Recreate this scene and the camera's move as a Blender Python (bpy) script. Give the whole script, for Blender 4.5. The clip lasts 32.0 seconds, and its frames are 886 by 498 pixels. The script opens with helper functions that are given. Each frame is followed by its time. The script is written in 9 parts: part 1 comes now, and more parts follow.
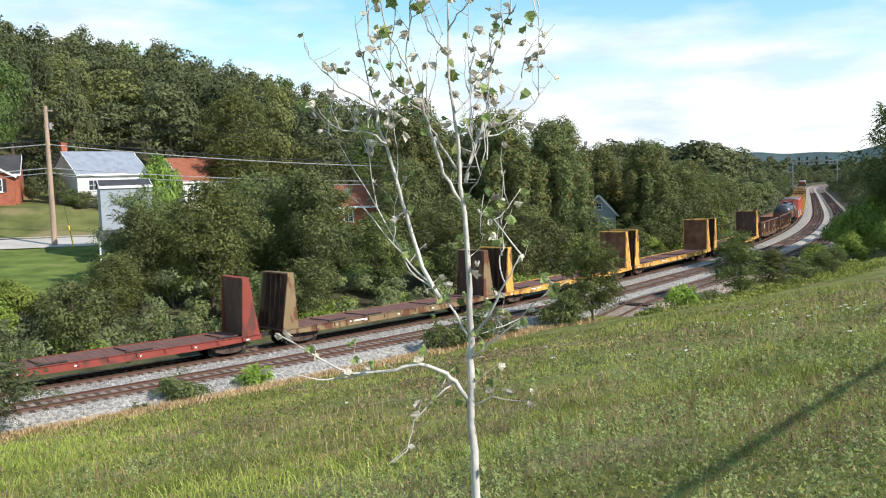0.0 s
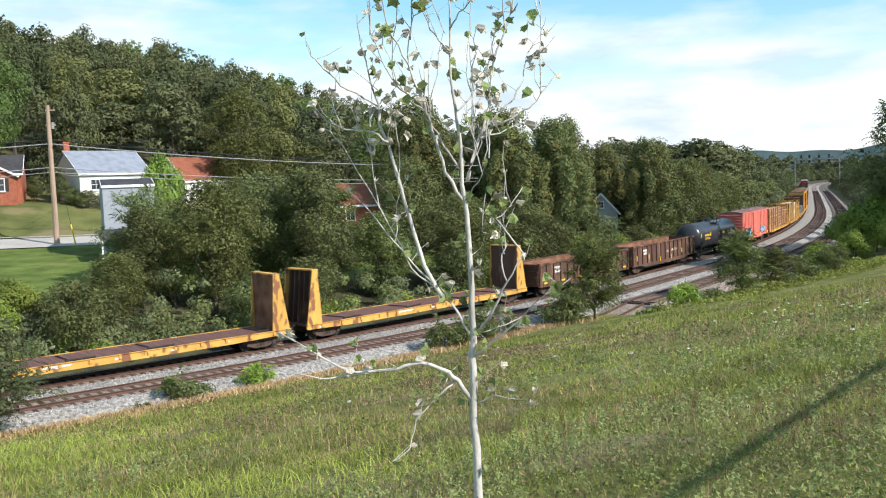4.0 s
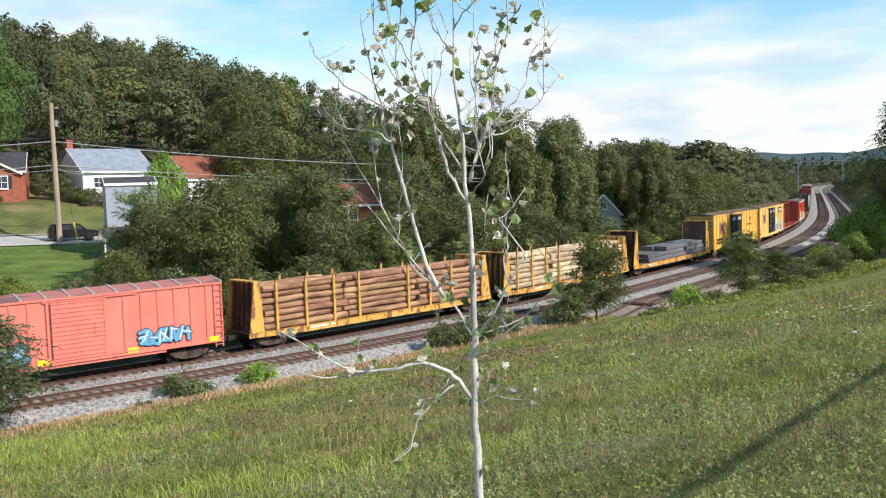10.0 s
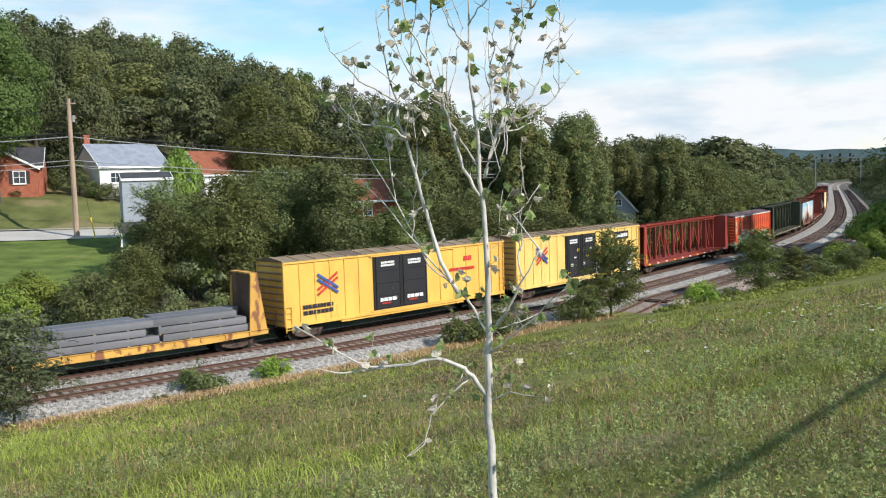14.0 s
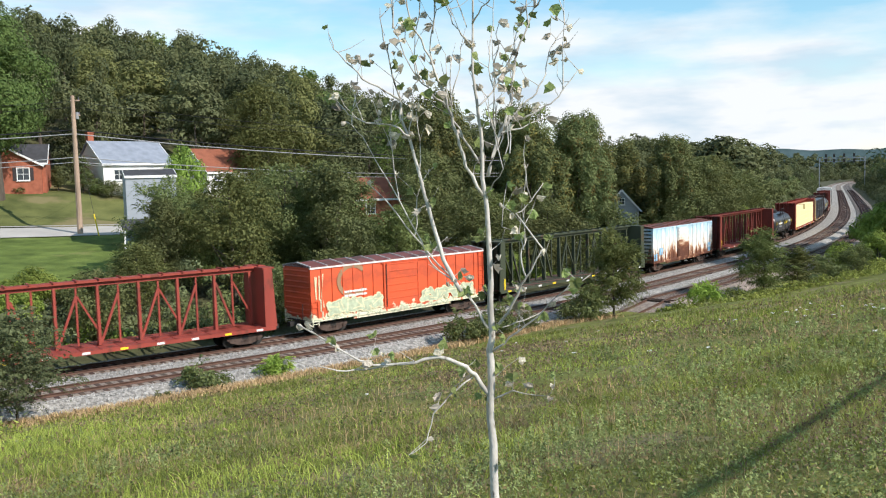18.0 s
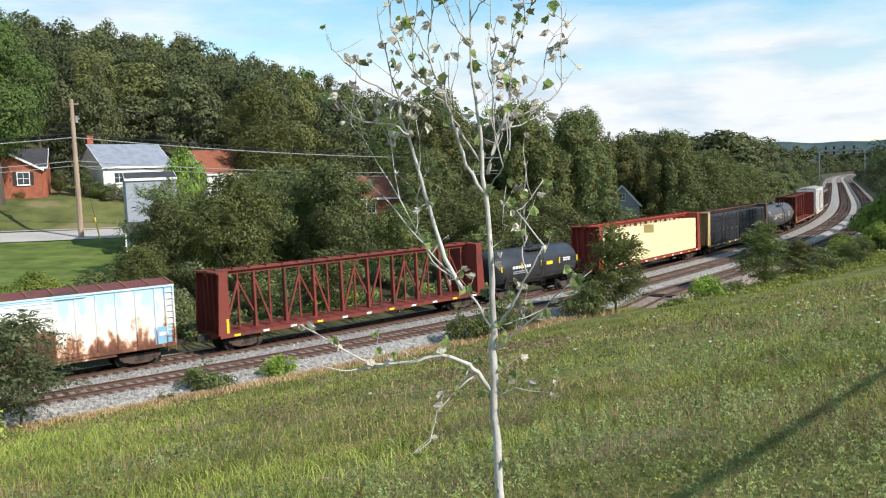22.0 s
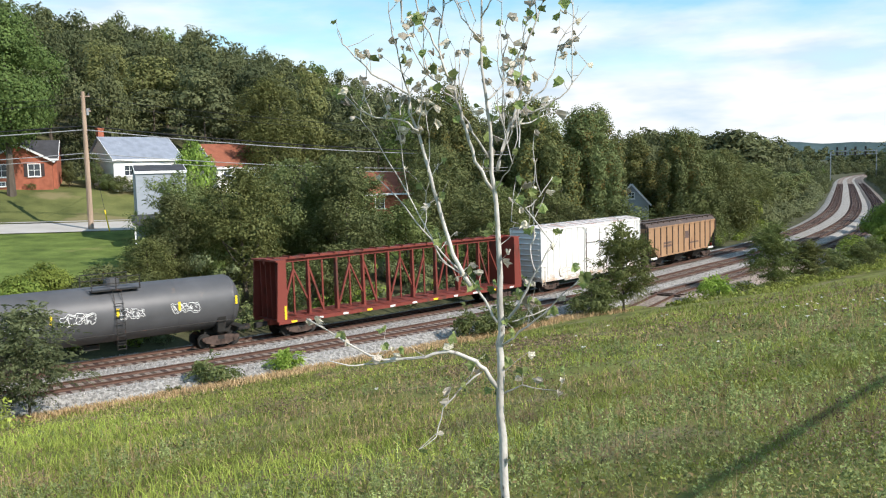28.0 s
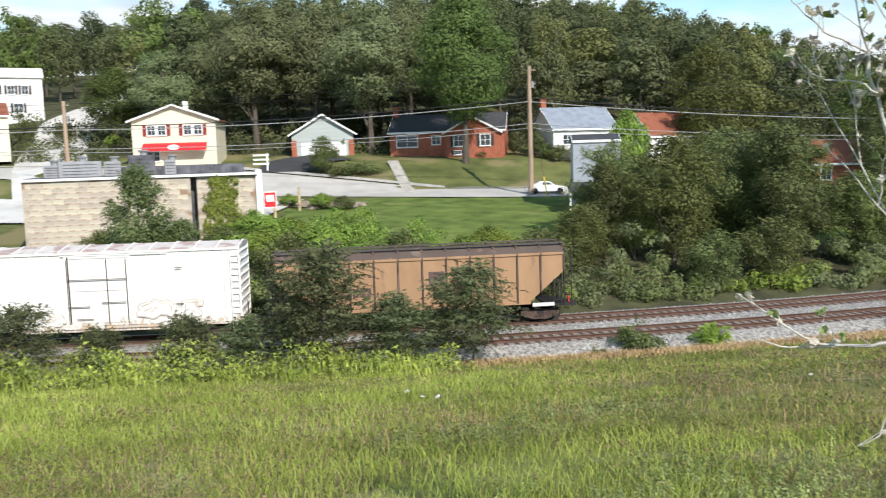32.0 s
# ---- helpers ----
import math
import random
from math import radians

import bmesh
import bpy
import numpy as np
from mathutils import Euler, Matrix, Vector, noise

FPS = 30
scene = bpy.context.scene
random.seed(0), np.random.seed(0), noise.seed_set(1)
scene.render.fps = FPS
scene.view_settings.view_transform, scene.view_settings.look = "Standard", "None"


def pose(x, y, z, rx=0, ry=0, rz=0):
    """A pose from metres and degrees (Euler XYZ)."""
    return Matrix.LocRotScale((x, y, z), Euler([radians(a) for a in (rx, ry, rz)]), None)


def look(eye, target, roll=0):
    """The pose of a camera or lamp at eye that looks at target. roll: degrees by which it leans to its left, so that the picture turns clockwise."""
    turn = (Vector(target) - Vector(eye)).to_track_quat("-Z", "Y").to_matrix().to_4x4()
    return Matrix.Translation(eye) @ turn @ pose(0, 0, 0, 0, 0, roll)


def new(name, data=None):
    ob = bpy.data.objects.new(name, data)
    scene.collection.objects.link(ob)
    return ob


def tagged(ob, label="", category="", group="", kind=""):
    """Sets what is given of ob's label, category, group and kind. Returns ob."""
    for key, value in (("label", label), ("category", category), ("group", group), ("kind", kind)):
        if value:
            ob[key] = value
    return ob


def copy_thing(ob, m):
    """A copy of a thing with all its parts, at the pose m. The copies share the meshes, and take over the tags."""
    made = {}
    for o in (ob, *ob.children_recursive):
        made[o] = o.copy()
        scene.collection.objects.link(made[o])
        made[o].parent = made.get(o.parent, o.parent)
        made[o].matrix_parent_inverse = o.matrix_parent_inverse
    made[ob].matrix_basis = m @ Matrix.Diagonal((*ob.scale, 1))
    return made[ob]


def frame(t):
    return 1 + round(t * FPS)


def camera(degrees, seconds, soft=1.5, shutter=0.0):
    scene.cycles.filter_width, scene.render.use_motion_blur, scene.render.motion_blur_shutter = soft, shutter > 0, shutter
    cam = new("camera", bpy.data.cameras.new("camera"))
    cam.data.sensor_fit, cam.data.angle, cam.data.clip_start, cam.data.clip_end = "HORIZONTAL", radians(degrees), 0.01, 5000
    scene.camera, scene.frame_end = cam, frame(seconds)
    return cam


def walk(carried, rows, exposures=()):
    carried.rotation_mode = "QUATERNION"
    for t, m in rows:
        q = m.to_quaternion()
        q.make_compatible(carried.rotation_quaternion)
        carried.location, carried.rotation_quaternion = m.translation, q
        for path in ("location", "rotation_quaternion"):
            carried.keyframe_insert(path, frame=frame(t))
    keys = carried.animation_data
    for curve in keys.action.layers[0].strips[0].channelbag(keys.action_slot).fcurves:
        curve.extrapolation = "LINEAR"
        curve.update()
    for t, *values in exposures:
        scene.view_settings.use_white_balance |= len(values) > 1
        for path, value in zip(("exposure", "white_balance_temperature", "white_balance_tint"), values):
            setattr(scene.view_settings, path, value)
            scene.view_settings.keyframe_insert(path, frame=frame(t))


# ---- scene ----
# The camera: a tripod on the grass bank, panned to the left at the end.
cam = camera(53.92, 32.0, soft=1.15, shutter=0.12)
EYE = (0.0, 0.0, 9.88)
TURNS = (
    (0, -0.02, 85.86, 2.13), (0.5, 0.07, 85.84, 2.27), (1, 0.10, 85.80, 2.28),
    (1.5, 0.12, 85.80, 2.29), (2, 0.18, 85.83, 2.34), (2.5, 0.17, 85.81, 2.31),
    (3, 0.13, 85.78, 2.23), (3.5, 0.08, 85.78, 2.23), (5.5, 0.28, 85.78, 2.21),
    (6, 0.26, 85.78, 2.17), (6.5, 0.20, 85.80, 2.13), (7, 0.18, 85.81, 2.13),
    (7.5, 0.18, 85.82, 2.07), (8, 0.22, 85.83, 1.97), (8.5, 0.23, 85.82, 1.90),
    (9, 0.20, 85.83, 1.74), (9.5, 0.21, 85.81, 1.76), (10, 0.28, 85.79, 1.88),
    (10.5, 0.31, 85.72, 2.08), (11, 0.42, 85.67, 2.21), (11.5, 0.56, 85.64, 2.39),
    (12, 0.70, 85.72, 2.37), (12.5, 0.93, 85.74, 2.07), (13, 1.13, 85.65, 1.99),
    (13.5, 1.23, 85.56, 1.80), (14, 1.24, 85.55, 1.75), (14.5, 1.28, 85.51, 1.77),
    (16.5, 1.40, 85.50, 1.69), (17, 1.44, 85.48, 1.57), (17.5, 1.49, 85.48, 1.56),
    (18, 1.45, 85.46, 1.51), (18.5, 1.41, 85.47, 1.51), (19, 1.49, 85.50, 1.71),
    (19.5, 1.60, 85.43, 2.08), (20, 1.71, 85.38, 2.40), (20.5, 1.71, 85.38, 2.49),
    (21, 1.65, 85.37, 2.43), (21.5, 1.50, 85.36, 2.41), (22, 1.45, 85.34, 2.36),
    (22.5, 1.48, 85.31, 2.28), (23, 1.56, 85.31, 2.13), (23.5, 1.63, 85.31, 1.90),
    (24, 1.68, 85.30, 1.77), (24.5, 1.67, 85.28, 1.79), (25, 1.67, 85.24, 1.78),
    (25.5, 1.69, 85.24, 1.75), (27.5, 1.99, 85.16, 1.93), (28, 2.05, 85.12, 1.70),
    (28.5, 2.07, 85.06, 1.51), (29, 2.09, 85.03, 1.34), (29.5, 2.33, 84.93, 1.14),
    (30, 2.76, 84.79, 0.89), (30.5, 4.13, 84.34, 0.88), (31, 8.40, 84.04, 1.80),
    (31.5, 17.86, 83.74, 2.70), (32, 29.87, 83.92, 1.71),
)
walk(cam, [(t, pose(*EYE, tilt, lean, turn)) for t, turn, tilt, lean in TURNS],
     [(0.0, 0.31), (8.0, 0.24), (14.0, 0.11), (17.0, 0.11), (18.0, 0.15), (20.0, 0.15), (24.0, 0.10), (25.0, -0.22), (25.5, -0.22), (28.0, 0.24), (30.0, 0.06), (31.0, -0.04), (32.0, 0.19)])

# World: late-afternoon sun from behind and to the right, broken cloud.
SUN_ELEV = 36.0
SUN_DIR = Vector((0.85, -0.53, 0.0)).normalized()
SUN_VEC = Vector((SUN_DIR.x * math.cos(radians(SUN_ELEV)), SUN_DIR.y * math.cos(radians(SUN_ELEV)), math.sin(radians(SUN_ELEV))))


def make_world():
    world = bpy.data.worlds.new("sky")
    scene.world = world
    world.use_nodes = True
    nt = world.node_tree
    nt.nodes.clear()
    out = nt.nodes.new("ShaderNodeOutputWorld")
    bg = nt.nodes.new("ShaderNodeBackground")
    sky = nt.nodes.new("ShaderNodeTexSky")
    sky.sky_type = "NISHITA"
    sky.sun_disc = False
    sky.sun_elevation = radians(SUN_ELEV)
    sky.sun_rotation = math.atan2(SUN_DIR.x, SUN_DIR.y)
    sky.dust_density, sky.air_density, sky.ozone_density = 0.15, 1.1, 2.5
    # cloud cover over the whole sky
    co = nt.nodes.new("ShaderNodeTexCoord")
    mp = nt.nodes.new("ShaderNodeMapping")
    mp.inputs["Scale"].default_value = (1.6, 1.6, 6.5)
    mp.inputs["Location"].default_value = (0.35, 0.1, 0.0)
    n1 = nt.nodes.new("ShaderNodeTexNoise")
    n1.inputs["Scale"].default_value = 2.2
    n1.inputs["Detail"].default_value = 7
    n1.inputs["Roughness"].default_value = 0.52
    ramp = nt.nodes.new("ShaderNodeValToRGB")
    ramp.color_ramp.elements[0].position = 0.42
    ramp.color_ramp.elements[1].position = 0.66
    n2 = nt.nodes.new("ShaderNodeTexNoise")
    n2.inputs["Scale"].default_value = 5.0
    n2.inputs["Detail"].default_value = 4
    shade = nt.nodes.new("ShaderNodeValToRGB")
    shade.color_ramp.elements[0].position = 0.35
    shade.color_ramp.elements[0].color = (5.0, 6.0, 6.9, 1)
    shade.color_ramp.elements[1].position = 0.55
    shade.color_ramp.elements[1].color = (7.2, 7.45, 7.7, 1)
    mix = nt.nodes.new("ShaderNodeMix")
    mix.data_type = "RGBA"
    nt.links.new(co.outputs["Generated"], mp.inputs["Vector"])
    nt.links.new(mp.outputs[0], n1.inputs["Vector"])
    nt.links.new(mp.outputs[0], n2.inputs["Vector"])
    # more cover low down than overhead
    sep = nt.nodes.new("ShaderNodeSeparateXYZ")
    nt.links.new(co.outputs["Generated"], sep.inputs[0])
    cover = nt.nodes.new("ShaderNodeMapRange")
    cover.inputs["From Min"].default_value, cover.inputs["From Max"].default_value = 0.02, 0.30
    cover.inputs["To Min"].default_value, cover.inputs["To Max"].default_value = 0.20, -0.13
    nt.links.new(sep.outputs["Z"], cover.inputs["Value"])
    # extra cloud above the view, added to whiten the fill light in shadows
    high = nt.nodes.new("ShaderNodeMapRange")
    high.inputs["From Min"].default_value, high.inputs["From Max"].default_value = 0.36, 0.62
    high.inputs["To Min"].default_value, high.inputs["To Max"].default_value = 0.0, 0.10
    nt.links.new(sep.outputs["Z"], high.inputs["Value"])
    both = nt.nodes.new("ShaderNodeMath")
    nt.links.new(cover.outputs[0], both.inputs[0])
    nt.links.new(high.outputs[0], both.inputs[1])
    add = nt.nodes.new("ShaderNodeMath")
    nt.links.new(n1.outputs["Fac"], add.inputs[0])
    nt.links.new(both.outputs[0], add.inputs[1])
    nt.links.new(add.outputs[0], ramp.inputs[0])
    nt.links.new(n2.outputs["Fac"], shade.inputs[0])
    nt.links.new(ramp.outputs[0], mix.inputs["Factor"])
    tone = nt.nodes.new("ShaderNodeHueSaturation")
    tone.inputs["Hue"].default_value, tone.inputs["Saturation"].default_value, tone.inputs["Value"].default_value = 0.485, 1.15, 1.34
    nt.links.new(sky.outputs[0], tone.inputs["Color"])
    nt.links.new(tone.outputs[0], mix.inputs["A"])
    nt.links.new(shade.outputs[0], mix.inputs["B"])
    nt.links.new(mix.outputs["Result"], bg.inputs[0])
    bg.inputs[1].default_value = 0.12
    nt.links.new(bg.outputs[0], out.inputs[0])


make_world()
sun = new("sun", bpy.data.lights.new("sun", "SUN"))
sun.data.energy, sun.data.angle, sun.data.color = 5.0, radians(0.55), (1.0, 0.93, 0.865)
sun.matrix_world = look(SUN_VEC * 100, (0, 0, 0))

# Materials.
def material(name, base, rough=0.8, metal=0.0, vary=0.25, scale=3.0, fine=40.0, bump=0.2, tint=None, obj=0.0, island=0.0,
             patch=None, patch_scale=1.2, patch_at=0.55, stretch=(1, 1, 1), spec=0.3, translucent=0.0):
    """Base colour with grain at two scales, patches of a second colour, and fine relief."""
    m = bpy.data.materials.new(name)
    m.use_nodes = True
    nt = m.node_tree
    b = nt.nodes["Principled BSDF"]
    b.inputs["Roughness"].default_value, b.inputs["Metallic"].default_value = rough, metal
    b.inputs["Specular IOR Level"].default_value = spec
    co = nt.nodes.new("ShaderNodeTexCoord")
    mp = nt.nodes.new("ShaderNodeMapping")
    mp.inputs["Scale"].default_value = stretch
    nt.links.new(co.outputs["Object"], mp.inputs[0])

    def noise_node(s, detail=4.0):
        n = nt.nodes.new("ShaderNodeTexNoise")
        n.inputs["Scale"].default_value, n.inputs["Detail"].default_value = s, detail
        nt.links.new(mp.outputs[0], n.inputs["Vector"])
        return n.outputs["Fac"]

    def ramp(fac, lo, hi):
        r = nt.nodes.new("ShaderNodeMapRange")
        r.inputs["From Min"].default_value, r.inputs["From Max"].default_value = lo, hi
        nt.links.new(fac, r.inputs["Value"])
        return r.outputs[0]

    def mix(fac, a, c, mode="MIX"):
        x = nt.nodes.new("ShaderNodeMix")
        x.data_type, x.blend_type = "RGBA", mode
        for v, k in ((fac, "Factor"), (a, "A"), (c, "B")):
            if isinstance(v, (int, float)):
                x.inputs[k].default_value = v
            elif isinstance(v, tuple):
                x.inputs[k].default_value = (*v[:3], 1)
            else:
                nt.links.new(v, x.inputs[k])
        return x.outputs["Result"]

    dark = tuple(c * (1 - vary) for c in base)
    light = tuple(min(1, c * (1 + vary * 0.8)) for c in (tint or base))
    col = mix(ramp(noise_node(scale), 0.3, 0.7), dark, light)
    f = noise_node(fine, 2.0)
    col = mix(ramp(f, 0.3, 0.7), col, mix(0.35, col, dark))
    if patch:
        col = mix(ramp(noise_node(patch_scale, 6.0), patch_at, patch_at + 0.06), col, patch)
    if obj or island:
        src = nt.nodes.new("ShaderNodeObjectInfo").outputs["Random"] if obj else None
        hsv = nt.nodes.new("ShaderNodeHueSaturation")
        if island:
            src2 = nt.nodes.new("ShaderNodeNewGeometry").outputs["Random Per Island"]
            r = nt.nodes.new("ShaderNodeMapRange")
            r.inputs["To Min"].default_value, r.inputs["To Max"].default_value = 1 - island, 1 + island
            nt.links.new(src2, r.inputs["Value"])
            nt.links.new(r.outputs[0], hsv.inputs["Value"])
        if obj:
            r = nt.nodes.new("ShaderNodeMapRange")
            r.inputs["To Min"].default_value, r.inputs["To Max"].default_value = 0.5 - obj * 0.12, 0.5 + obj * 0.06
            nt.links.new(src, r.inputs["Value"])
            nt.links.new(r.outputs[0], hsv.inputs["Hue"])
            r = nt.nodes.new("ShaderNodeMapRange")
            r.inputs["To Min"].default_value, r.inputs["To Max"].default_value = 1 - obj, 1 + obj
            nt.links.new(src, r.inputs["Value"])
            if not island:
                nt.links.new(r.outputs[0], hsv.inputs["Value"])
            else:
                mu = nt.nodes.new("ShaderNodeMath")
                mu.operation = "MULTIPLY"
                nt.links.new(hsv.inputs["Value"].links[0].from_socket, mu.inputs[0])
                nt.links.new(r.outputs[0], mu.inputs[1])
                nt.links.new(mu.outputs[0], hsv.inputs["Value"])
        nt.links.new(col, hsv.inputs["Color"])
        col = hsv.outputs[0]
    nt.links.new(col, b.inputs["Base Color"])
    if bump:
        bp = nt.nodes.new("ShaderNodeBump")
        bp.inputs["Strength"].default_value, bp.inputs["Distance"].default_value = bump, 0.6 / fine
        nt.links.new(f, bp.inputs["Height"])
        nt.links.new(bp.outputs[0], b.inputs["Normal"])
    if translucent:
        tr = nt.nodes.new("ShaderNodeBsdfTranslucent")
        nt.links.new(col, tr.inputs[0])
        ms = nt.nodes.new("ShaderNodeMixShader")
        ms.inputs[0].default_value = translucent
        nt.links.new(b.outputs[0], ms.inputs[1])
        nt.links.new(tr.outputs[0], ms.inputs[2])
        nt.links.new(ms.outputs[0], nt.nodes["Material Output"].inputs["Surface"])
    return m


def leafy(name, base, tint, obj=0.22, island=0.16, scale=0.5, vary=0.25):
    return material(name, base, 0.65, 0, vary, scale, 3.0, 0, tint, obj, island, spec=0.15, translucent=0.3)


M = {
    "grass": material("meadow_grass", (0.150, 0.160, 0.046), 0.95, 0, 0.4, 0.6, 9, 0.6, (0.200, 0.208, 0.060), patch=(0.223, 0.195, 0.102), patch_scale=0.5, patch_at=0.56, spec=0.1),
    "blade": material("grass_blade", (0.225, 0.262, 0.062), 0.7, 0, 0.35, 0.45, 2, 0, (0.315, 0.345, 0.082), 0, 0.35, patch=(0.251, 0.242, 0.121), patch_scale=0.25, patch_at=0.58, spec=0.2, translucent=0.4),
    "lush": material("lush_grass_blade", (0.345, 0.425, 0.078), 0.7, 0, 0.3, 0.3, 2, 0, (0.46, 0.525, 0.115), 0, 0.3, spec=0.2, translucent=0.4),
    "blade_brown": material("brownish_grass_blade", (0.255, 0.190, 0.092), 0.75, 0, 0.3, 0.4, 2, 0, (0.345, 0.272, 0.138), 0, 0.35, spec=0.2, translucent=0.4),
    "seed_head": material("brown_seed_head", (0.19, 0.128, 0.092), 0.85, 0, 0.3, 0.5, 4, 0, (0.27, 0.19, 0.14), 0, 0.35, spec=0.1, translucent=0.25),
    "stem_leaf": material("grey_green_stem_leaf", (0.24, 0.285, 0.105), 0.75, 0, 0.3, 0.6, 3, 0, (0.32, 0.37, 0.14), 0, 0.3, spec=0.2, translucent=0.35),
    "straw": material("dry_grass", (0.56, 0.40, 0.22), 0.9, 0, 0.25, 0.8, 8, 0, None, 0, 0.3, spec=0.1, translucent=0.2),
    "lawn": material("mown_lawn", (0.105, 0.124, 0.042), 0.95, 0, 0.3, 0.3, 6, 0.5, (0.145, 0.152, 0.053), patch=(0.20, 0.175, 0.085), patch_scale=0.12, patch_at=0.52, spec=0.1),
    "lawn_low": material("fresh_low_lawn", (0.105, 0.150, 0.038), 0.95, 0, 0.3, 0.5, 5, 0.6, (0.145, 0.192, 0.048), patch=(0.19, 0.20, 0.07), patch_scale=0.15, patch_at=0.62, spec=0.1),
    # ridge: woodland green shifted to blue-teal, distance haze painted into the colour
    "ridge": material("hazed_woodland", (0.062, 0.099, 0.099), 0.95, 0, 0.25, 0.02, 0.2, 0, (0.081, 0.118, 0.124), spec=0.0),
    "floor": material("woodland_floor", (0.06, 0.055, 0.03), 0.95, 0, 0.4, 0.5, 6, 0.5, (0.08, 0.085, 0.035)),
    "ballast": material("ballast_stone", (0.292, 0.275, 0.245), 0.95, 0, 0.55, 5, 9, 1.0, (0.413, 0.391, 0.353), spec=0.2),
    "stone": material("loose_ballast_stone", (0.386, 0.373, 0.350), 0.95, 0, 0.3, 5, 20, 0.3, None, 0, 0.5, spec=0.2),
    "ballast_brown": material("rusty_ballast", (0.25, 0.20, 0.165), 0.95, 0, 0.4, 5, 14, 1.0, (0.35, 0.29, 0.24), spec=0.2),
    "tie": material("creosoted_timber", (0.10, 0.07, 0.055), 0.9, 0, 0.4, 4, 30, 0.6, None, 0.3, spec=0.2),
    "rail": material("rusty_rail", (0.115, 0.064, 0.046), 0.7, 0.3, 0.3, 4, 40, 0.3),
    "lot": material("worn_pale_concrete", (0.60, 0.575, 0.53), 0.9, 0, 0.14, 0.3, 18, 0.3, patch=(0.50, 0.47, 0.42), patch_scale=0.2, patch_at=0.56),
    "earth": material("bare_reddish_earth", (0.26, 0.19, 0.13), 0.95, 0, 0.3, 0.6, 8, 0.6, (0.34, 0.27, 0.20)),
    "asphalt": material("grey_asphalt", (0.46, 0.435, 0.395), 0.9, 0, 0.15, 0.4, 20, 0.3),
    "asphalt_dark": material("dark_asphalt", (0.05, 0.05, 0.052), 0.9, 0, 0.2, 0.6, 20, 0.3),
    "leaf": leafy("tree_leaf", (0.140, 0.168, 0.064), (0.183, 0.212, 0.080)),
    "leaf_dark": leafy("dark_leaf", (0.127, 0.160, 0.065), (0.168, 0.203, 0.079)),
    "leaf_bright": leafy("bright_leaf", (0.19, 0.27, 0.055), (0.25, 0.33, 0.065)),
    "leaf_grey": leafy("grey_green_leaf", (0.175, 0.21, 0.10), (0.225, 0.26, 0.125)),
    "leaf_pale": leafy("pale_olive_leaf", (0.139, 0.168, 0.057), (0.181, 0.210, 0.071)),
    "leaf_maple": leafy("maple_green_leaf", (0.100, 0.148, 0.044), (0.132, 0.184, 0.052)),
    "leaf_lime": leafy("lime_green_leaf", (0.25, 0.36, 0.065), (0.32, 0.43, 0.085)),
    "leaf_locust": leafy("locust_leaf", (0.112, 0.135, 0.064), (0.150, 0.175, 0.082)),
    "leaf_autumn": leafy("turning_leaf", (0.17, 0.16, 0.045), (0.23, 0.18, 0.055)),
    "wood_a": leafy("woodland_leaf", (0.108, 0.124, 0.056), (0.15, 0.163, 0.07), 0, 0.14, 0.075, 0.32),
    "wood_b": leafy("pale_woodland_leaf", (0.13, 0.148, 0.068), (0.17, 0.187, 0.085), 0, 0.14, 0.075, 0.32),
    "wood_d": leafy("dark_woodland_leaf", (0.082, 0.100, 0.048), (0.118, 0.136, 0.060), 0, 0.14, 0.075, 0.32),
    "wood_e": leafy("yellow_woodland_leaf", (0.165, 0.178, 0.062), (0.205, 0.215, 0.078), 0, 0.14, 0.075, 0.3),
    "wood_c": leafy("fresh_woodland_leaf", (0.145, 0.21, 0.055), (0.185, 0.245, 0.07), 0, 0.14, 0.075, 0.3),
    "bark": material("grey_bark", (0.11, 0.09, 0.07), 0.95, 0, 0.35, 3, 25, 0.8, stretch=(1, 1, 0.25)),
    "steel": material("dark_steel", (0.035, 0.033, 0.03), 0.7, 0.2, 0.3, 4, 40, 0.2, patch=(0.09, 0.05, 0.035), patch_scale=2.5, patch_at=0.6),
    "concrete": material("pale_concrete", (0.42, 0.40, 0.36), 0.9, 0, 0.2, 1.5, 20, 0.4),
}

# Mesh helpers.
def part(name, bm, mat, parent=None, label="", smooth=False):
    """Links a bmesh as one mesh object under a thing or a part."""
    me = bpy.data.meshes.new(name)
    bm.to_mesh(me)
    bm.free()
    return place(name, me, mat, parent, label, smooth)


def place(name, me, mat, parent=None, label="", smooth=False):
    ob = new(name, me)
    for m in mat if isinstance(mat, (list, tuple)) else (mat,):
        if m.name not in me.materials:
            me.materials.append(m)
    if smooth:
        me.shade_smooth()
    if parent:
        ob.parent = parent
    if label:
        ob["label"] = label
    return ob


def mesh_np(name, verts, faces):
    """A mesh from numpy arrays; faces is an (n, k) array of corners."""
    me = bpy.data.meshes.new(name)
    verts, faces = np.asarray(verts, np.float32), np.asarray(faces, np.int32)
    k = faces.shape[1]
    me.vertices.add(len(verts))
    me.vertices.foreach_set("co", verts.ravel())
    me.loops.add(faces.size)
    me.loops.foreach_set("vertex_index", faces.ravel())
    me.polygons.add(len(faces))
    me.polygons.foreach_set("loop_start", np.arange(len(faces), dtype=np.int32) * k)
    me.update(calc_edges=True)
    return me


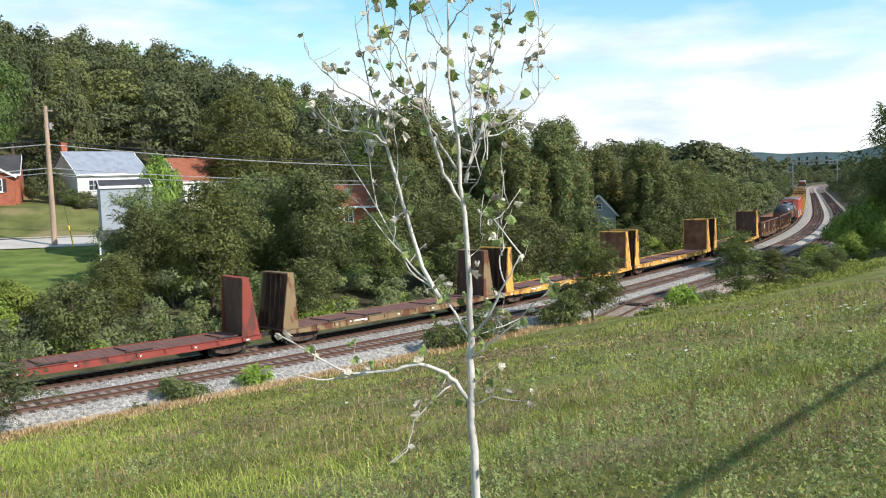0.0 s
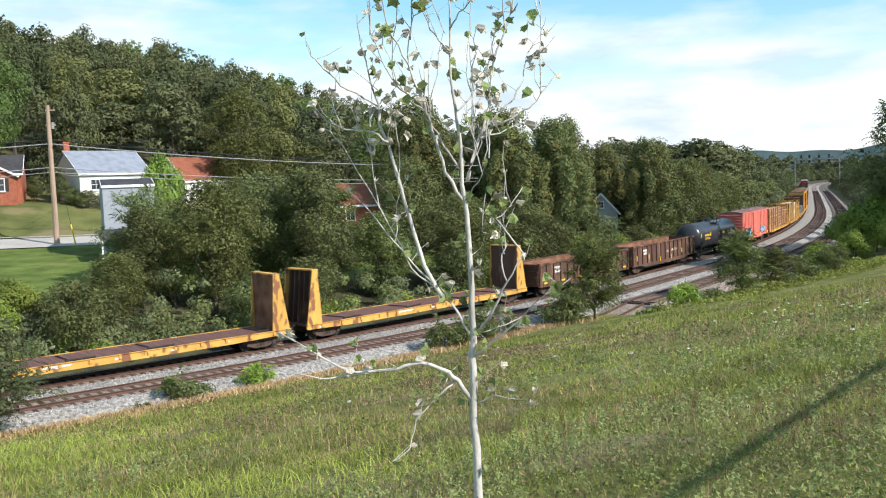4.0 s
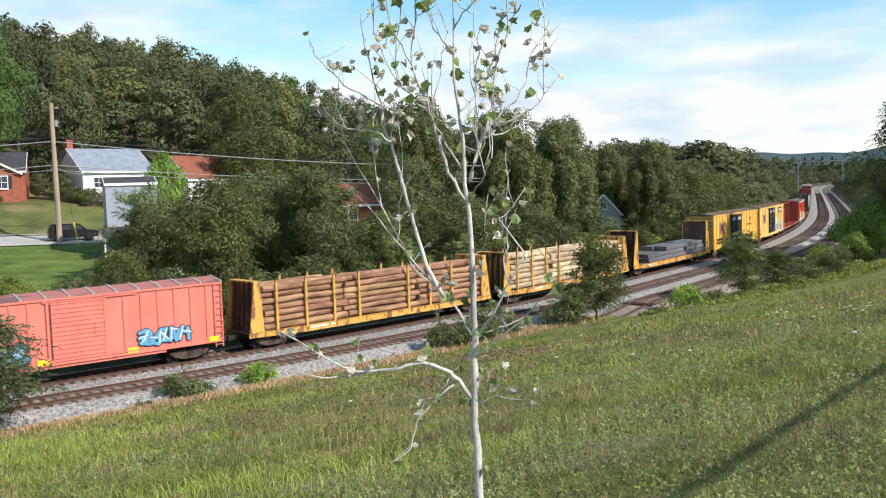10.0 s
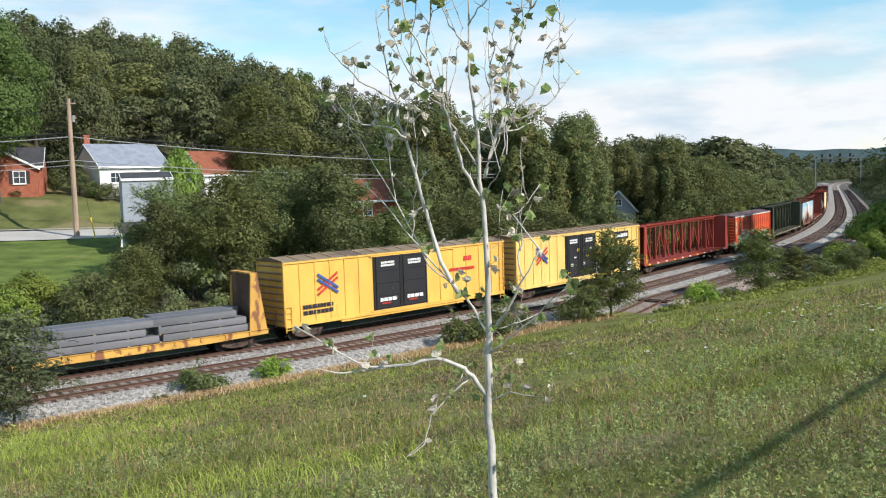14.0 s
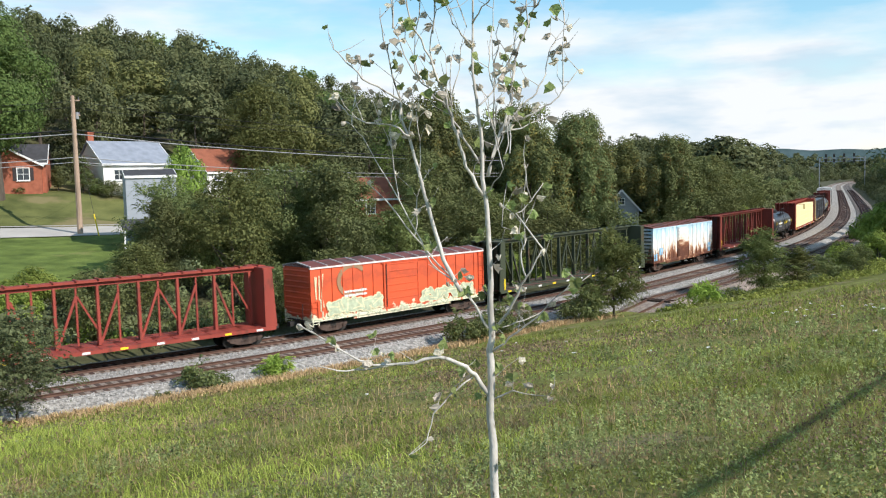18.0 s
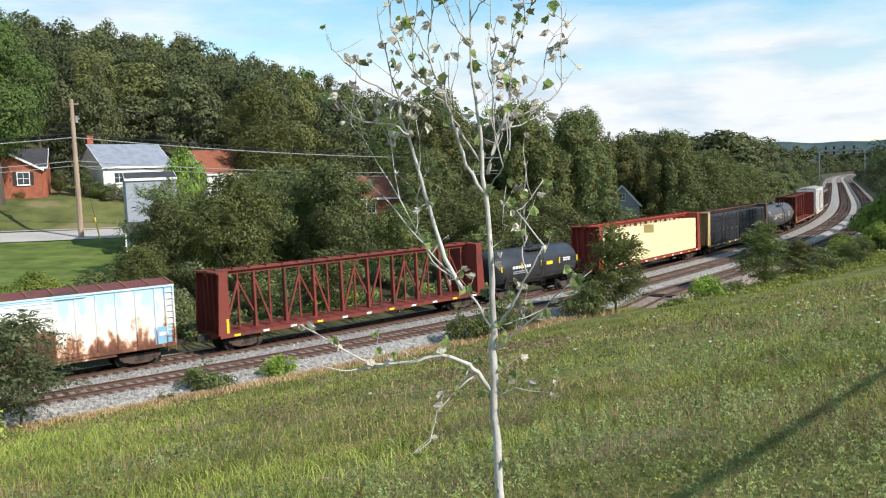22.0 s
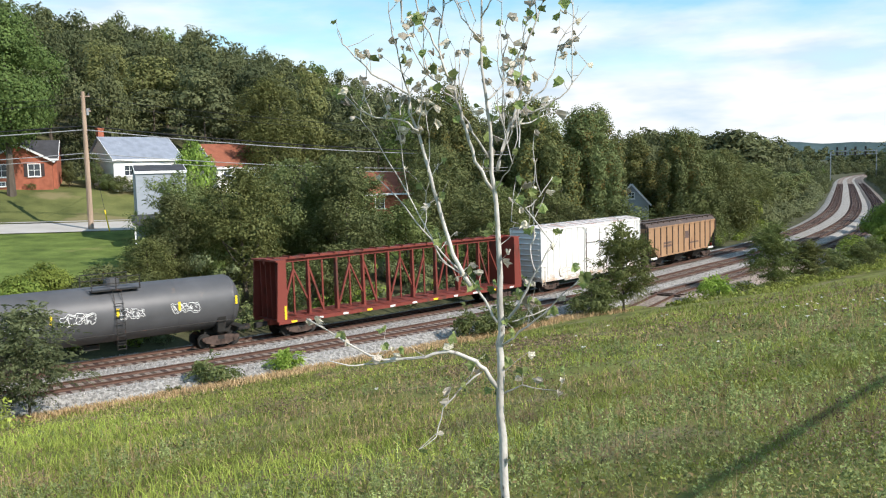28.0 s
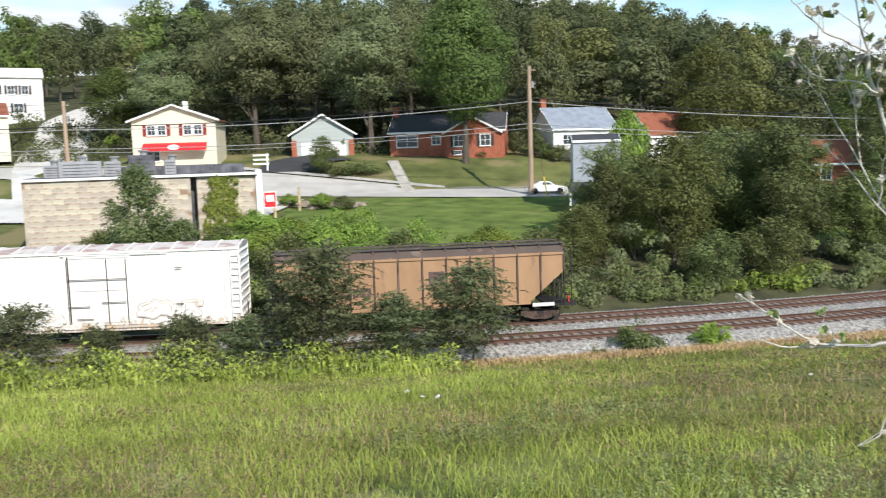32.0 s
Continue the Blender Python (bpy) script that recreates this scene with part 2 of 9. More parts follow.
def box(bm, c, s, rz=0.0, mi=0, taper=None):
    """Adds a box of centre c and size s; taper scales its top in x and y."""
    x, y, z = (v / 2 for v in s)
    tx, ty = taper or (1, 1)
    co = [(-x, -y, -z), (x, -y, -z), (x, y, -z), (-x, y, -z), (-x * tx, -y * ty, z), (x * tx, -y * ty, z), (x * tx, y * ty, z), (-x * tx, y * ty, z)]
    ca, sa = math.cos(rz), math.sin(rz)
    v = [bm.verts.new((c[0] + ca * a - sa * b, c[1] + sa * a + ca * b, c[2] + d)) for a, b, d in co]
    for q in ((3, 2, 1, 0), (4, 5, 6, 7), (0, 1, 5, 4), (1, 2, 6, 5), (2, 3, 7, 6), (3, 0, 4, 7)):
        bm.faces.new([v[i] for i in q]).material_index = mi
    return v


def prism(bm, pts, axis, a, b, mi=0):
    """Extrudes a 2D outline (counter-clockwise) along an axis ('x', 'y' or 'z') from a to b."""
    def at(p, q):
        return {"x": (q, p[0], p[1]), "y": (p[0], q, p[1]), "z": (p[0], p[1], q)}[axis]
    lo, hi = [bm.verts.new(at(p, a)) for p in pts], [bm.verts.new(at(p, b)) for p in pts]
    n = len(pts)
    fs = [bm.faces.new(lo[::-1]), bm.faces.new(hi)] + [bm.faces.new((lo[i], lo[(i + 1) % n], hi[(i + 1) % n], hi[i])) for i in range(n)]
    for f in fs:
        f.material_index = mi
    return fs


def tube(bm, pts, radii, n=6, cap=True):
    """A round bar along points, with a radius at each."""
    pts = [Vector(p) for p in pts]
    if isinstance(radii, (int, float)):
        radii = [radii] * len(pts)
    rings = []
    for i, p in enumerate(pts):
        d = (pts[min(i + 1, len(pts) - 1)] - pts[max(i - 1, 0)]).normalized()
        a = d.cross(Vector((0, 0, 1)) if abs(d.z) < 0.95 else Vector((1, 0, 0))).normalized()
        b = d.cross(a)
        rings.append([bm.verts.new(p + radii[i] * (math.cos(6.2832 * k / n) * a + math.sin(6.2832 * k / n) * b)) for k in range(n)])
    for r, q in zip(rings, rings[1:]):
        for k in range(n):
            bm.faces.new((r[k], q[k], q[(k + 1) % n], r[(k + 1) % n]))
    if cap:
        bm.faces.new(rings[0])
        bm.faces.new(rings[-1][::-1])


def beam(bm, p, q, w, h):
    """A square bar from p to q, w wide across and h deep."""
    p, q = Vector(p), Vector(q)
    d = (q - p).normalized()
    a = d.cross(Vector((0, 1, 0)) if abs(d.y) < 0.9 else Vector((0, 0, 1))).normalized()
    b = d.cross(a)
    lo = [bm.verts.new(p + a * i * w / 2 + b * j * h / 2) for i, j in ((-1, -1), (1, -1), (1, 1), (-1, 1))]
    hi = [bm.verts.new(q + a * i * w / 2 + b * j * h / 2) for i, j in ((-1, -1), (1, -1), (1, 1), (-1, 1))]
    bm.faces.new(lo[::-1])
    bm.faces.new(hi)
    for i in range(4):
        bm.faces.new((lo[i], lo[(i + 1) % 4], hi[(i + 1) % 4], hi[i]))


def thing(name, label, category, group="", m=None):
    ob = tagged(new(name), label, category, group)
    if m is not None:
        ob.matrix_basis = m
    return ob


# The line of the railway: the far track's centre, by its own length from the nearest stretch.
LINE = np.array([(-560, -215), (-330, -100), (-180, -38), (-95.7, 2.1), (-75.7, 12.2), (-60.8, 20.7), (-45.8, 30.0), (-30.9, 40.1), (-21.0, 47.6), (-11.0, 56.2), (-1.1, 65.9), (8.8, 76.6),
                 (20.3, 91.6), (30.2, 104.8), (56, 147.5), (80.8, 200), (106.4, 260.4), (160, 389), (215, 521), (275, 650), (360, 790), (470, 920)])


def spline(p, n=6000):
    t = np.r_[0, np.cumsum(np.hypot(*np.diff(p, axis=0).T))]
    m, h = len(t), np.diff(t)
    a, b = np.zeros((m, m)), np.zeros((m, 2))
    a[0, 0] = a[-1, -1] = 1
    for i in range(1, m - 1):
        a[i, i - 1], a[i, i], a[i, i + 1] = h[i - 1], 2 * (h[i - 1] + h[i]), h[i]
        b[i] = 6 * ((p[i + 1] - p[i]) / h[i] - (p[i] - p[i - 1]) / h[i - 1])
    k = np.linalg.solve(a, b)
    u = np.linspace(0, t[-1], n)
    i = np.clip(np.searchsorted(t, u) - 1, 0, m - 2)
    d, hh = (u - t[i])[:, None], h[i][:, None]
    return p[i] + d * ((p[i + 1] - p[i]) / hh - hh * (2 * k[i] + k[i + 1]) / 6) + d**2 * k[i] / 2 + d**3 * (k[i + 1] - k[i]) / (6 * hh)


TC = spline(LINE)
TS = np.r_[0, np.cumsum(np.hypot(*np.diff(TC, axis=0).T))]
TS = TS - TS[np.argmin(abs(TC[:, 0]))]
TD = np.gradient(TC, axis=0)
TD /= np.linalg.norm(TD, axis=1)[:, None]


def rail_at(s, u=0.0):
    """The point at length s along the line, u metres to the camera's side, and the heading."""
    s = np.asarray(s, float)
    x, y = np.interp(s, TS, TC[:, 0]), np.interp(s, TS, TC[:, 1])
    dx, dy = np.interp(s, TS, TD[:, 0]), np.interp(s, TS, TD[:, 1])
    return np.stack([x + dy * u, y - dx * u], -1), np.arctan2(dy, dx)


def off_line(x, y):
    """How far points lie from the line, positive on the camera's side, and their length along it."""
    p = np.stack([np.ravel(x), np.ravel(y)], 1)
    step = TC[::12]
    out_u, out_s = np.zeros(len(p)), np.zeros(len(p))
    for i in range(0, len(p), 4000):
        q = p[i:i + 4000]
        d = (step ** 2).sum(1)[None] - 2 * (q @ step.T)
        k = d.argmin(1) * 12
        k = np.minimum(k, len(TC) - 1)
        r = q - TC[k]
        out_u[i:i + 4000] = r[:, 0] * TD[k, 1] - r[:, 1] * TD[k, 0]
        out_s[i:i + 4000] = TS[k] + r[:, 0] * TD[k, 0] + r[:, 1] * TD[k, 1]
    return out_u.reshape(np.shape(x)), out_s.reshape(np.shape(x))


def height(x, y):
    """The ground's height."""
    x, y = np.asarray(x, float), np.asarray(y, float)
    u, s = off_line(x, y)
    r = np.hypot(x, y)
    az = np.degrees(np.arctan2(x, y))
    toe = np.interp(s, [0, 14], [7.4, 12.2])
    near = np.interp(u - toe, [-5, 0, 3, 43, 60, 120, 300], [-0.75, -0.7, -0.25, 8.15, 10.5, 14, 16])
    side = np.interp(az, [-60, -18, 2, 30], [1, 1, 0.5, 0.35])
    far = np.interp(-u, [0, 3.6, 8, 20, 44, 53, 61, 70, 82, 100], [-0.75, -0.7, 0.5, 3.2, 5.2, 6.0, 9.2, 10.2, 12.0, 15.5])
    far = -0.7 + (far + 0.7) * np.where(-u > 3.6, side, 1)
    hill = np.interp(az, [-70, -50, -25, -12, 0, 12, 40], [20, 24, 34, 34, 24, 11, 6]) * np.interp(-u, [90, 210, 330, 700], [0, 0.9, 1.25, 1.2])
    z = np.where(u > 0, near, far + hill)
    return np.where(r > 1500, np.minimum(z, 6), z)

# Ground: one sheet to the horizon.
def make_ground():
    az = np.radians(np.r_[np.arange(-72, 42, 0.4), np.arange(42, 288, 6.0)])
    r = np.r_[0.002, 0.8, np.geomspace(1.5, 420, 190), np.geomspace(440, 4800, 26)]
    a, rr = np.meshgrid(az, r)
    x, y = np.sin(a) * rr + 0.3, np.cos(a) * rr
    z = height(x, y)
    n, m = len(r), len(az)
    bumps = np.array([noise.noise((p, q, 0.0)) for p, q in zip((x * 0.35).ravel(), (y * 0.35).ravel())]).reshape(x.shape)
    u, s = off_line(x, y)
    z = z + np.where(np.abs(u) > 13, bumps * 0.10, 0)
    verts = np.stack([x, y, z], -1).reshape(-1, 3)
    i, j = np.meshgrid(np.arange(n - 1), np.arange(m), indexing="ij")
    j2 = (j + 1) % m
    faces = np.stack([i * m + j, (i + 1) * m + j, (i + 1) * m + j2, i * m + j2], -1).reshape(-1, 4)[:, ::-1]
    me = mesh_np("ground", verts, faces)
    ob = place("ground", me, (M["grass"], M["lawn"], M["floor"], M["lawn_low"]))
    uc, sc = u.ravel()[faces].mean(1), s.ravel()[faces].mean(1)
    me.polygons.foreach_set("material_index", np.where(uc > -3.0, np.where(sc > 70, 2, 0), np.where((uc < -74) | (uc > -17) | (sc > 150), 2, np.where((uc > -46) & (sc > -47), 3, 1))).astype(np.int32))
    me.shade_smooth()
    tagged(ob, "grassy bank and lawns beside the railway", "ground", kind="structure")
    return ob


def ribbon(name, s, offs, mat, label, category, sink=None):
    """A strip along the railway: offs are (u, z) pairs across it."""
    rows = []
    for u, z in offs:
        p, _ = rail_at(s, u)
        rows.append(np.c_[p, z - (0.9 * np.clip((sink - s) / 7, 0, 1) if sink else 0) * np.ones(len(s))])
    v = np.stack(rows, 1).reshape(-1, 3)
    k = len(offs)
    i, j = np.meshgrid(np.arange(len(s) - 1), np.arange(k - 1), indexing="ij")
    f = np.stack([i * k + j, i * k + j + 1, (i + 1) * k + j + 1, (i + 1) * k + j], -1).reshape(-1, 4)[:, ::-1]
    ob = place(name, mesh_np(name, v, f), mat, smooth=False)
    return tagged(ob, label, category, kind="structure")


TRACKS = (("track_1", 0.0, -560, 980), ("track_2", 4.6, -560, 980), ("track_3", 9.2, 5, 980))


def make_track():
    s_all = np.r_[np.arange(-560, -60, 10), np.arange(-60, 160, 1.0), np.arange(160, 980, 6)]
    ribbon("ballast", s_all, ((-3.3, -0.85), (-2.0, -0.19), (6.6, -0.19), (7.9, -0.85)), M["ballast"], "grey crushed-stone ballast under the two tracks", "ballast")
    s3 = s_all[s_all > 4]
    ribbon("ballast_siding", s3, ((7.0, -0.6), (7.4, -0.195), (11.1, -0.195), (12.2, -0.85)), M["ballast_brown"], "brown ballast under the side track", "ballast", 13)
    for name, u, a, b in TRACKS:
        root = tagged(new(name), "rusty railway track on dark timber ties in ballast", "railway track", kind="structure")
        s = s_all[(s_all >= a) & (s_all <= b)]
        # browned ballast between the rails
        me = ribbon("crib", s, ((u - 1.35, -0.183), (u - 0.9, -0.176), (u + 0.9, -0.176), (u + 1.35, -0.183)), M["ballast_brown"], "", "", 13 if u > 8 else None)
        me.parent = root
        for k in ("category", "kind"):
            if k in me:
                del me[k]
        for side in (-0.7525, 0.7525):
            c = u + side
            prof = ((c - 0.07, -0.16), (c - 0.07, -0.145), (c - 0.012, -0.125), (c - 0.012, -0.04), (c - 0.036, -0.03), (c - 0.036, 0.0), (c + 0.036, 0.0), (c + 0.036, -0.03), (c + 0.012, -0.04), (c + 0.012, -0.125), (c + 0.07, -0.145), (c + 0.07, -0.16))
            rail = ribbon("rail", s, prof, M["rail"], "", "", 13 if u > 8 else None)
            rail.parent = root
            for k in ("category", "kind"):
                if k in rail:
                    del rail[k]
        # ties
        rng = random.Random(int(u * 10) + 3)
        bm = bmesh.new()
        box(bm, (0, 0, -0.2475), (0.23, 2.6, 0.175))
        tie_mesh = bpy.data.meshes.new("tie")
        bm.to_mesh(tie_mesh)
        bm.free()
        lo, hi = max(a, -48) if u < 8 else 12, min(b, 108)
        rest = []
        for k in range(int((min(b, 400) - lo) / 0.56)):
            si = lo + k * 0.56
            p, h = rail_at(si, u)
            h += rng.uniform(-0.02, 0.02)
            z = rng.uniform(-0.012, 0.012)
            if si < hi:
                t = place("tie", tie_mesh, M["tie"], root)
                t.matrix_basis = Matrix.Translation((p[0], p[1], z)) @ Matrix.Rotation(h, 4, "Z")
            else:
                rest.append((p, h, z))
        if rest:
            bm = bmesh.new()
            for p, h, z in rest:
                box(bm, (p[0], p[1], z - 0.2475), (0.23, 2.6, 0.175), h)
            tagged(part("far_ties", bm, M["tie"], root), kind="stuff")


def loose_stones():
    """Loose stones on the ballast shoulders and between the tracks."""
    rng = np.random.default_rng(19)
    n = 26000
    s = -50 + 110 * rng.random(n) ** 0.9
    band = rng.random(n)
    u = np.where(band < 0.45, rng.uniform(1.4, 3.2, n), np.where(band < 0.85, rng.uniform(6.0, 7.7, n), rng.uniform(-2.4, -1.4, n)))
    p, _ = rail_at(s, u)
    z = -0.17 - np.clip(np.maximum(u - 6.6, -2.0 - u), 0, 2) * 0.5
    r = rng.uniform(0.025, 0.065, n)
    d = rng.normal(size=(n, 4, 3)) * 0.35 + np.array([(1, 0, -0.4), (-0.5, 0.87, -0.4), (-0.5, -0.87, -0.4), (0, 0, 0.8)])
    v = (np.c_[p, z][:, None, :] + d * r[:, None, None]).reshape(-1, 3)
    i = np.arange(n) * 4
    f = np.concatenate([np.stack([i, i + 1, i + 3], 1), np.stack([i + 1, i + 2, i + 3], 1), np.stack([i + 2, i, i + 3], 1)])
    tagged(place("loose_stones", mesh_np("loose_stones", v, f), M["stone"]), "loose pale grey ballast stones", "stones", kind="stuff")


make_ground()
loose_stones()
make_track()

# The train: bodies by their ends along the line at the start.
def travelled(t):
    return 16.215 * t + 0.010746 * t * t


CARS = []


def car_pose(mid, half, t):
    s = mid - travelled(t)
    a, b = rail_at(s - half)[0], rail_at(s + half)[0]
    c = (a + b) / 2
    return pose(c[0], c[1], 0, 0, 0, math.degrees(math.atan2(b[1] - a[1], b[0] - a[0])))


def paint(name, base, patch=None, at=0.62, scale=0.9, vary=0.16, rough=0.55, stretch=(1, 1, 0.45), **k):
    return material(name, base, rough, 0, vary, 0.8, 25, 0.12, None, patch=patch, patch_scale=scale, patch_at=at, stretch=stretch, **k)


RUST = (0.13, 0.055, 0.03)


def two_tone(name, base, stops, low=1.1, high=4.4, bias=0.0, spread=1.0, size=1.1, stretch=(1.3, 1.3, 0.5), rough=0.65):
    """Paint that gives way to other coats from the sill upwards, with an uneven blotchy edge."""
    m = paint(name, base, None)
    nt = m.node_tree
    co = nt.nodes.new("ShaderNodeTexCoord")
    sep = nt.nodes.new("ShaderNodeSeparateXYZ")
    nt.links.new(co.outputs["Object"], sep.inputs[0])
    mp = nt.nodes.new("ShaderNodeMapping")
    mp.inputs["Scale"].default_value = stretch
    nt.links.new(co.outputs["Object"], mp.inputs[0])
    ns = nt.nodes.new("ShaderNodeTexNoise")
    ns.inputs["Scale"].default_value, ns.inputs["Detail"].default_value = size, 9
    ns.inputs["Roughness"].default_value = 0.68
    nt.links.new(mp.outputs[0], ns.inputs["Vector"])
    up = nt.nodes.new("ShaderNodeMapRange")
    up.inputs["From Min"].default_value, up.inputs["From Max"].default_value = low, high
    up.inputs["To Min"].default_value, up.inputs["To Max"].default_value = -0.2 + bias - 0.5 * (spread - 1), 0.62 + bias - 0.5 * (spread - 1)
    nt.links.new(sep.outputs["Z"], up.inputs["Value"])
    add = nt.nodes.new("ShaderNodeMath")
    add.operation = "MULTIPLY_ADD"
    add.inputs[1].default_value = spread
    nt.links.new(ns.outputs["Fac"], add.inputs[0])
    nt.links.new(up.outputs[0], add.inputs[2])
    r = nt.nodes.new("ShaderNodeValToRGB")
    e = r.color_ramp.elements
    e[0].position, e[0].color = stops[0][0], (*stops[0][1], 1)
    e[1].position, e[1].color = stops[-1][0], (*stops[-1][1], 1)
    for at, c in stops[1:-1]:
        q = e.new(at)
        q.color = (*c, 1)
    nt.links.new(add.outputs[0], r.inputs[0])
    nt.links.new(r.outputs[0], nt.nodes["Principled BSDF"].inputs["Base Color"])
    return m


RUSTED = ((0.22, (0.13, 0.055, 0.035)), (0.36, (0.27, 0.115, 0.065)), (0.42, (0.55, 0.36, 0.22)), (0.50, (0.72, 0.68, 0.60)), (0.72, (0.74, 0.76, 0.76)), (0.98, (0.46, 0.66, 0.76)))
OVERSPRAYED = ((0.10, (0.72, 0.66, 0.46)), (0.27, (0.76, 0.71, 0.52)), (0.29, (0.30, 0.33, 0.22)), (0.32, (0.66, 0.70, 0.50)), (0.36, (0.74, 0.66, 0.46)), (0.38, (0.55, 0.10, 0.045)), (0.45, (0.66, 0.105, 0.04)), (0.70, (0.68, 0.11, 0.04)), (0.86, (0.50, 0.09, 0.04)), (1.0, (0.66, 0.11, 0.045)))
STAINED = ((0.05, (0.45, 0.27, 0.14)), (0.12, (0.62, 0.48, 0.34)), (0.17, (0.42, 0.37, 0.33)), (0.20, (0.70, 0.64, 0.55)), (0.27, (0.74, 0.72, 0.67)), (0.9, (0.75, 0.74, 0.70)))


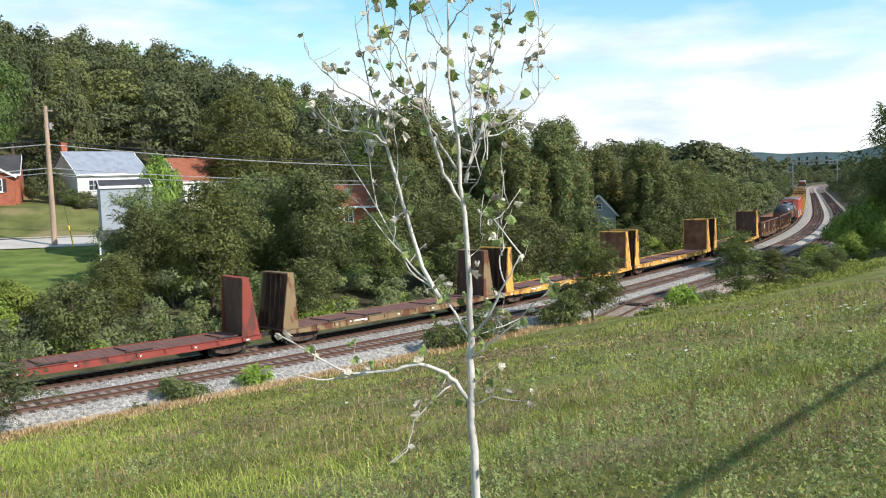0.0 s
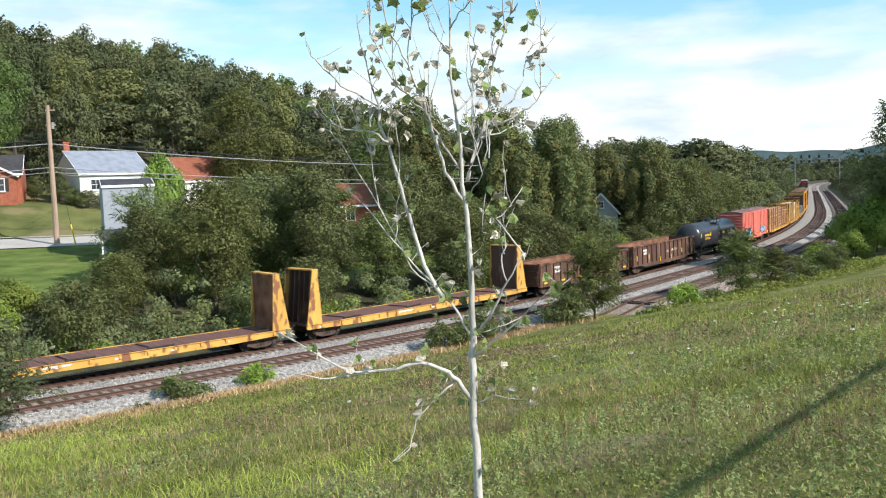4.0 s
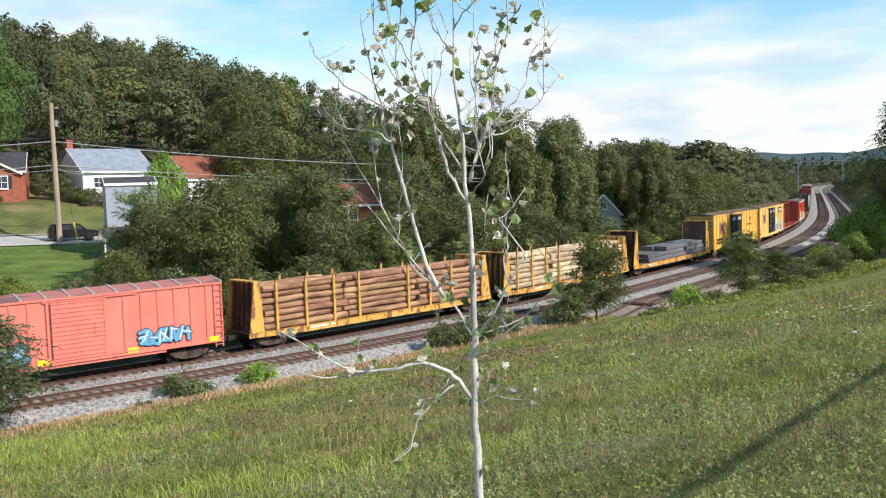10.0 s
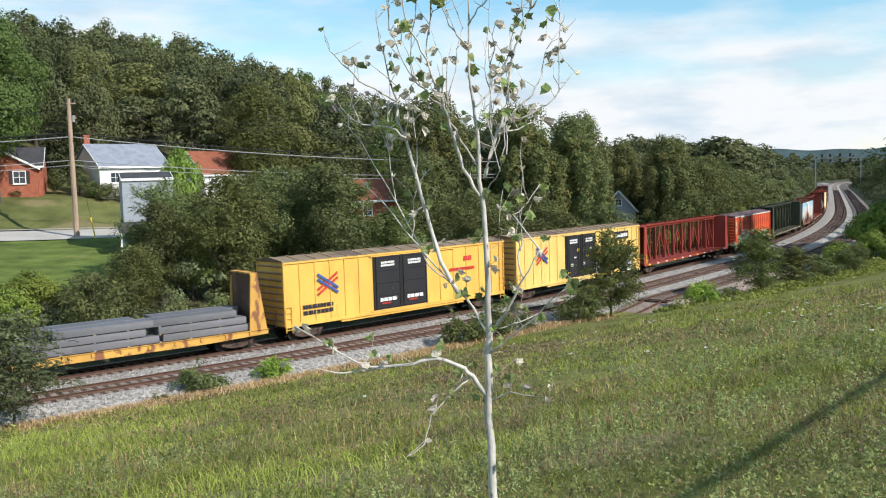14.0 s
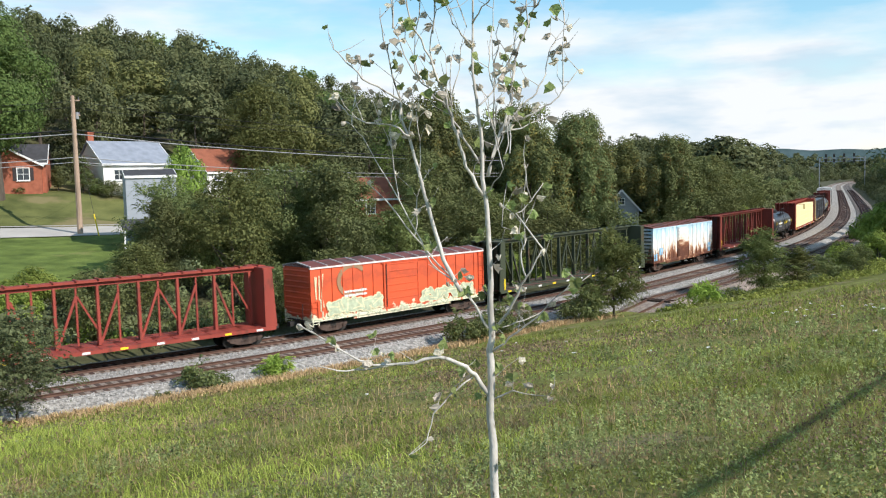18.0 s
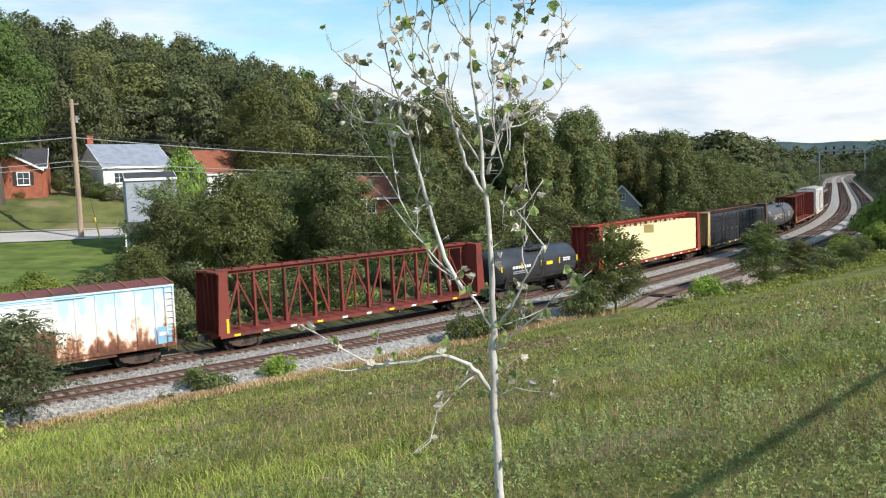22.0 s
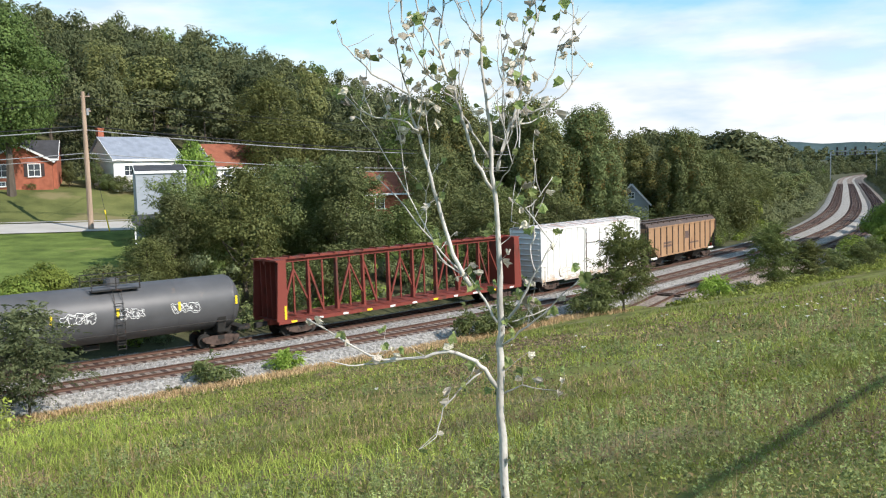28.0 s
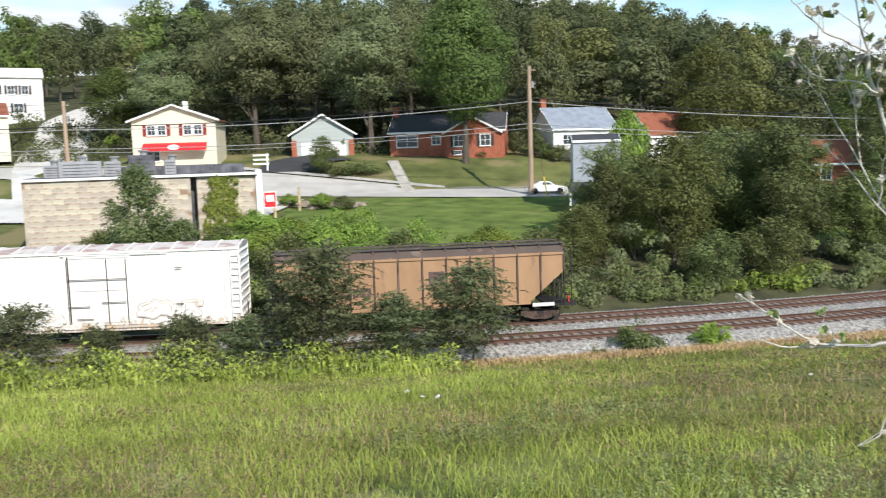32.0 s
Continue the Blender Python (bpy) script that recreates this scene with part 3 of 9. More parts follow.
P = {
    "truck": material("grimy_brown_cast_steel", (0.075, 0.052, 0.042), 0.8, 0.1, 0.35, 3, 30, 0.3, (0.11, 0.075, 0.06)),
    "tan_roof": paint("weathered_tan_roof", (0.25, 0.19, 0.12), (0.14, 0.10, 0.075), 0.54, 0.7, stretch=(0.5, 1, 1)),
    "maroon_roof": paint("dirty_maroon_roof", (0.17, 0.055, 0.045), (0.09, 0.05, 0.045), 0.56, 0.7, stretch=(0.5, 1, 1)),
    "pinkish_roof": paint("dusty_pink_roof", (0.42, 0.16, 0.13), (0.20, 0.10, 0.085), 0.54, 0.8, stretch=(0.5, 1, 1)),
    "dirty_white": paint("dirty_white_roof", (0.62, 0.56, 0.52), (0.42, 0.30, 0.26), 0.52, 0.9),
    "hopper_dark": paint("sooty_brown_steel", (0.10, 0.072, 0.058), (0.16, 0.12, 0.095), 0.6, 1.0),
    "red": paint("faded_red_paint", (0.26, 0.055, 0.04), (0.12, 0.045, 0.035), 0.58),
    "tan": paint("weathered_tan_paint", (0.24, 0.17, 0.09), RUST, 0.5, 1.3),
    "yellow": paint("trailer_yellow_paint", (0.66, 0.37, 0.085), (0.25, 0.11, 0.055), 0.54, 1.8, vary=0.25),
    "box_yellow": paint("yellow_boxcar_paint", (0.80, 0.47, 0.10), (0.55, 0.30, 0.07), 0.66, 0.7),
    "pale_yellow": paint("pale_yellow_boxcar_paint", (0.80, 0.55, 0.17), (0.60, 0.38, 0.12), 0.66, 0.7),
    "pink": paint("sun_faded_red_paint", (0.70, 0.20, 0.15), (0.52, 0.13, 0.10), 0.64, 0.8),
    "orange": two_tone("orange_red_paint_with_cream_overspray", (0.68, 0.105, 0.035), OVERSPRAYED, 0.95, 4.6, -0.02, 0.72, 0.9, (1.0, 1.0, 1.0)),
    "white_stained": two_tone("stained_white_paint", (0.74, 0.725, 0.68), STAINED, 1.0, 4.6, -0.13, 0.8, 1.3, (1.6, 1.6, 1.0)),
    "white": paint("off_white_paint", (0.74, 0.725, 0.68), (0.56, 0.49, 0.40), 0.62, 0.9),
    "rust_fade": two_tone("rust_eaten_pale_paint", (0.7, 0.7, 0.68), RUSTED, bias=-0.08, spread=1.9, size=0.75, stretch=(1.4, 1.4, 0.55)),
    "rust_leaf": two_tone("rusted_louvre_paint", (0.5, 0.4, 0.3), RUSTED, bias=-0.30, spread=0.9, size=1.2, stretch=(0.5, 1, 2.0)),
    "blue": paint("pale_blue_paint", (0.25, 0.48, 0.66), (0.6, 0.6, 0.6), 0.62),
    "green": paint("dark_green_paint", (0.055, 0.065, 0.040), (0.09, 0.055, 0.035), 0.6, 1.0),
    "cb_red": paint("centre_beam_red_paint", (0.30, 0.055, 0.038), (0.16, 0.045, 0.03), 0.6, 1.0),
    "cb_brown": paint("dark_red_brown_paint", (0.20, 0.045, 0.032), (0.11, 0.04, 0.03), 0.58, 1.0),
    "gondola": paint("brown_gondola_paint", (0.120, 0.068, 0.050), (0.21, 0.115, 0.075), 0.56, 1.1, vary=0.3),
    "rust": material("rusted_plate", (0.20, 0.095, 0.05), 0.9, 0.1, 0.35, 1.2, 30, 0.4, (0.28, 0.14, 0.08)),
    "black": material("black_tank_paint", (0.042, 0.043, 0.047), 0.3, 0, 0.25, 1.0, 30, 0.05, patch=(0.07, 0.06, 0.055), patch_scale=1.3, patch_at=0.66, spec=0.5),
    "grey_tank": material("dusty_grey_tank_paint", (0.085, 0.085, 0.088), 0.5, 0, 0.2, 0.8, 30, 0.05, patch=(0.12, 0.10, 0.085), patch_scale=1.0, patch_at=0.66, spec=0.5),
    "black_door": paint("black_door_paint", (0.025, 0.025, 0.028), (0.10, 0.09, 0.08), 0.7, 1.2),
    "deck": material("red_brown_deck_boards", (0.17, 0.09, 0.075), 0.9, 0, 0.35, 1.0, 20, 0.5, stretch=(6, 0.4, 1)),
    "hopper": paint("brown_hopper_paint", (0.37, 0.225, 0.125), (0.24, 0.135, 0.08), 0.6, 0.7),
    "roof": paint("weathered_roof_steel", (0.13, 0.09, 0.08), (0.28, 0.24, 0.21), 0.58, 0.6, stretch=(0.5, 1, 1)),
    "roof_grey": paint("galvanised_roof", (0.42, 0.40, 0.38), (0.20, 0.15, 0.12), 0.6, 0.5),
    "log_brown": material("brown_pine_bark_log", (0.27, 0.145, 0.075), 0.9, 0, 0.5, 1.2, 14, 1.0, (0.40, 0.235, 0.13), 0.16, stretch=(0.5, 2, 2)),
    "log_pale": material("peeled_pale_log", (0.46, 0.36, 0.205), 0.85, 0, 0.4, 1.2, 14, 0.8, (0.58, 0.475, 0.30), 0.2, stretch=(0.5, 2, 2)),
    "log_end": material("sawn_log_end", (0.50, 0.36, 0.21), 0.9, 0, 0.2, 4, 30, 0.3),
    "bundle": material("grey_banded_stock", (0.15, 0.155, 0.165), 0.6, 0.2, 0.3, 0.6, 14, 0.4, (0.22, 0.22, 0.235), 0.2, stretch=(0.1, 3, 3)),
    "wrap_cream": material("cream_lumber_wrap", (0.86, 0.74, 0.40), 0.5, 0, 0.07, 0.7, 6, 0.15),
    "wrap_black": material("black_lumber_wrap", (0.030, 0.030, 0.034), 0.36, 0, 0.4, 1.5, 2.2, 0.35, spec=0.6, stretch=(1, 1, 2)),
    "pale_end": paint("faded_yellow_end_paint", (0.58, 0.42, 0.20), (0.30, 0.16, 0.08), 0.58, 1.2),
    "mark_white": material("white_lettering", (0.75, 0.75, 0.72), 0.7, 0, 0.1, 3, 30, 0),
    "mark_amber": material("amber_lettering", (0.70, 0.40, 0.05), 0.6, 0, 0.1, 3, 30, 0),
    "mark_yellow": material("yellow_reflector", (0.85, 0.62, 0.03), 0.5, 0, 0.08, 3, 30, 0),
    "mark_blue": material("blue_spray_paint", (0.13, 0.36, 0.55), 0.6, 0, 0.3, 3, 20, 0),
    "mark_cream": material("cream_spray_paint", (0.70, 0.66, 0.42), 0.6, 0, 0.25, 3, 20, 0),
    "mark_grey": material("grey_spray_paint", (0.36, 0.37, 0.38), 0.6, 0, 0.3, 3, 20, 0),
    "mark_sage": material("pale_sage_spray_paint", (0.46, 0.52, 0.36), 0.6, 0, 0.3, 3, 20, 0),
    "mark_teal": material("teal_spray_paint", (0.42, 0.62, 0.55), 0.6, 0, 0.2, 3, 20, 0),
    "mark_navy": material("blue_painted_bar", (0.05, 0.10, 0.32), 0.6, 0, 0.2, 3, 20, 0),
    "mark_red": material("red_spray_paint", (0.55, 0.05, 0.04), 0.6, 0, 0.3, 3, 20, 0),
    "stain": material("rust_stain", (0.60, 0.54, 0.46), 0.8, 0, 0.3, 3, 20, 0),
    "mark_dark": material("dark_lettering", (0.03, 0.03, 0.035), 0.7, 0, 0.2, 3, 30, 0),
}


def mesh_of(name, fn):
    bm = bmesh.new()
    fn(bm)
    me = bpy.data.meshes.new(name)
    bm.to_mesh(me)
    bm.free()
    return me


def disc(bm, y0, y1, r, n=14, x=0.0, z=0.0):
    prism(bm, [(x + r * math.cos(6.2832 * k / n), z + r * math.sin(6.2832 * k / n)) for k in range(n)][::-1], "y", y0, y1)


def _wheel(bm):
    disc(bm, -0.79, -0.66, 0.42)
    disc(bm, -0.66, -0.635, 0.45)
    disc(bm, 0.635, 0.66, 0.45)
    disc(bm, 0.66, 0.79, 0.42)
    disc(bm, -0.635, 0.635, 0.085, 8)


def _frame(bm):
    prism(bm, [(-1.15, 0.52), (-0.95, 0.36), (-0.42, 0.18), (0.42, 0.18), (0.95, 0.36), (1.15, 0.52), (1.15, 0.66), (0.45, 0.74), (-0.45, 0.74), (-1.15, 0.66)], "y", -0.09, 0.09)
    for x in (-0.88, 0.88):
        disc(bm, -0.16, 0.16, 0.14, 10, x, 0.46)
    for x in (-0.22, 0.0, 0.22):
        disc(bm, -0.15, 0.15, 0.08, 8, x, 0.42)


def _bolster(bm):
    box(bm, (0, 0, 0.62), (0.42, 2.2, 0.24))
    box(bm, (0, 0, 0.82), (0.5, 0.5, 0.2))


WHEEL, FRAME, BOLSTER = mesh_of("wheelset", _wheel), mesh_of("sideframe", _frame), mesh_of("bolster", _bolster)


def start_car(name, label, category, front, rear, truck_in=2.0):
    """A car with its two trucks and couplers; x runs from the leading end to the trailing end, -y is the camera's side."""
    car = thing(name, label, category, "cars of the train")
    half = (rear - front) / 2
    for side in (-1, 1):
        x = side * (half - truck_in)
        tr = place("truck", BOLSTER, M["steel"], car, "dark rusty four-wheel truck")
        tr.location.x = x
        for dx in (-0.88, 0.88):
            w = place("wheelset", WHEEL, M["steel"], tr, smooth=False)
            w.location = (dx, 0, 0.45 - 0.03)
        for y in (-1.0, 1.0):
            f = place("sideframe", FRAME, P["truck"], tr)
            f.location = (0, y, 0)
        bm = bmesh.new()
        box(bm, (side * (half + 0.28), 0, 0.86), (0.75, 0.26, 0.26))
        box(bm, (side * (half + 0.62), 0.06 * side, 0.86), (0.28, 0.36, 0.3))
        part("coupler", bm, M["steel"], car)
    CARS.append((car, (front + rear) / 2, half - truck_in))
    return car, half


def bars(car, x, y, z, w, h, rows, mat, seed=1, name="lettering", gap=0.3):
    """Rows of plain bars that stand for lettering on a side."""
    rng = random.Random(seed)
    bm = bmesh.new()
    rh = h / rows
    for r in range(rows):
        px = x - w / 2
        while px < x + w / 2 - 0.02:
            lw = rh * rng.uniform(0.5, 1.3)
            lw = min(lw, x + w / 2 - px)
            box(bm, (px + lw / 2, y, z + h / 2 - rh * (r + 0.5)), (lw * 0.82, 0.012, rh * (1 - gap)))
            px += lw
    return part(name, bm, mat, car)


def spray(car, x, z, w, h, y, mats, seed, n=14):
    """Spray-painted letters: thick strokes, each colour laid over the one before."""
    rng = random.Random(seed)
    n = max(3, n // 2)
    lw = w / n
    for k in range(n):
        cx, cz = x + lw * (k + 0.5) - w / 2, z + h * rng.uniform(-0.06, 0.06)
        hh = h * rng.uniform(0.75, 1.05)
        pts = [(cx + lw * rng.uniform(-0.42, 0.42), cz + hh * (q / 3 - 0.5) * rng.choice((1, 1, -1))) for q in range(4)]
        strokes = list(zip(pts, pts[1:]))
        for mi, m in enumerate(mats):
            bm = bmesh.new()
            d = y - 0.006 - 0.005 * mi
            th = lw * (0.34, 0.24, 0.10)[min(mi, 2)]
            for j, (p, q) in enumerate(strokes):
                off = 0.02 * mi
                beam(bm, (p[0] + off, d - 0.0007 * j, p[1] + off), (q[0] + off + 0.001, d - 0.0007 * j, q[1] + off), th, 0.004)
            part("graffiti", bm, m, car, "spray-painted graffiti letter")


def capsule(bm, p, q, r, y, n=5):
    """A flat round-ended stroke from p to q (x, z)."""
    a = math.atan2(q[1] - p[1], q[0] - p[0])
    ring = [(q[0] + r * math.cos(a - 1.5708 + 3.1416 * k / n), q[1] + r * math.sin(a - 1.5708 + 3.1416 * k / n)) for k in range(n + 1)]
    ring += [(p[0] + r * math.cos(a + 1.5708 + 3.1416 * k / n), p[1] + r * math.sin(a + 1.5708 + 3.1416 * k / n)) for k in range(n + 1)]
    prism(bm, ring, "y", y - 0.0015, y + 0.0015)


def graffiti(car, x, z, w, h, y, edge, fill, shine, seed, n=5, base=None):
    """A sprayed piece: fat interlocked letters with an outline, a fill and thin highlights, on an uneven cloud of paint."""
    rng = random.Random(seed)
    lw = w / n
    shapes = (((-1, -1), (-1, 1)), ((1, -1), (1, 1)), ((-1, 1), (1, 1)), ((-1, -1), (1, -1)), ((-1, 0), (1, 0)), ((-1, -1), (1, 1)), ((-1, 1), (1, -1)))
    if base:
        bm = bmesh.new()
        for k in range(n * 2):
            cx, cz = x - w * 0.5 + w * (k + 0.5) / (2 * n), z + h * rng.uniform(-0.12, 0.12)
            capsule(bm, (cx, cz - h * 0.15), (cx + 0.1, cz + h * rng.uniform(0.1, 0.3)), h * rng.uniform(0.22, 0.34), y - 0.002 - 0.0002 * k)
        bmesh.ops.recalc_face_normals(bm, faces=bm.faces)
        part("graffiti", bm, base, car, "cloud of sprayed paint behind letters")
    for k in range(n):
        cx, cz = x - w / 2 + lw * (k + 0.5), z + h * rng.uniform(-0.07, 0.07)
        strokes = [((cx + lw * (0.34 * a[0] + rng.uniform(-0.22, 0.22)), cz + h * (0.26 * a[1] + rng.uniform(-0.12, 0.12))), (cx + lw * (0.34 * b[0] + rng.uniform(-0.22, 0.22)) + 0.001, cz + h * (0.26 * b[1] + rng.uniform(-0.12, 0.12)))) for a, b in rng.sample(shapes, rng.choice((3, 4, 5)))]
        r = min(lw, h) * 0.17
        for j, (m, rr, off) in enumerate(((edge, r * 1.5, 0.0), (fill, r, 0.0), (shine, r * 0.28, r * 0.3))):
            bm = bmesh.new()
            for i, (p, q) in enumerate(strokes[: 5 if j < 2 else 2]):
                capsule(bm, (p[0] + off, p[1] + off), (q[0] + off, q[1] + off), rr, y - 0.008 - 0.006 * j - 0.0004 * i - 0.0018 * (k % 2))
            bmesh.ops.recalc_face_normals(bm, faces=bm.faces)
            part("graffiti", bm, m, car, "fat sprayed graffiti letter with an outline")


def words(car, text, x, z, size, y, mat):
    """Painted words on a car's side."""
    cu = bpy.data.curves.new("lettering", "FONT")
    cu.body, cu.size, cu.align_x, cu.resolution_u = text, size, "CENTER", 2
    tmp = new("lettering", cu)
    me = bpy.data.meshes.new_from_object(tmp)
    bpy.data.objects.remove(tmp)
    o = place("lettering", me, mat, car)
    o.matrix_basis = pose(x, y, z, 90, 0, 0)


def ladder(car, x, y, z0, z1, w=0.42, mat=None, face="y"):
    bm = bmesh.new()
    for k in (-1, 1):
        if face == "y":
            box(bm, (x + k * w / 2, y, (z0 + z1) / 2), (0.05, 0.05, z1 - z0))
        else:
            box(bm, (x, y + k * w / 2, (z0 + z1) / 2), (0.05, 0.05, z1 - z0))
    z = z0 + 0.15
    while z < z1:
        box(bm, (x, y, z), (w, 0.04, 0.04) if face == "y" else (0.04, w, 0.04))
        z += 0.36
    return part("ladder", bm, mat or M["steel"], car)


def boxcar(front, rear, eave, mat, label, door=(0.0, 3.0), door_mat=None, roof=None, posts=7, sill=1.05, double=False, end_mat=None, bright_eave=True, door_bars=9, rib_mat=None):
    car, half = start_car("boxcar", label, "boxcar", front, rear)
    hw, rise = 1.5, 0.28
    bm = bmesh.new()
    prism(bm, [(-hw, sill), (hw, sill), (hw, eave), (0.05, eave + rise - 0.04), (-0.05, eave + rise - 0.04), (-hw, eave)][::1], "x", -half + 0.06, half - 0.06)
    bmesh.ops.recalc_face_normals(bm, faces=bm.faces)
    part("body", bm, mat, car)
    # roof sheet with cross ribs
    bm = bmesh.new()
    prism(bm, [(-hw - 0.06, eave + 0.0), (hw + 0.06, eave), (hw + 0.06, eave + 0.05), (0, eave + rise), (-hw - 0.06, eave + 0.05)], "x", -half, half)
    bmesh.ops.recalc_face_normals(bm, faces=bm.faces)
    part("roof", bm, roof or P["roof"], car)
    n = int(2 * half / 1.22)
    rib = mesh_of("roof_rib", lambda b: prism(b, [(-hw - 0.07, eave + 0.02), (hw + 0.07, eave + 0.02), (hw + 0.07, eave + 0.10), (0, eave + rise + 0.05), (-hw - 0.07, eave + 0.10)], "x", -0.05, 0.05))
    for k in range(n + 1):
        r = place("roof_rib", rib, rib_mat or P["roof_grey"], car)
        r.location.x = -half + 0.05 + (2 * half - 0.1) * k / n
    d0, d1 = door[0] - door[1] / 2, door[0] + door[1] / 2
    post = mesh_of("side_post", lambda b: box(b, (0, 0, (sill + eave) / 2), (0.075, 0.07, eave - sill - 0.16)))
    for y in (-hw - 0.02, hw + 0.02):
        for a, b, cnt in ((-half + 0.06, d0, posts), (d1, half - 0.06, posts)):
            for k in range(cnt + 1):
                if (k == cnt and b == d0) or (k == 0 and a == d1):
                    continue
                q = place("side_post", post, mat, car)
                q.location = (a + (b - a) * k / cnt, y, 0)
        sg = -1 if y < 0 else 1
        bm = bmesh.new()
        box(bm, (0, y, eave - 0.05), (2 * half - 0.02, 0.13, 0.11))
        part("top_chord", bm, P["white"] if bright_eave == "white" else mat, car)
        bm = bmesh.new()
        box(bm, (0, y, sill + 0.03), (2 * half - 0.1, 0.10, 0.2))
        box(bm, (0, y + sg * -0.1, sill - 0.12), (2 * half * 0.56, 0.1, 0.24))
        part("side_sill", bm, mat, car)
        dm = door_mat or mat
        leaves = ((d0, (d0 + d1) / 2), ((d0 + d1) / 2, d1)) if double else ((d0, d1),)
        for a, b in leaves:
            bm = bmesh.new()
            box(bm, ((a + b) / 2, y + sg * 0.02, (sill + eave) / 2), (b - a - 0.04, 0.05, eave - sill - 0.34))
            d = part("door", bm, dm, car)
            for k in range(door_bars):
                bm = bmesh.new()
                box(bm, ((a + b) / 2, y + sg * 0.06, sill + 0.3 + (eave - sill - 0.6) * k / (door_bars - 1)), (b - a - 0.2, 0.05, 0.07))
                part("door_rib", bm, dm, d)
            for x in (a + 0.06, b - 0.06):
                bm = bmesh.new()
                box(bm, (x, y + sg * 0.06, (sill + eave) / 2), (0.09, 0.06, eave - sill - 0.36))
                part("door_edge", bm, dm, d)
            bm = bmesh.new()
            box(bm, (a + 0.22, y + sg * 0.11, (sill + eave) / 2), (0.05, 0.04, eave - sill - 0.5))
            part("lock_bar", bm, M["steel"], d)
        for z in (sill + 0.14, eave - 0.17):
            bm = bmesh.new()
            box(bm, ((d0 + d1) / 2 + door[1] * 0.25, y + sg * 0.05, z), (door[1] * 1.6, 0.08, 0.07))
            part("door_track", bm, mat, car)
    # corrugated ends, ladders, end platforms
    for e in (-1, 1):
        for k in range(9):
            bm = bmesh.new()
            zz = sill + 0.35 + (eave - sill - 0.6) * k / 8
            tube(bm, [(e * (half - 0.04), -1.36, zz), (e * (half - 0.04), 1.36, zz)], 0.075, 6)
            part("end_rib", bm, end_mat or mat, car)
        for y, x in ((-hw - 0.08, e * (half - 0.32)), (hw + 0.08, e * (half - 0.32))):
            ladder(car, x, y, sill - 0.35, sill + 1.25 if e * y > 0 else eave - 0.1, 0.45, mat)
        bm = bmesh.new()
        tube(bm, [(e * (half + 0.2), -0.9, sill), (e * (half + 0.2), -0.9, sill + 1.1)], 0.03, 5)
        box(bm, (e * (half + 0.13), 0, sill + 0.02), (0.25, 1.6, 0.05))
        part("brake_step", bm, M["steel"], car)
    bm = bmesh.new()
    box(bm, (0, 0, sill - 0.2), (2 * half - 1.2, 0.5, 0.32))
    tube(bm, [(-1.6, -0.6, sill - 0.25), (-0.6, -0.6, sill - 0.25)], 0.17, 8)
    part("underframe", bm, M["steel"], car)
    return car, half


def sill_marks(car, half, z, n, mat, seed=3, w=0.5, h=0.13, y=-1.58):
    rng = random.Random(seed)
    for k in range(n):
        bm = bmesh.new()
        box(bm, (-half + 1.0 + (2 * half - 2.0) * (k + rng.uniform(-0.08, 0.08)) / max(1, n - 1), y, z), (w, 0.012, h))
        part("reflector", bm, mat, car)


def flat_base(name, label, category, front, rear, mat, deck_mat=None):
    car, half = start_car(name, label, category, front, rear, 1.9)
    bm = bmesh.new()
    box(bm, (0, 0, 1.10), (2 * half - 0.1, 2.9, 0.07))
    part("deck", bm, deck_mat or P["deck"], car, "worn red-brown deck boards")
    for y in (-1.47, 1.47):
        bm = bmesh.new()
        sg = 1 if y > 0 else -1
        prism(bm, [(-half, 0.86), (-half * 0.62, 0.72), (half * 0.62, 0.72), (half, 0.86), (half, 1.16), (-half, 1.16)], "y", y - 0.05, y + 0.05)
        box(bm, (0, y + sg * 0.06, 1.145), (2 * half, 0.1, 0.03))
        bmesh.ops.recalc_face_normals(bm, faces=bm.faces)
        part("side_sill", bm, mat, car)
        pocket = mesh_of("stake_pocket", lambda b: box(b, (0, 0, 1.0), (0.16, 0.09, 0.2)))
        n = 13
        for k in range(n):
            p = place("stake_pocket", pocket, mat, car)
            p.location = (-half + 1.2 + (2 * half - 2.4) * k / (n - 1), y + sg * 0.085, 0)
    bm = bmesh.new()
    box(bm, (0, 0, 0.85), (2 * half - 0.6, 0.5, 0.4))
    for k in range(8):
        box(bm, (-half + 1 + (2 * half - 2) * k / 7, 0, 0.98), (0.12, 2.8, 0.18))
    part("underframe", bm, M["steel"], car)
    return car, half


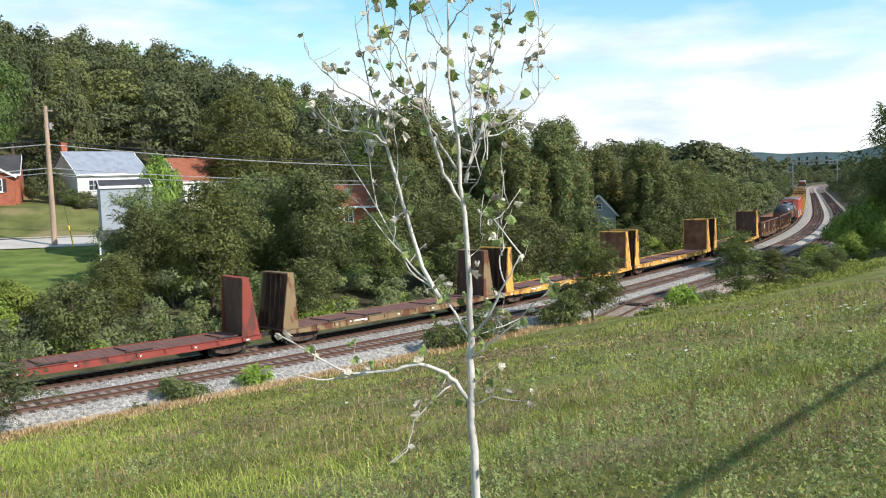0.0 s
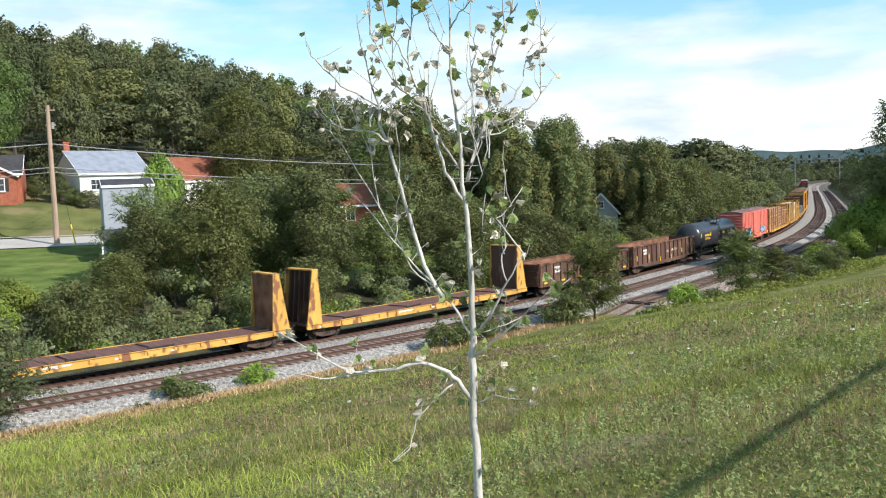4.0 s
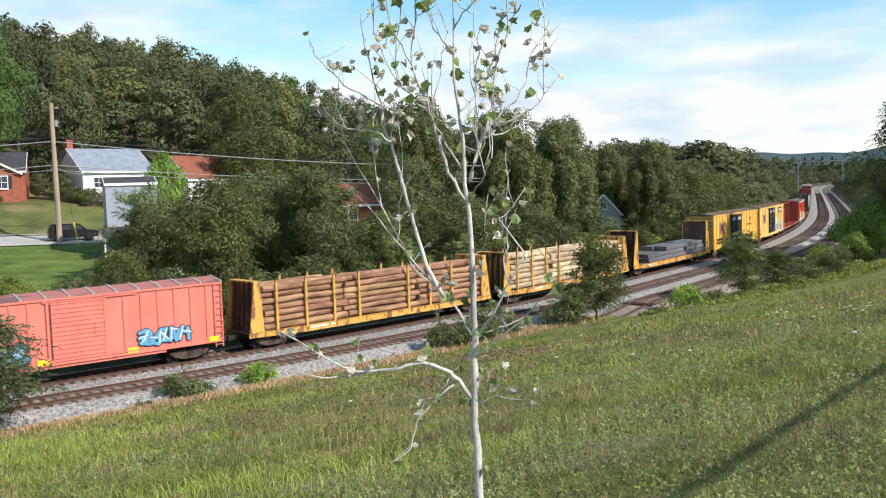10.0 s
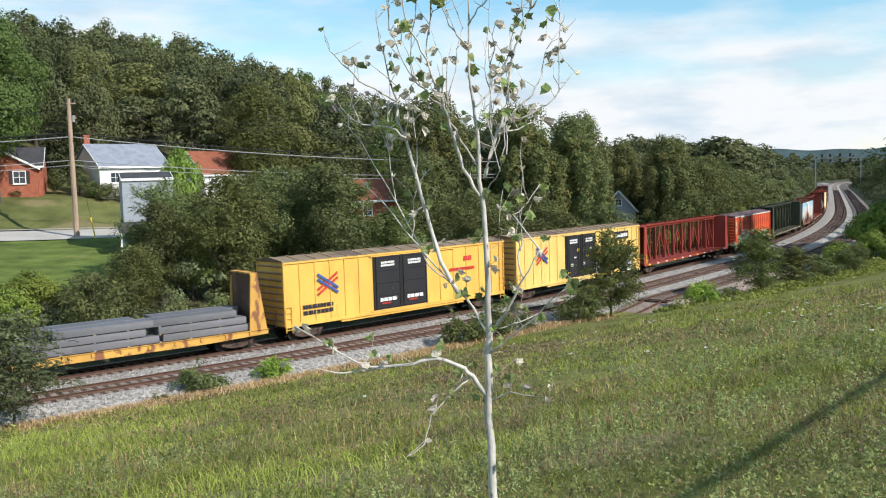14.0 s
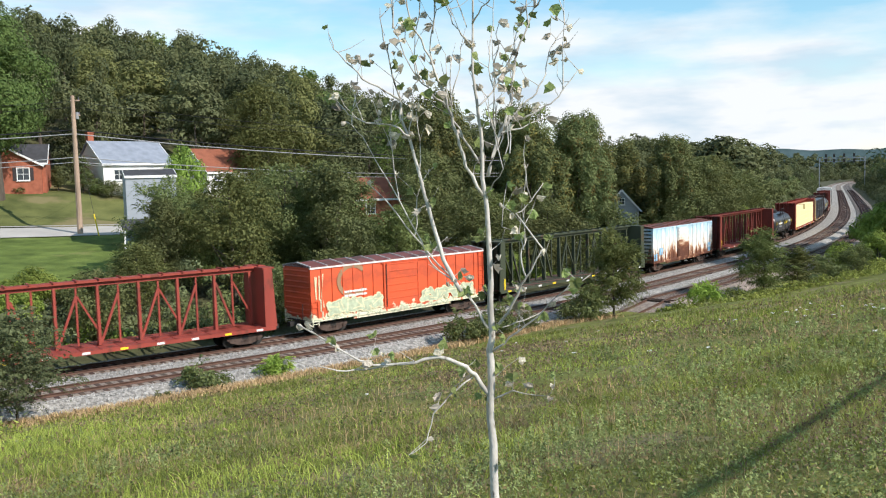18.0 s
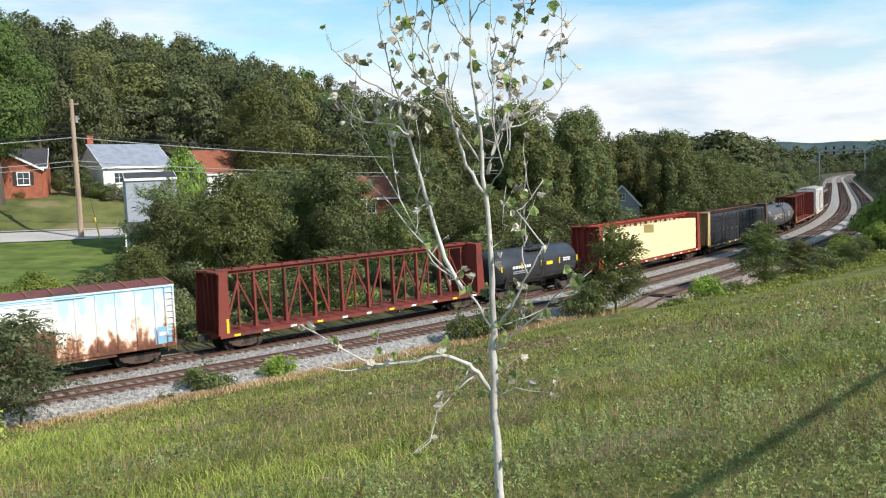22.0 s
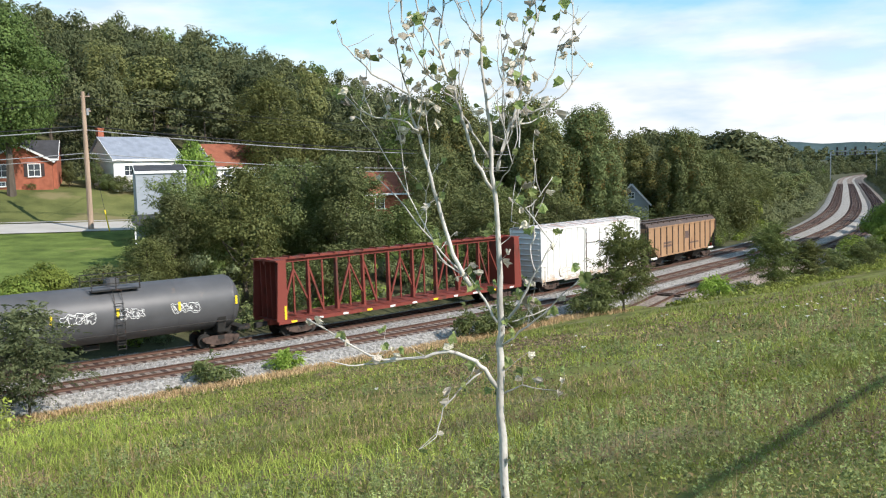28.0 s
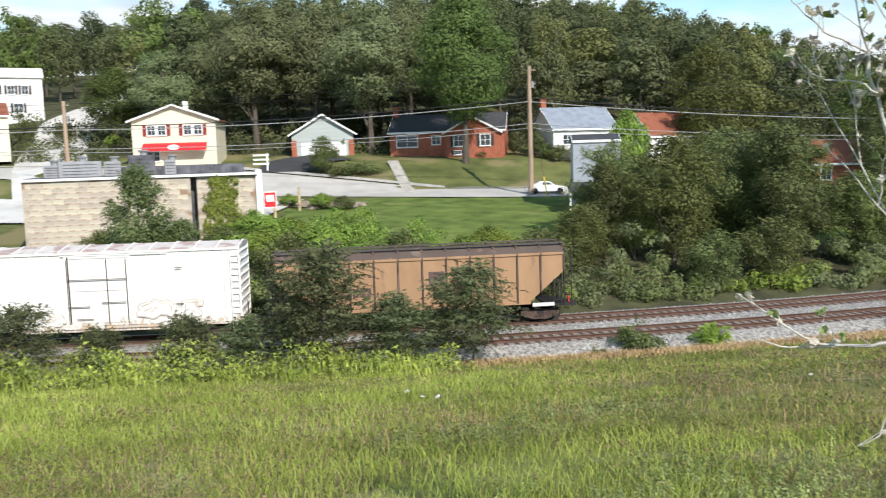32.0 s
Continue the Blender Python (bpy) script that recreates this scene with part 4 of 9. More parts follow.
def bulkhead(car, half, e, top, mat, inner=None, foot=1.35):
    """An end wall: a sheet with upright ribs, and tapered posts at the sides."""
    x0 = e * (half - 0.05)
    bm = bmesh.new()
    box(bm, (e * (half - foot + 0.36), 0, (1.14 + top) / 2), (0.07, 2.86, top - 1.14))
    wall = part("end_wall", bm, inner or mat, car)
    for y in (-1.43, 1.43):
        bm = bmesh.new()
        a, b, c = e * (half - foot + 0.1), e * (half - 0.05), e * (half - foot + 0.72)
        prism(bm, [(a, 1.13), (b, 1.13), (c, top), (e * (half - foot + 0.3), top)], "y", y - 0.05, y + 0.05)
        bmesh.ops.recalc_face_normals(bm, faces=bm.faces)
        part("end_post", bm, mat, wall)
    for k in range(5):
        y = -1.1 + 0.55 * k
        bm = bmesh.new()
        prism(bm, [(e * (half - foot + 0.4), 1.14), (x0 - e * 0.25, 1.14), (e * (half - foot + 0.62), top - 0.02), (e * (half - foot + 0.4), top - 0.02)], "y", y - 0.035, y + 0.035)
        bmesh.ops.recalc_face_normals(bm, faces=bm.faces)
        part("wall_rib", bm, P["gondola"], wall)
    bm = bmesh.new()
    box(bm, (e * (half - foot + 0.5), 0, top + 0.03), (0.5, 2.95, 0.09))
    part("cap_rail", bm, mat, wall)


def bulkhead_flat(front, rear, mat, label, top=4.65, inner=None, seed=1):
    car, half = flat_base("bulkhead_flatcar", label, "flatcar", front, rear, mat)
    for e in (-1, 1):
        bulkhead(car, half, e, top, mat, inner)
    rng = random.Random(seed)
    for k in range(4):
        x = -half + 3 + (2 * half - 6) * (k + rng.uniform(-0.2, 0.2)) / 3
        bm = bmesh.new()
        tube(bm, [(x, -1.2, 1.19), (x + 1.6, -1.25 + rng.uniform(0, 0.3), 1.19)], 0.06, 6)
        tube(bm, [(x + 0.2, -1.0, 1.2), (x + 0.1, 1.0, 1.17)], 0.035, 5)
        part("tie_down", bm, M["steel"], car, "loose dark tie-down straps on the deck")
    bars(car, -half * 0.55 + rng.uniform(-2, 4), -1.535, 1.0, 1.5, 0.16, 1, P["mark_white"], seed)
    sill_marks(car, half, 0.93, 7, P["mark_white"], seed, 0.22, 0.1, -1.535)
    return car, half


def gondola(front, rear, label, top=2.86, seed=1):
    car, half = start_car("gondola_car", label, "gondola car", front, rear, 1.9)
    m = P["gondola"]
    bm = bmesh.new()
    box(bm, (0, 0, 1.12), (2 * half - 0.1, 2.86, 0.1))
    part("floor", bm, P["rust"], car, "rust-red floor of the open wagon")
    for y in (-1.46, 1.46):
        bm = bmesh.new()
        box(bm, (0, y, (1.0 + top) / 2), (2 * half, 0.06, top - 1.0))
        s = part("side", bm, m, car)
        sg = 1 if y > 0 else -1
        bm = bmesh.new()
        box(bm, (0, y - sg * 0.037, (1.18 + top) / 2), (2 * half - 0.1, 0.012, top - 1.2))
        part("side_lining", bm, P["rust"], s, "rusted inner face")
        post = mesh_of("side_post", lambda b: box(b, (0, 0, (1.02 + top) / 2), (0.13, 0.13, top - 1.05), taper=(0.9, 0.9)))
        for k in range(15):
            p = place("side_post", post, m, s)
            p.location = (-half + 0.08 + (2 * half - 0.16) * k / 14, y + sg * 0.08, 0)
        bm = bmesh.new()
        box(bm, (0, y + sg * 0.05, top), (2 * half, 0.2, 0.14))
        part("top_chord", bm, m, s)
        bm = bmesh.new()
        prism(bm, [(-half, 0.9), (-half * 0.75, 0.9), (-half * 0.62, 0.68), (half * 0.62, 0.68), (half * 0.75, 0.9), (half, 0.9), (half, 1.06), (-half, 1.06)], "y", y - 0.05 + sg * 0.05, y + 0.05 + sg * 0.05)
        bmesh.ops.recalc_face_normals(bm, faces=bm.faces)
        part("side_sill", bm, m, s)
    for e in (-1, 1):
        bm = bmesh.new()
        box(bm, (e * (half - 0.04), 0, (1.0 + top) / 2), (0.06, 2.86, top - 0.96))
        for k in range(4):
            box(bm, (e * (half + 0.0), 0, 1.25 + k * (top - 1.35) / 3), (0.12, 2.86, 0.12))
        part("end", bm, m, car)
        ladder(car, e * (half - 0.35), -1.62, 0.8, top - 0.1, 0.4, m)
    rng = random.Random(seed)
    for k in range(6):
        bm = bmesh.new()
        box(bm, (-half + 0.9 + (2 * half - 1.8) * k / 5, -1.61, 1.22 + rng.uniform(-0.06, 0.5) * (seed > 1)), (0.55, 0.012, 0.13) if seed == 1 else (0.13, 0.012, 0.5))
        part("reflector", bm, P["mark_yellow"], car, "yellow reflective strip")
    bars(car, -half + 3.1, -1.5, 2.2, 1.3, 0.62, 2, P["mark_white"], seed)
    for k in range(4):
        spray(car, rng.uniform(-half * 0.5, half * 0.8), 1.9, rng.uniform(0.6, 1.2), 0.32, -1.495, [P["stain"]], seed * 7 + k, 7)
    return car, half


def tank_car(front, rear, mat, label, radius=1.5, centre=2.52, marks=0, seed=1):
    car, half = start_car("tank_car", label, "tank car", front, rear, 1.55)
    bm = bmesh.new()
    prof = [(-half + 0.1, 0.05)] + [(-half + 0.1 + 0.75 * (1 - math.cos(a)), radius * math.sin(a)) for a in np.linspace(0.2, math.pi / 2, 6)]
    prof += [(-x, r) for x, r in prof[::-1]]
    n = 28
    rings = [[bm.verts.new((x, r * math.cos(6.2832 * k / n), centre + r * math.sin(6.2832 * k / n))) for k in range(n)] for x, r in prof]
    for a, b in zip(rings, rings[1:]):
        for k in range(n):
            bm.faces.new((a[k], a[(k + 1) % n], b[(k + 1) % n], b[k]))
    bm.faces.new(rings[0][::-1])
    bm.faces.new(rings[-1])
    bmesh.ops.recalc_face_normals(bm, faces=bm.faces)
    part("shell", bm, mat, car, smooth=True)
    for x in (-half + 0.85, half - 0.85, -half * 0.45, half * 0.45):
        bm = bmesh.new()
        a = [bm.verts.new((x - 0.04, (radius + 0.012) * math.cos(6.2832 * k / n), centre + (radius + 0.012) * math.sin(6.2832 * k / n))) for k in range(n)]
        b = [bm.verts.new((x + 0.04, (radius + 0.012) * math.cos(6.2832 * k / n), centre + (radius + 0.012) * math.sin(6.2832 * k / n))) for k in range(n)]
        for k in range(n):
            bm.faces.new((a[k], a[(k + 1) % n], b[(k + 1) % n], b[k]))
        part("weld_band", bm, mat, car, smooth=True)
    # saddle, sills, dome and walkway
    for e in (-1, 1):
        bm = bmesh.new()
        box(bm, (e * (half - 1.2), 0, 0.92), (2.2, 0.7, 0.34))
        part("stub_sill", bm, M["steel"], car)
        bm = bmesh.new()
        prism(bm, [(-1.2, 0.95), (1.2, 0.95), (1.45, centre - 0.5), (-1.45, centre - 0.5)], "x", e * (half - 1.55) - 0.25, e * (half - 1.55) + 0.25)
        part("saddle", bm, M["steel"], car)
        bm = bmesh.new()
        box(bm, (e * (half - 0.25), 0, 1.1), (0.6, 2.9, 0.06))
        part("end_platform", bm, M["steel"], car)
    zt = centre + radius
    dome = bmesh.new()
    tube(dome, [(0.2, 0, zt - 0.1), (0.2, 0, zt + 0.32)], 0.42, 14)
    tube(dome, [(0.2, 0, zt + 0.3), (0.2, 0, zt + 0.4)], 0.3, 12)
    part("manway", dome, mat, car)
    bm = bmesh.new()
    for y in (-0.95, 0.95):
        box(bm, (0.1, y, zt - 0.18), (2.6, 0.55, 0.05))
    part("walkway", bm, M["steel"], car)
    bm = bmesh.new()
    for y in (-1.2, 1.2):
        for x in (-1.2, 0.1, 1.4):
            box(bm, (x, y, zt + 0.18), (0.05, 0.05, 0.75))
        for z in (zt + 0.2, zt + 0.55):
            box(bm, (0.1, y, z), (2.6, 0.04, 0.05))
    part("walkway_rail", bm, M["steel"], car)
    for y in (-1, 1):
        bm = bmesh.new()
        for dx in (-0.22, 0.22):
            tube(bm, [(0.1 + dx, y * 1.25, zt - 0.1), (0.1 + dx, y * (radius + 0.14), centre + 0.1), (0.1 + dx, y * (radius + 0.08), 0.75)], 0.025, 5)
        for k in range(8):
            z = 0.85 + k * 0.36
            box(bm, (0.1, y * (radius + 0.12), z), (0.44, 0.04, 0.04))
        part("ladder", bm, M["steel"], car)
        bm = bmesh.new()
        zr = centre - radius * 0.62
        tube(bm, [(-half + 0.5, y * (radius * 0.86 + 0.1), zr), (half - 0.5, y * (radius * 0.86 + 0.1), zr)], 0.025, 5)
        for k in range(9):
            x = -half + 0.6 + (2 * half - 1.2) * k / 8
            box(bm, (x, y * (radius * 0.86 + 0.02), zr), (0.04, 0.2, 0.05))
        part("hand_rail", bm, M["steel"], car)
    bm = bmesh.new()
    box(bm, (0.5, 0, centre - radius - 0.1), (0.5, 0.5, 0.35))
    box(bm, (-1.2, 0, centre - radius - 0.2), (1.0, 0.35, 0.28))
    part("bottom_valve", bm, M["steel"], car)
    ys = -radius - 0.006
    for k in range(5):
        x = -half + 0.7 + (2 * half - 1.4) * k / 4
        bm = bmesh.new()
        box(bm, (x, ys - 0.004, centre + 0.18), (0.13, 0.03, 0.5))
        part("reflector", bm, P["mark_yellow"], car, "yellow reflective strip")
    if marks:
        bars(car, -half + 3.2, ys - 0.004, centre + 0.12, 2.3, 0.32, 1, P["mark_amber" if marks == 1 else "mark_white"], seed)
        bars(car, -half + 3.0, ys - 0.004, centre - 0.28, 1.8, 0.26, 2, P["mark_amber" if marks == 1 else "mark_grey"], seed + 4)
        bm = bmesh.new()
        box(bm, (half * 0.2, ys - 0.005, centre + 0.1), (0.8, 0.02, 0.28))
        part("placard", bm, P["mark_yellow"], car, "yellow rectangular placard")
        bars(car, half * 0.62, ys - 0.004, centre + 0.22, 1.0, 0.34, 2, P["mark_white"], seed + 1)
    return car, half


def log_car(front, rear, log_mat, label, seed):
    car, half = flat_base("log_flatcar", label, "flatcar", front, rear, P["yellow"])
    for e in (-1, 1):
        bulkhead(car, half, e, 4.25, P["yellow"], P["yellow"], 1.2)
    rng = random.Random(seed)
    inner = half - 1.0
    bays = 3
    lb = 2 * inner / bays
    meshes = []
    for k in range(4):
        r0, r1 = rng.uniform(0.16, 0.2), rng.uniform(0.2, 0.25)
        bm = bmesh.new()
        n = 9
        w = [rng.uniform(-0.03, 0.03) for _ in range(5)]
        pts = [(-lb * 0.49 + lb * 0.98 * q / 4, w[q], w[-1 - q]) for q in range(5)]
        tube(bm, pts, [r0 + (r1 - r0) * q / 4 for q in range(5)], n)
        for f in bm.faces:
            if len(f.verts) == n:
                f.material_index = 1
        me = bpy.data.meshes.new("log")
        bm.to_mesh(me)
        bm.free()
        me.materials.append(log_mat)
        me.materials.append(P["log_end"])
        meshes.append(me)
    for b in range(bays):
        cx = -inner + lb * (b + 0.5)
        for layer in range(7):
            cols = (0, 1, 5, 6) if layer < 5 else range(7)
            for c in cols:
                if layer == 6 and c in (0, 6) and rng.random() < 0.6:
                    continue
                o = place("log", meshes[rng.randrange(4)], log_mat, car)
                y = -1.2 + 0.4 * c + (0.18 if layer % 2 else 0) - 0.09
                o.location = (cx + rng.uniform(-0.25, 0.25), max(-1.22, min(1.22, y)) + rng.uniform(-0.03, 0.03), 1.38 + 0.40 * layer + rng.uniform(-0.02, 0.02))
                o.rotation_euler = (rng.uniform(0, 6.28), rng.uniform(-0.012, 0.012), (math.pi if rng.random() < 0.5 else 0) + rng.uniform(-0.008, 0.008))
    stake = mesh_of("stake", lambda b: box(b, (0, 0, 2.65), (0.17, 0.12, 3.3), taper=(0.85, 0.9)))
    for b in range(bays):
        for q in (0.16, 0.5, 0.84):
            if q == 0.5 and b == 1:
                continue
            for y in (-1.5, 1.5):
                s = place("stake", stake, P["yellow"], car)
                s.location = (-inner + lb * (b + q), y, 0)
    bars(car, -half * 0.5, -1.535, 0.98, 2.2, 0.2, 1, P["mark_white"], seed)
    return car, half


def stock_car(front, rear, label):
    car, half = flat_base("loaded_flatcar", label, "flatcar", front, rear, P["yellow"])
    for e in (-1, 1):
        bulkhead(car, half, e, 4.6, P["yellow"], P["gondola"], 1.3)
    rng = random.Random(5)
    L = (2 * half - 4.6) / 3

    def bundle(b):
        box(b, (0, 0, 0), (L * 0.99, 1.26, 0.40))
        for k in range(5):
            box(b, (-L / 2 + L * (k + 0.5) / 5, 0, 0), (0.05, 1.275, 0.415))
    me = mesh_of("package", bundle)
    for tier in range(3):
        for c in range(3):
            for y in (-0.66, 0.66):
                if tier == 2 and c == 0:
                    continue
                o = place("package", me, P["bundle"], car, "grey strapped package of long steel stock")
                o.location = (-half + 3.0 + L * (c + 0.5) + rng.uniform(-0.3, 0.6) - tier * 0.1 + (0.8 if c == 0 else 0), y + rng.uniform(-0.03, 0.03), 1.38 + tier * 0.46)
        bm = bmesh.new()
        for k in range(9):
            box(bm, (-half + 3.4 + (2 * half - 6.4) * k / 8, 0, 1.16 + tier * 0.46), (0.1, 2.6, 0.07))
        part("spacer", bm, P["log_pale"], car)
    bars(car, -half * 0.6, -1.535, 0.98, 1.6, 0.2, 1, P["mark_white"], 8)
    return car, half


def centre_beam(front, rear, mat, label, top=4.75, load=None, load_label="", marks="mark_yellow", end_mat=None, seed=1):
    car, half = start_car("centre_beam_car", label, "flatcar", front, rear, 2.0)
    # floor: long sills with many cross risers
    bm = bmesh.new()
    box(bm, (0, 0, 0.95), (2 * half - 0.2, 0.75, 0.36))
    part("centre_sill", bm, mat, car)
    for y in (-1.44, 1.44):
        bm = bmesh.new()
        prism(bm, [(-half + 0.1, 0.9), (half - 0.1, 0.9), (half - 0.1, 1.1), (-half + 0.1, 1.1)], "y", y - 0.06, y + 0.06)
        bmesh.ops.recalc_face_normals(bm, faces=bm.faces)
        part("side_sill", bm, mat, car)
    riser = mesh_of("floor_riser", lambda b: box(b, (0, 0, 1.06), (0.42, 2.96, 0.14)))
    n = 21
    for k in range(n):
        r = place("floor_riser", riser, mat, car)
        r.location.x = -half + 0.9 + (2 * half - 1.8) * k / (n - 1)
    bm = bmesh.new()
    box(bm, (0, 0, 1.09), (2 * half - 0.6, 2.7, 0.04))
    part("deck", bm, P["deck"] if mat is P["green"] else mat, car)
    # the upright frame down the middle
    m = 9
    bay = (2 * half - 2.2) / m
    for k in range(m + 1):
        x = -half + 1.1 + bay * k
        bm = bmesh.new()
        box(bm, (x, 0, (1.1 + top) / 2), (0.17, 0.34, top - 1.1), taper=(0.8, 0.7))
        part("upright", bm, mat, car)
        if k < m:
            bm = bmesh.new()
            beam(bm, (x + bay * 0.5, 0, 1.2), (x + bay * 0.5, 0, top - 0.1), 0.1, 0.1)
            part("upright", bm, mat, car)
            up = (k < m / 2) == (k % 2 == 0) if k % 3 else k % 2 == 0
            a, b = (x + 0.1, x + bay * 0.5) if up else (x + bay * 0.5, x + 0.1)
            bm = bmesh.new()
            beam(bm, (a, 0, 1.25), (b, 0, top - 0.75), 0.13, 0.13)
            part("brace", bm, mat, car)
            if k % 2 == 0:
                bm = bmesh.new()
                beam(bm, (x + bay * 0.5, 0, top - 0.7), (x + bay, 0, 1.9), 0.1, 0.1)
                part("brace", bm, mat, car)
    bm = bmesh.new()
    box(bm, (0, 0, top + 0.02), (2 * half - 0.2, 0.62, 0.14))
    box(bm, (0, 0, top - 0.16), (2 * half - 0.2, 0.2, 0.22))
    part("top_chord", bm, mat, car)
    for k in range(m * 2 + 1):
        bm = bmesh.new()
        box(bm, (-half + 0.6 + (2 * half - 1.2) * k / (m * 2), 0, top + 0.13), (0.09, 0.9, 0.06))
        part("top_bracket", bm, mat, car)
    # end walls
    for e in (-1, 1):
        em = end_mat if end_mat and e < 0 else mat
        bm = bmesh.new()
        box(bm, (e * (half - 0.75), 0, (1.1 + top) / 2), (0.06, 2.86, top - 1.1))
        w = part("end_wall", bm, em, car)
        for y in (-1.42, 1.42):
            bm = bmesh.new()
            prism(bm, [(e * (half - 0.78), 1.08), (e * half, 1.08), (e * (half - 0.22), top - 0.02), (e * (half - 0.78), top - 0.02)], "y", y - 0.05, y + 0.05)
            bmesh.ops.recalc_face_normals(bm, faces=bm.faces)
            part("end_post", bm, em, w)
        for k in range(4):
            y = -0.9 + 0.6 * k
            bm = bmesh.new()
            box(bm, (e * (half - 0.55), y, (1.1 + top) / 2), (0.36, 0.07, top - 1.12))
            part("wall_rib", bm, em, w)
        bm = bmesh.new()
        box(bm, (e * (half - 0.45), 0, top), (0.75, 2.92, 0.1))
        part("cap_rail", bm, em, w)
    for k in range(11):
        bm = bmesh.new()
        box(bm, (-half + 1.2 + (2 * half - 2.4) * k / 10, -1.508, 1.0), (0.42, 0.014, 0.13))
        part("reflector", bm, P["mark_white"] if k % 3 else P[marks], car)
    bm = bmesh.new()
    box(bm, (-half + 0.62, -1.485, 1.6), (0.14, 0.02, 0.85))
    part("reflector", bm, P[marks], car)
    if load:
        cream = load is P["wrap_cream"]
        cols = 2 if cream else 4
        bl = (2 * half - 2.0) / cols
        rng = random.Random(seed)
        for c in range(cols):
            for t in range(4):
                for y in (-0.78, 0.78):
                    h = 0.82
                    cut = 2.2 if cream and c == 0 and t == 3 and y < 0 else 0.0
                    bm = bmesh.new()
                    box(bm, (-half + 1.0 + bl * (c + 0.5) - cut / 2, y + rng.uniform(-0.015, 0.015), 1.16 + h * (t + 0.5)), (bl - 0.08 - cut, 1.2, h - 0.006))
                    bmesh.ops.bevel(bm, geom=bm.edges[:], offset=0.035, segments=1, affect="EDGES")
                    part("package", bm, load, car, load_label)
        for c in range(0 if cream else cols * 2):
            bm = bmesh.new()
            x = -half + 1.0 + bl * (c + 0.5) / 2
            box(bm, (x, -1.39, 2.8), (0.035, 0.02, 3.3))
            part("strap", bm, load if load is P["wrap_cream"] else M["steel"], car)
    return car, half


def hopper(front, rear, label):
    car, half = start_car("covered_hopper", label, "hopper car", front, rear, 1.7)
    m = P["hopper"]
    eave, sill = 4.15, 1.25
    b = half - 0.35
    bm = bmesh.new()
    prism(bm, [(-b, eave), (-b, 3.05), (-b + 2.1, sill), (b - 2.1, sill), (b, 3.05), (b, eave)], "y", -1.52, 1.52)
    bmesh.ops.recalc_face_normals(bm, faces=bm.faces)
    part("body", bm, m, car)
    bm = bmesh.new()
    prism(bm, [(-1.58, eave - 0.02), (1.58, eave - 0.02), (1.2, eave + 0.36), (0, eave + 0.44), (-1.2, eave + 0.36)], "x", -b - 0.02, b + 0.02)
    bmesh.ops.recalc_face_normals(bm, faces=bm.faces)
    part("roof", bm, P["hopper_dark"], car)
    for k in range(13):
        x = -b + 2 * b * k / 12
        z0 = sill if abs(x) < b - 2.1 else sill + (abs(x) - b + 2.1) * (3.05 - sill) / 2.1
        for y in (-1.56, 1.56):
            bm = bmesh.new()
            box(bm, (x, y, (z0 + eave) / 2), (0.09, 0.09, eave - z0))
            part("side_post", bm, P["hopper_dark"], car)
        bm = bmesh.new()
        box(bm, (x, 0, eave + 0.4), (0.16, 2.2, 0.1))
        box(bm, (x, -1.25, eave + 0.3), (0.12, 0.12, 0.28))
        part("roof_bracket", bm, P["hopper_dark"], car)
    for y in (-0.95, 0.95):
        bm = bmesh.new()
        box(bm, (0, y, eave + 0.49), (2 * b + 0.3, 0.42, 0.05))
        part("running_board", bm, P["hopper_dark"], car, "dark steel roof walkway")
    for y in (-1.54, 1.54):
        bm = bmesh.new()
        box(bm, (0, y, sill), (2 * (b - 2.0), 0.1, 0.16))
        box(bm, (0, y, eave - 0.06), (2 * b, 0.12, 0.14))
        part("side_chord", bm, m, car)
    for k in range(3):
        x = -b * 0.55 + b * 0.55 * k
        bm = bmesh.new()
        box(bm, (x, 0, 0.82), (1.4, 1.5, 0.86), taper=(1.9, 1.8))
        box(bm, (x, 0, 0.36), (1.1, 2.3, 0.12))
        part("hopper_outlet", bm, M["steel"], car)
    for e in (-1, 1):
        for y in (-1.5, 1.5):
            ladder(car, e * (half - 0.12), y, 0.85, eave + 0.2, 0.42, M["steel"], "y")
            ladder(car, e * (half - 0.75), y, 0.85, 2.6, 0.42, M["steel"], "y")
        bm = bmesh.new()
        box(bm, (e * (half - 0.7), 0, 1.08), (1.5, 2.9, 0.1))
        for y in (-1.3, -0.5, 0.5, 1.3):
            beam(bm, (e * (half - 0.25), y, 1.1), (e * (half - 0.3), y, eave - 0.2), 0.09, 0.09)
        for z in (1.6, 2.3):
            box(bm, (e * (half - 0.1), 0, z), (0.05, 2.6, 0.05))
        part("end_platform", bm, M["steel"], car)
        bm = bmesh.new()
        box(bm, (e * (half - 1.6), -1.54, 1.12), (1.3, 0.05, 0.2))
        part("end_sill", bm, P["white"], car)
    bm = bmesh.new()
    box(bm, (0.8, -1.53, 2.95), (0.9, 0.014, 0.75))
    part("patch", bm, P["roof"], car, "dark painted-out panel")
    bars(car, -half * 0.45, -1.53, 2.3, 1.9, 0.6, 2, P["roof"], 4)
    bars(car, half * 0.3, -1.53, 2.05, 2.4, 0.22, 1, P["roof"], 5)
    bm = bmesh.new()
    box(bm, (half + 0.05, -0.9, 1.25), (0.1, 0.22, 0.42))
    part("marker", bm, P["mark_red"], car, "red end marker")
    return car, half


